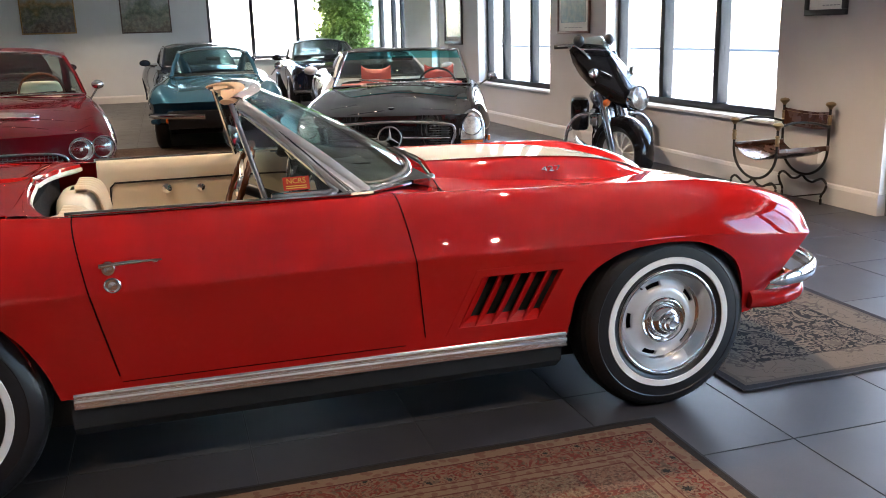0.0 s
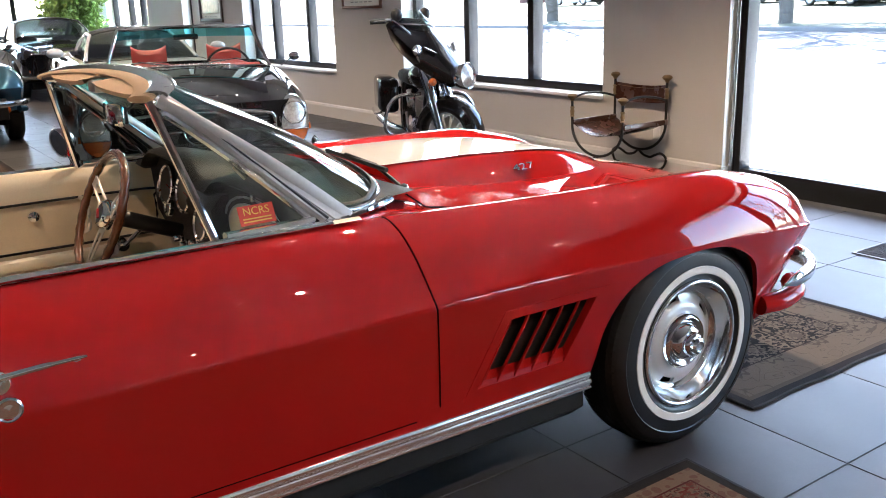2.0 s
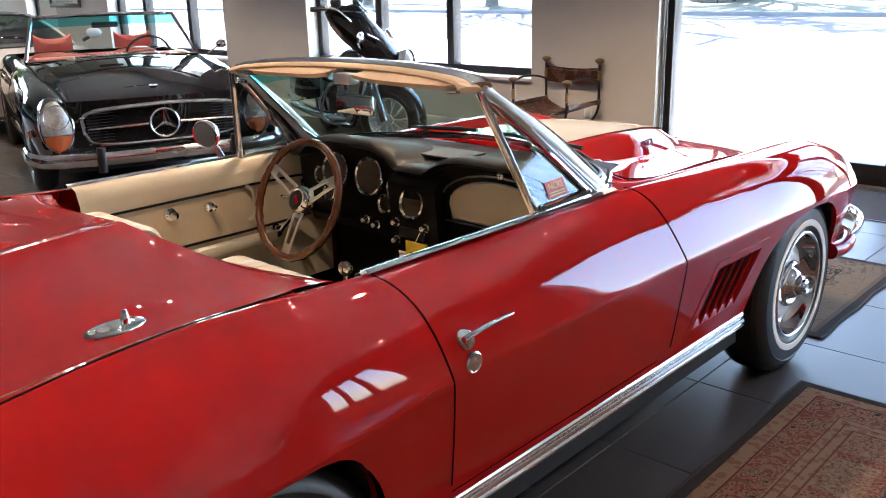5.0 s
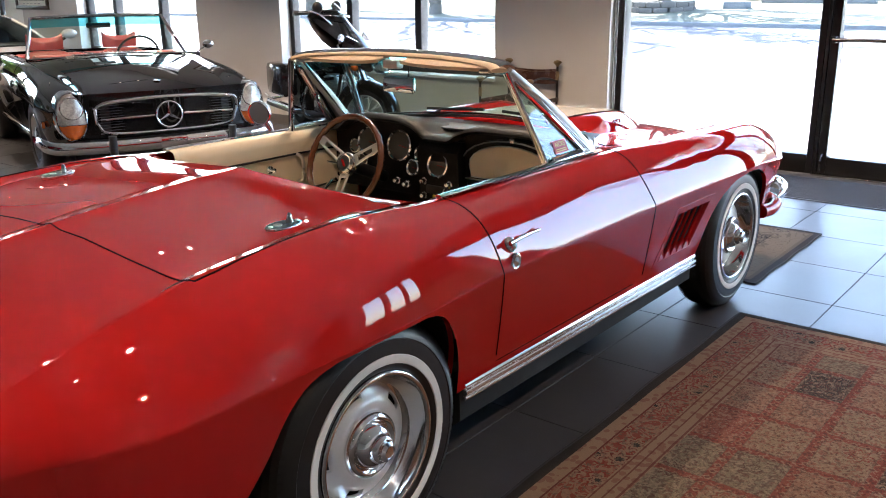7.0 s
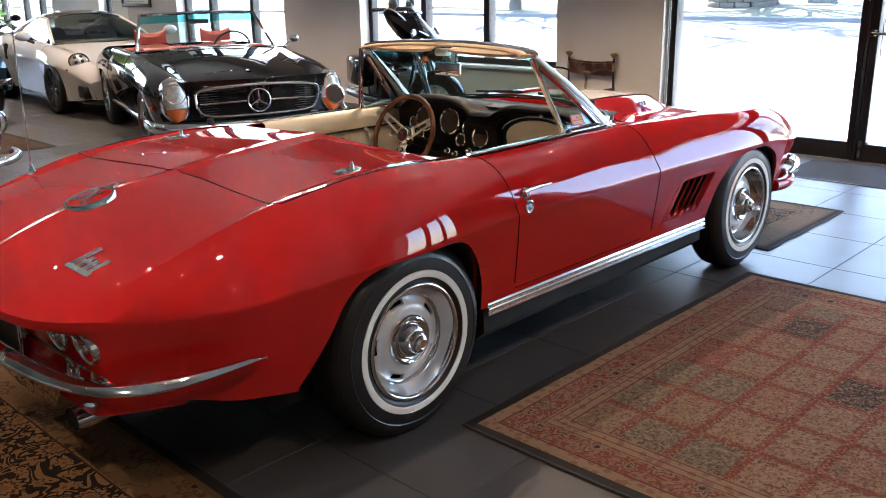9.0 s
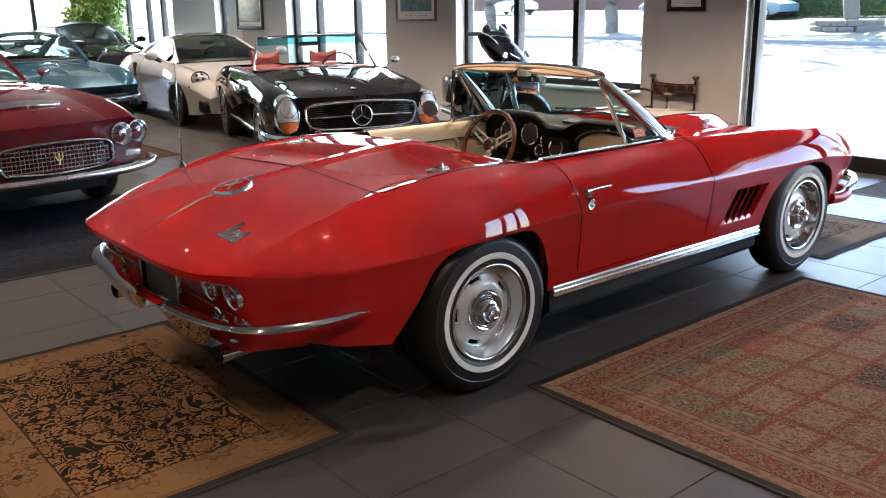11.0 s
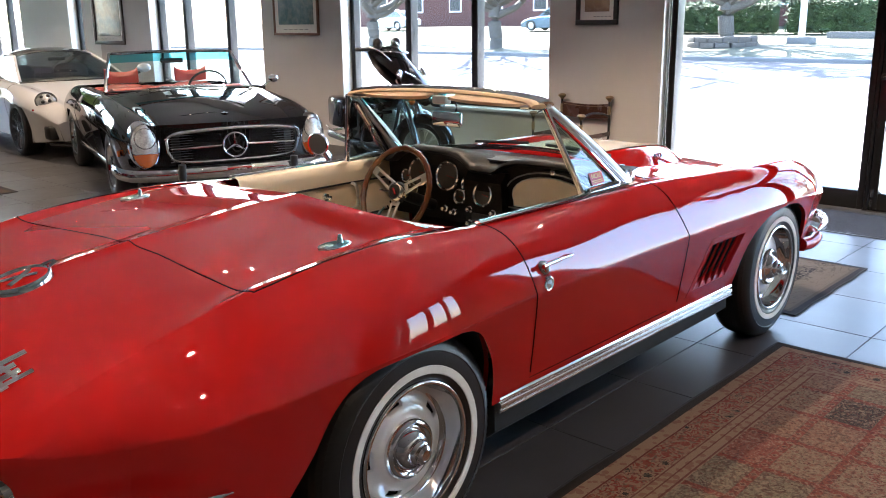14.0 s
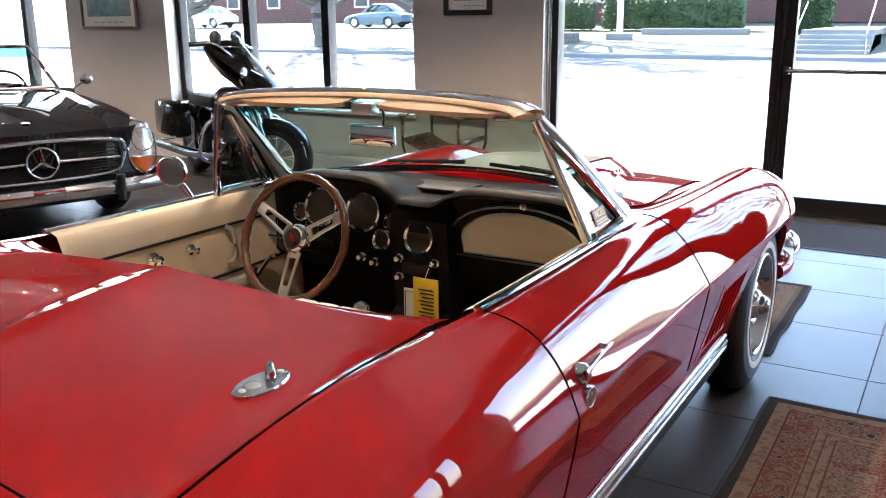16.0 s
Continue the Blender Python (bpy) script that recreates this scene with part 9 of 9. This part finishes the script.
street_tree(pose(36.0, 15.6, 0.25), 3)
street_tree(pose(33.5, 36.0, 0.15), 8)
street_tree(pose(34.5, -9.0, 0.2), 12)
street_tree(pose(33.0, 26.5, 0.1), 21)
# unseen tree, added so that its branches cast shadows on the road
street_tree(pose(32.8, 20.6, 0.1), 30, 0.3, 17.0)


def stone_ring(m):
    rng = random.Random(9)
    t = thing("stone_planter", "low dry-stone planter ring round the tree", "planter", m)
    for row in range(2):
        for k in range(14):
            a = (k + 0.5 * row) * math.tau / 14
            r = 1.35 - 0.05 * row
            b = Geo().box((-0.2, -0.34 + rng.uniform(0, 0.06), 0), (0.2, 0.34 - rng.uniform(0, 0.06), 0.26 + rng.uniform(-0.03, 0.03)), 0.05)
            b.moved(Matrix.Translation((r * math.cos(a), r * math.sin(a), 0.24 * row)) @ Matrix.Rotation(a + rng.uniform(-0.1, 0.1), 4, "Z"))
            part("stone", b, STONE, t)
    return t


stone_ring(pose(35.6, 15.6, 0.22))


def hedge(x, y0, y1, h, seed):
    rng = random.Random(seed)
    t = thing("hedge", "clipped green hedge before the brick building", "hedge", pose(x, (y0 + y1) / 2, ground_z(x)))
    L = (y1 - y0) / 2
    part("core", Geo().box((-0.5, -L, 0), (0.5, L, h - 0.1), 0.15), HEDGE, t)
    g = Geo()
    for _ in range(2600):
        p = Vector((rng.uniform(-0.55, 0.55), rng.uniform(-L, L), rng.uniform(0, h)))
        if rng.random() < 0.5:
            p.x = -0.52 + rng.uniform(-0.06, 0.06)
        else:
            p.z = h - 0.08 + rng.uniform(-0.08, 0.1)
        a = Vector((rng.gauss(0, 1), rng.gauss(0, 1), rng.gauss(0, 1))).normalized() * 0.14
        b = a.orthogonal().normalized() * 0.06
        g.add([p, p + a + b, p + a * 2, p + a - b], [(0, 1, 2, 3)])
    tagged(part("leaves", g, HEDGE, t, smooth=0), kind="stuff")


hedge(43.0, 8.5, 15.5, 1.6, 1)
hedge(43.0, 16.2, 24.0, 1.5, 2)
hedge(41.0, 4.3, 6.2, 1.5, 3)
hedge(41.0, -1.5, 1.6, 1.7, 4)


def brick_house(m):
    t = thing("brick_house", "low red brick building with white windows", "house", m)
    wl = part("wall", Geo().box((0, -14, 0), (9, 14, 4.2)), BRICK, t, smooth=0)
    part("roof", Geo().prism([(-0.6, -14.6, 4.2), (4.5, -14.6, 6.4), (9.6, -14.6, 4.2)], (0, 29.2, 0)), varied("grey_shingles", (0.09, 0.085, 0.085), 0.9, 0.0, 0.3, 1.0, 12.0, 0.4), t, smooth=0)
    for k in range(6):
        y = -11.5 + 4.5 * k
        w = part("window", Geo().box((-0.06, y - 0.7, 1.2), (0.02, y + 0.7, 2.9), 0.02), WHITEPAINT, t, smooth=0)
        part("pane", Geo().box((-0.075, y - 0.58, 1.32), (-0.055, y + 0.58, 2.78)), TRIM_BLACK, w, smooth=0)
    bricks = Geo()
    for r in range(24):
        for k in range(48):
            y = -10 + 0.44 * k + (0.22 if r % 2 else 0)
            bricks.box((-0.012, y, 0.1 + r * 0.15), (0.0, y + 0.425, 0.235 + r * 0.15))
    tagged(part("bricks", bricks, BRICK, wl, smooth=0), kind="stuff")
    return t


brick_house(pose(50.0, 12.0, ground_z(50)))
brick_house(pose(56.0, 52.0, ground_z(56)))


def entry_steps(m):
    t = thing("entry_steps", "concrete entry steps with a thin steel handrail", "steps", m)
    for k in range(5):
        part("step", Geo().box((0.36 * k, -1.25, 0), (0.36 * k + 3.0, 1.25, 0.17 * (k + 1)), 0.015), CONCRETE, t, smooth=0)
    for s in (-1, 1):
        part("handrail", Geo().tube(smooth_path([(-0.1, 1.15 * s, 0.0), (-0.1, 1.15 * s, 0.9), (0.2, 1.15 * s, 1.05), (1.8, 1.15 * s, 1.85)], 4), 0.025, 8), STEEL, t)
    part("path", Geo().box((1.8, -1.1, 0.6), (9.0, 1.1, 0.86)), CONCRETE, t, smooth=0)
    return t


entry_steps(pose(32.2, 3.1, 0.03))
sign = thing("sign_post", "square post on a concrete footing", "post", pose(37.0, 12.6, ground_z(37)))
part("footing", Geo().box((-0.4, -0.5, -0.1), (0.4, 0.5, 0.3), 0.03), CONCRETE, sign)
part("post", Geo().box((-0.09, -0.12, 0.3), (0.09, 0.12, 3.2), 0.01), WHITEPAINT, sign)
single("low_wall", Geo().box((40.0, 7.6, ground_z(40) - 0.1), (40.25, 12.6, ground_z(40) + 0.28), 0.02), CONCRETE, "low pale retaining wall on the lawn", "wall", kind="structure")


def parked_car(m, paint, label):
    car = thing("parked_car", label, "car", m)
    plain_body(car, MODERN, paint, (-1.25, 1.25), 0.355, 0.33, seam_at=(-0.5, 0.7))
    greenhouse(car, paint, (0.75, 0.68, 0.92), (0.05, 0.56, 1.42), (-0.95, 0.55, 1.42), (-1.6, 0.6, 0.97), trim=TRIM_BLACK)
    for x in (-1.25, 1.25):
        for s in (-1, 1):
            wheel(car, x, 0.76 * s, 0.33, s, r=0.33, width=0.2, rim=0.21, white=False, style="spokes", paint=SILVER)
    return car


parked_car(pose(44.5, 31.0, ground_z(44.5), 0, 0, 92), SKYBLUE, "light blue parked car on the rise across the road")
parked_car(pose(45.0, 46.0, ground_z(45.0), 0, 0, 90), PEARL, "white parked car far across the lawn")
parked_car(pose(41.5, 23.5, 0.66, 0, 0, 80), SKYBLUE, "light blue parked car beyond the lawn")

# ---- floor tiles: single pieces near the car, the rest joined ----
def tile_mesh(w):
    h, c = w / 2, 0.0015
    v = [(-h, -h, -0.0035), (h, -h, -0.0035), (h, h, -0.0035), (-h, h, -0.0035), (-h, -h, -c), (h, -h, -c), (h, h, -c), (-h, h, -c),
         (-h + c, -h + c, 0), (h - c, -h + c, 0), (h - c, h - c, 0), (-h + c, h - c, 0)]
    f = [(0, 1, 5, 4), (1, 2, 6, 5), (2, 3, 7, 6), (3, 0, 4, 7), (4, 5, 9, 8), (5, 6, 10, 9), (6, 7, 11, 10), (7, 4, 8, 11), (8, 9, 10, 11)]
    return v, f


tv, tf = tile_mesh(J - 0.004)
shared = bpy.data.meshes.new("tile")
shared.from_pydata(tv, [], tf)
shared.materials.append(TILE)
rest = Geo()
x0, y0 = 1.52 - J / 2, -1.205 - J / 2
for i in range(-17, 7):
    for k in range(-14, 35):
        cx, cy = x0 + i * J + J, y0 + k * J
        if not (WEST < cx - J / 2 + 0.3 and cx - J / 2 < WX and SOUTH < cy + J / 2 and cy - J / 2 < NORTH):
            continue
        cut = cx + J / 2 > WX or cx - J / 2 < WEST or cy + J / 2 > NORTH or cy - J / 2 < SOUTH
        if not cut and -4.4 < cx < 4.4 and -4.5 < cy < 6.5:
            o = new("tile", shared)
            o.parent = floor
            o.location = (cx, cy, 0)
        else:
            lo = (max(cx - J / 2 + 0.002, WEST), max(cy - J / 2 + 0.002, SOUTH))
            hi = (min(cx + J / 2 - 0.002, WX - 0.001), min(cy + J / 2 - 0.002, NORTH - 0.001))
            if hi[0] - lo[0] > 0.01 and hi[1] - lo[1] > 0.01:
                rest.box((*lo, -0.0035), (*hi, 0.0))
tagged(part("tiles", rest, TILE, floor, smooth=0), kind="stuff")
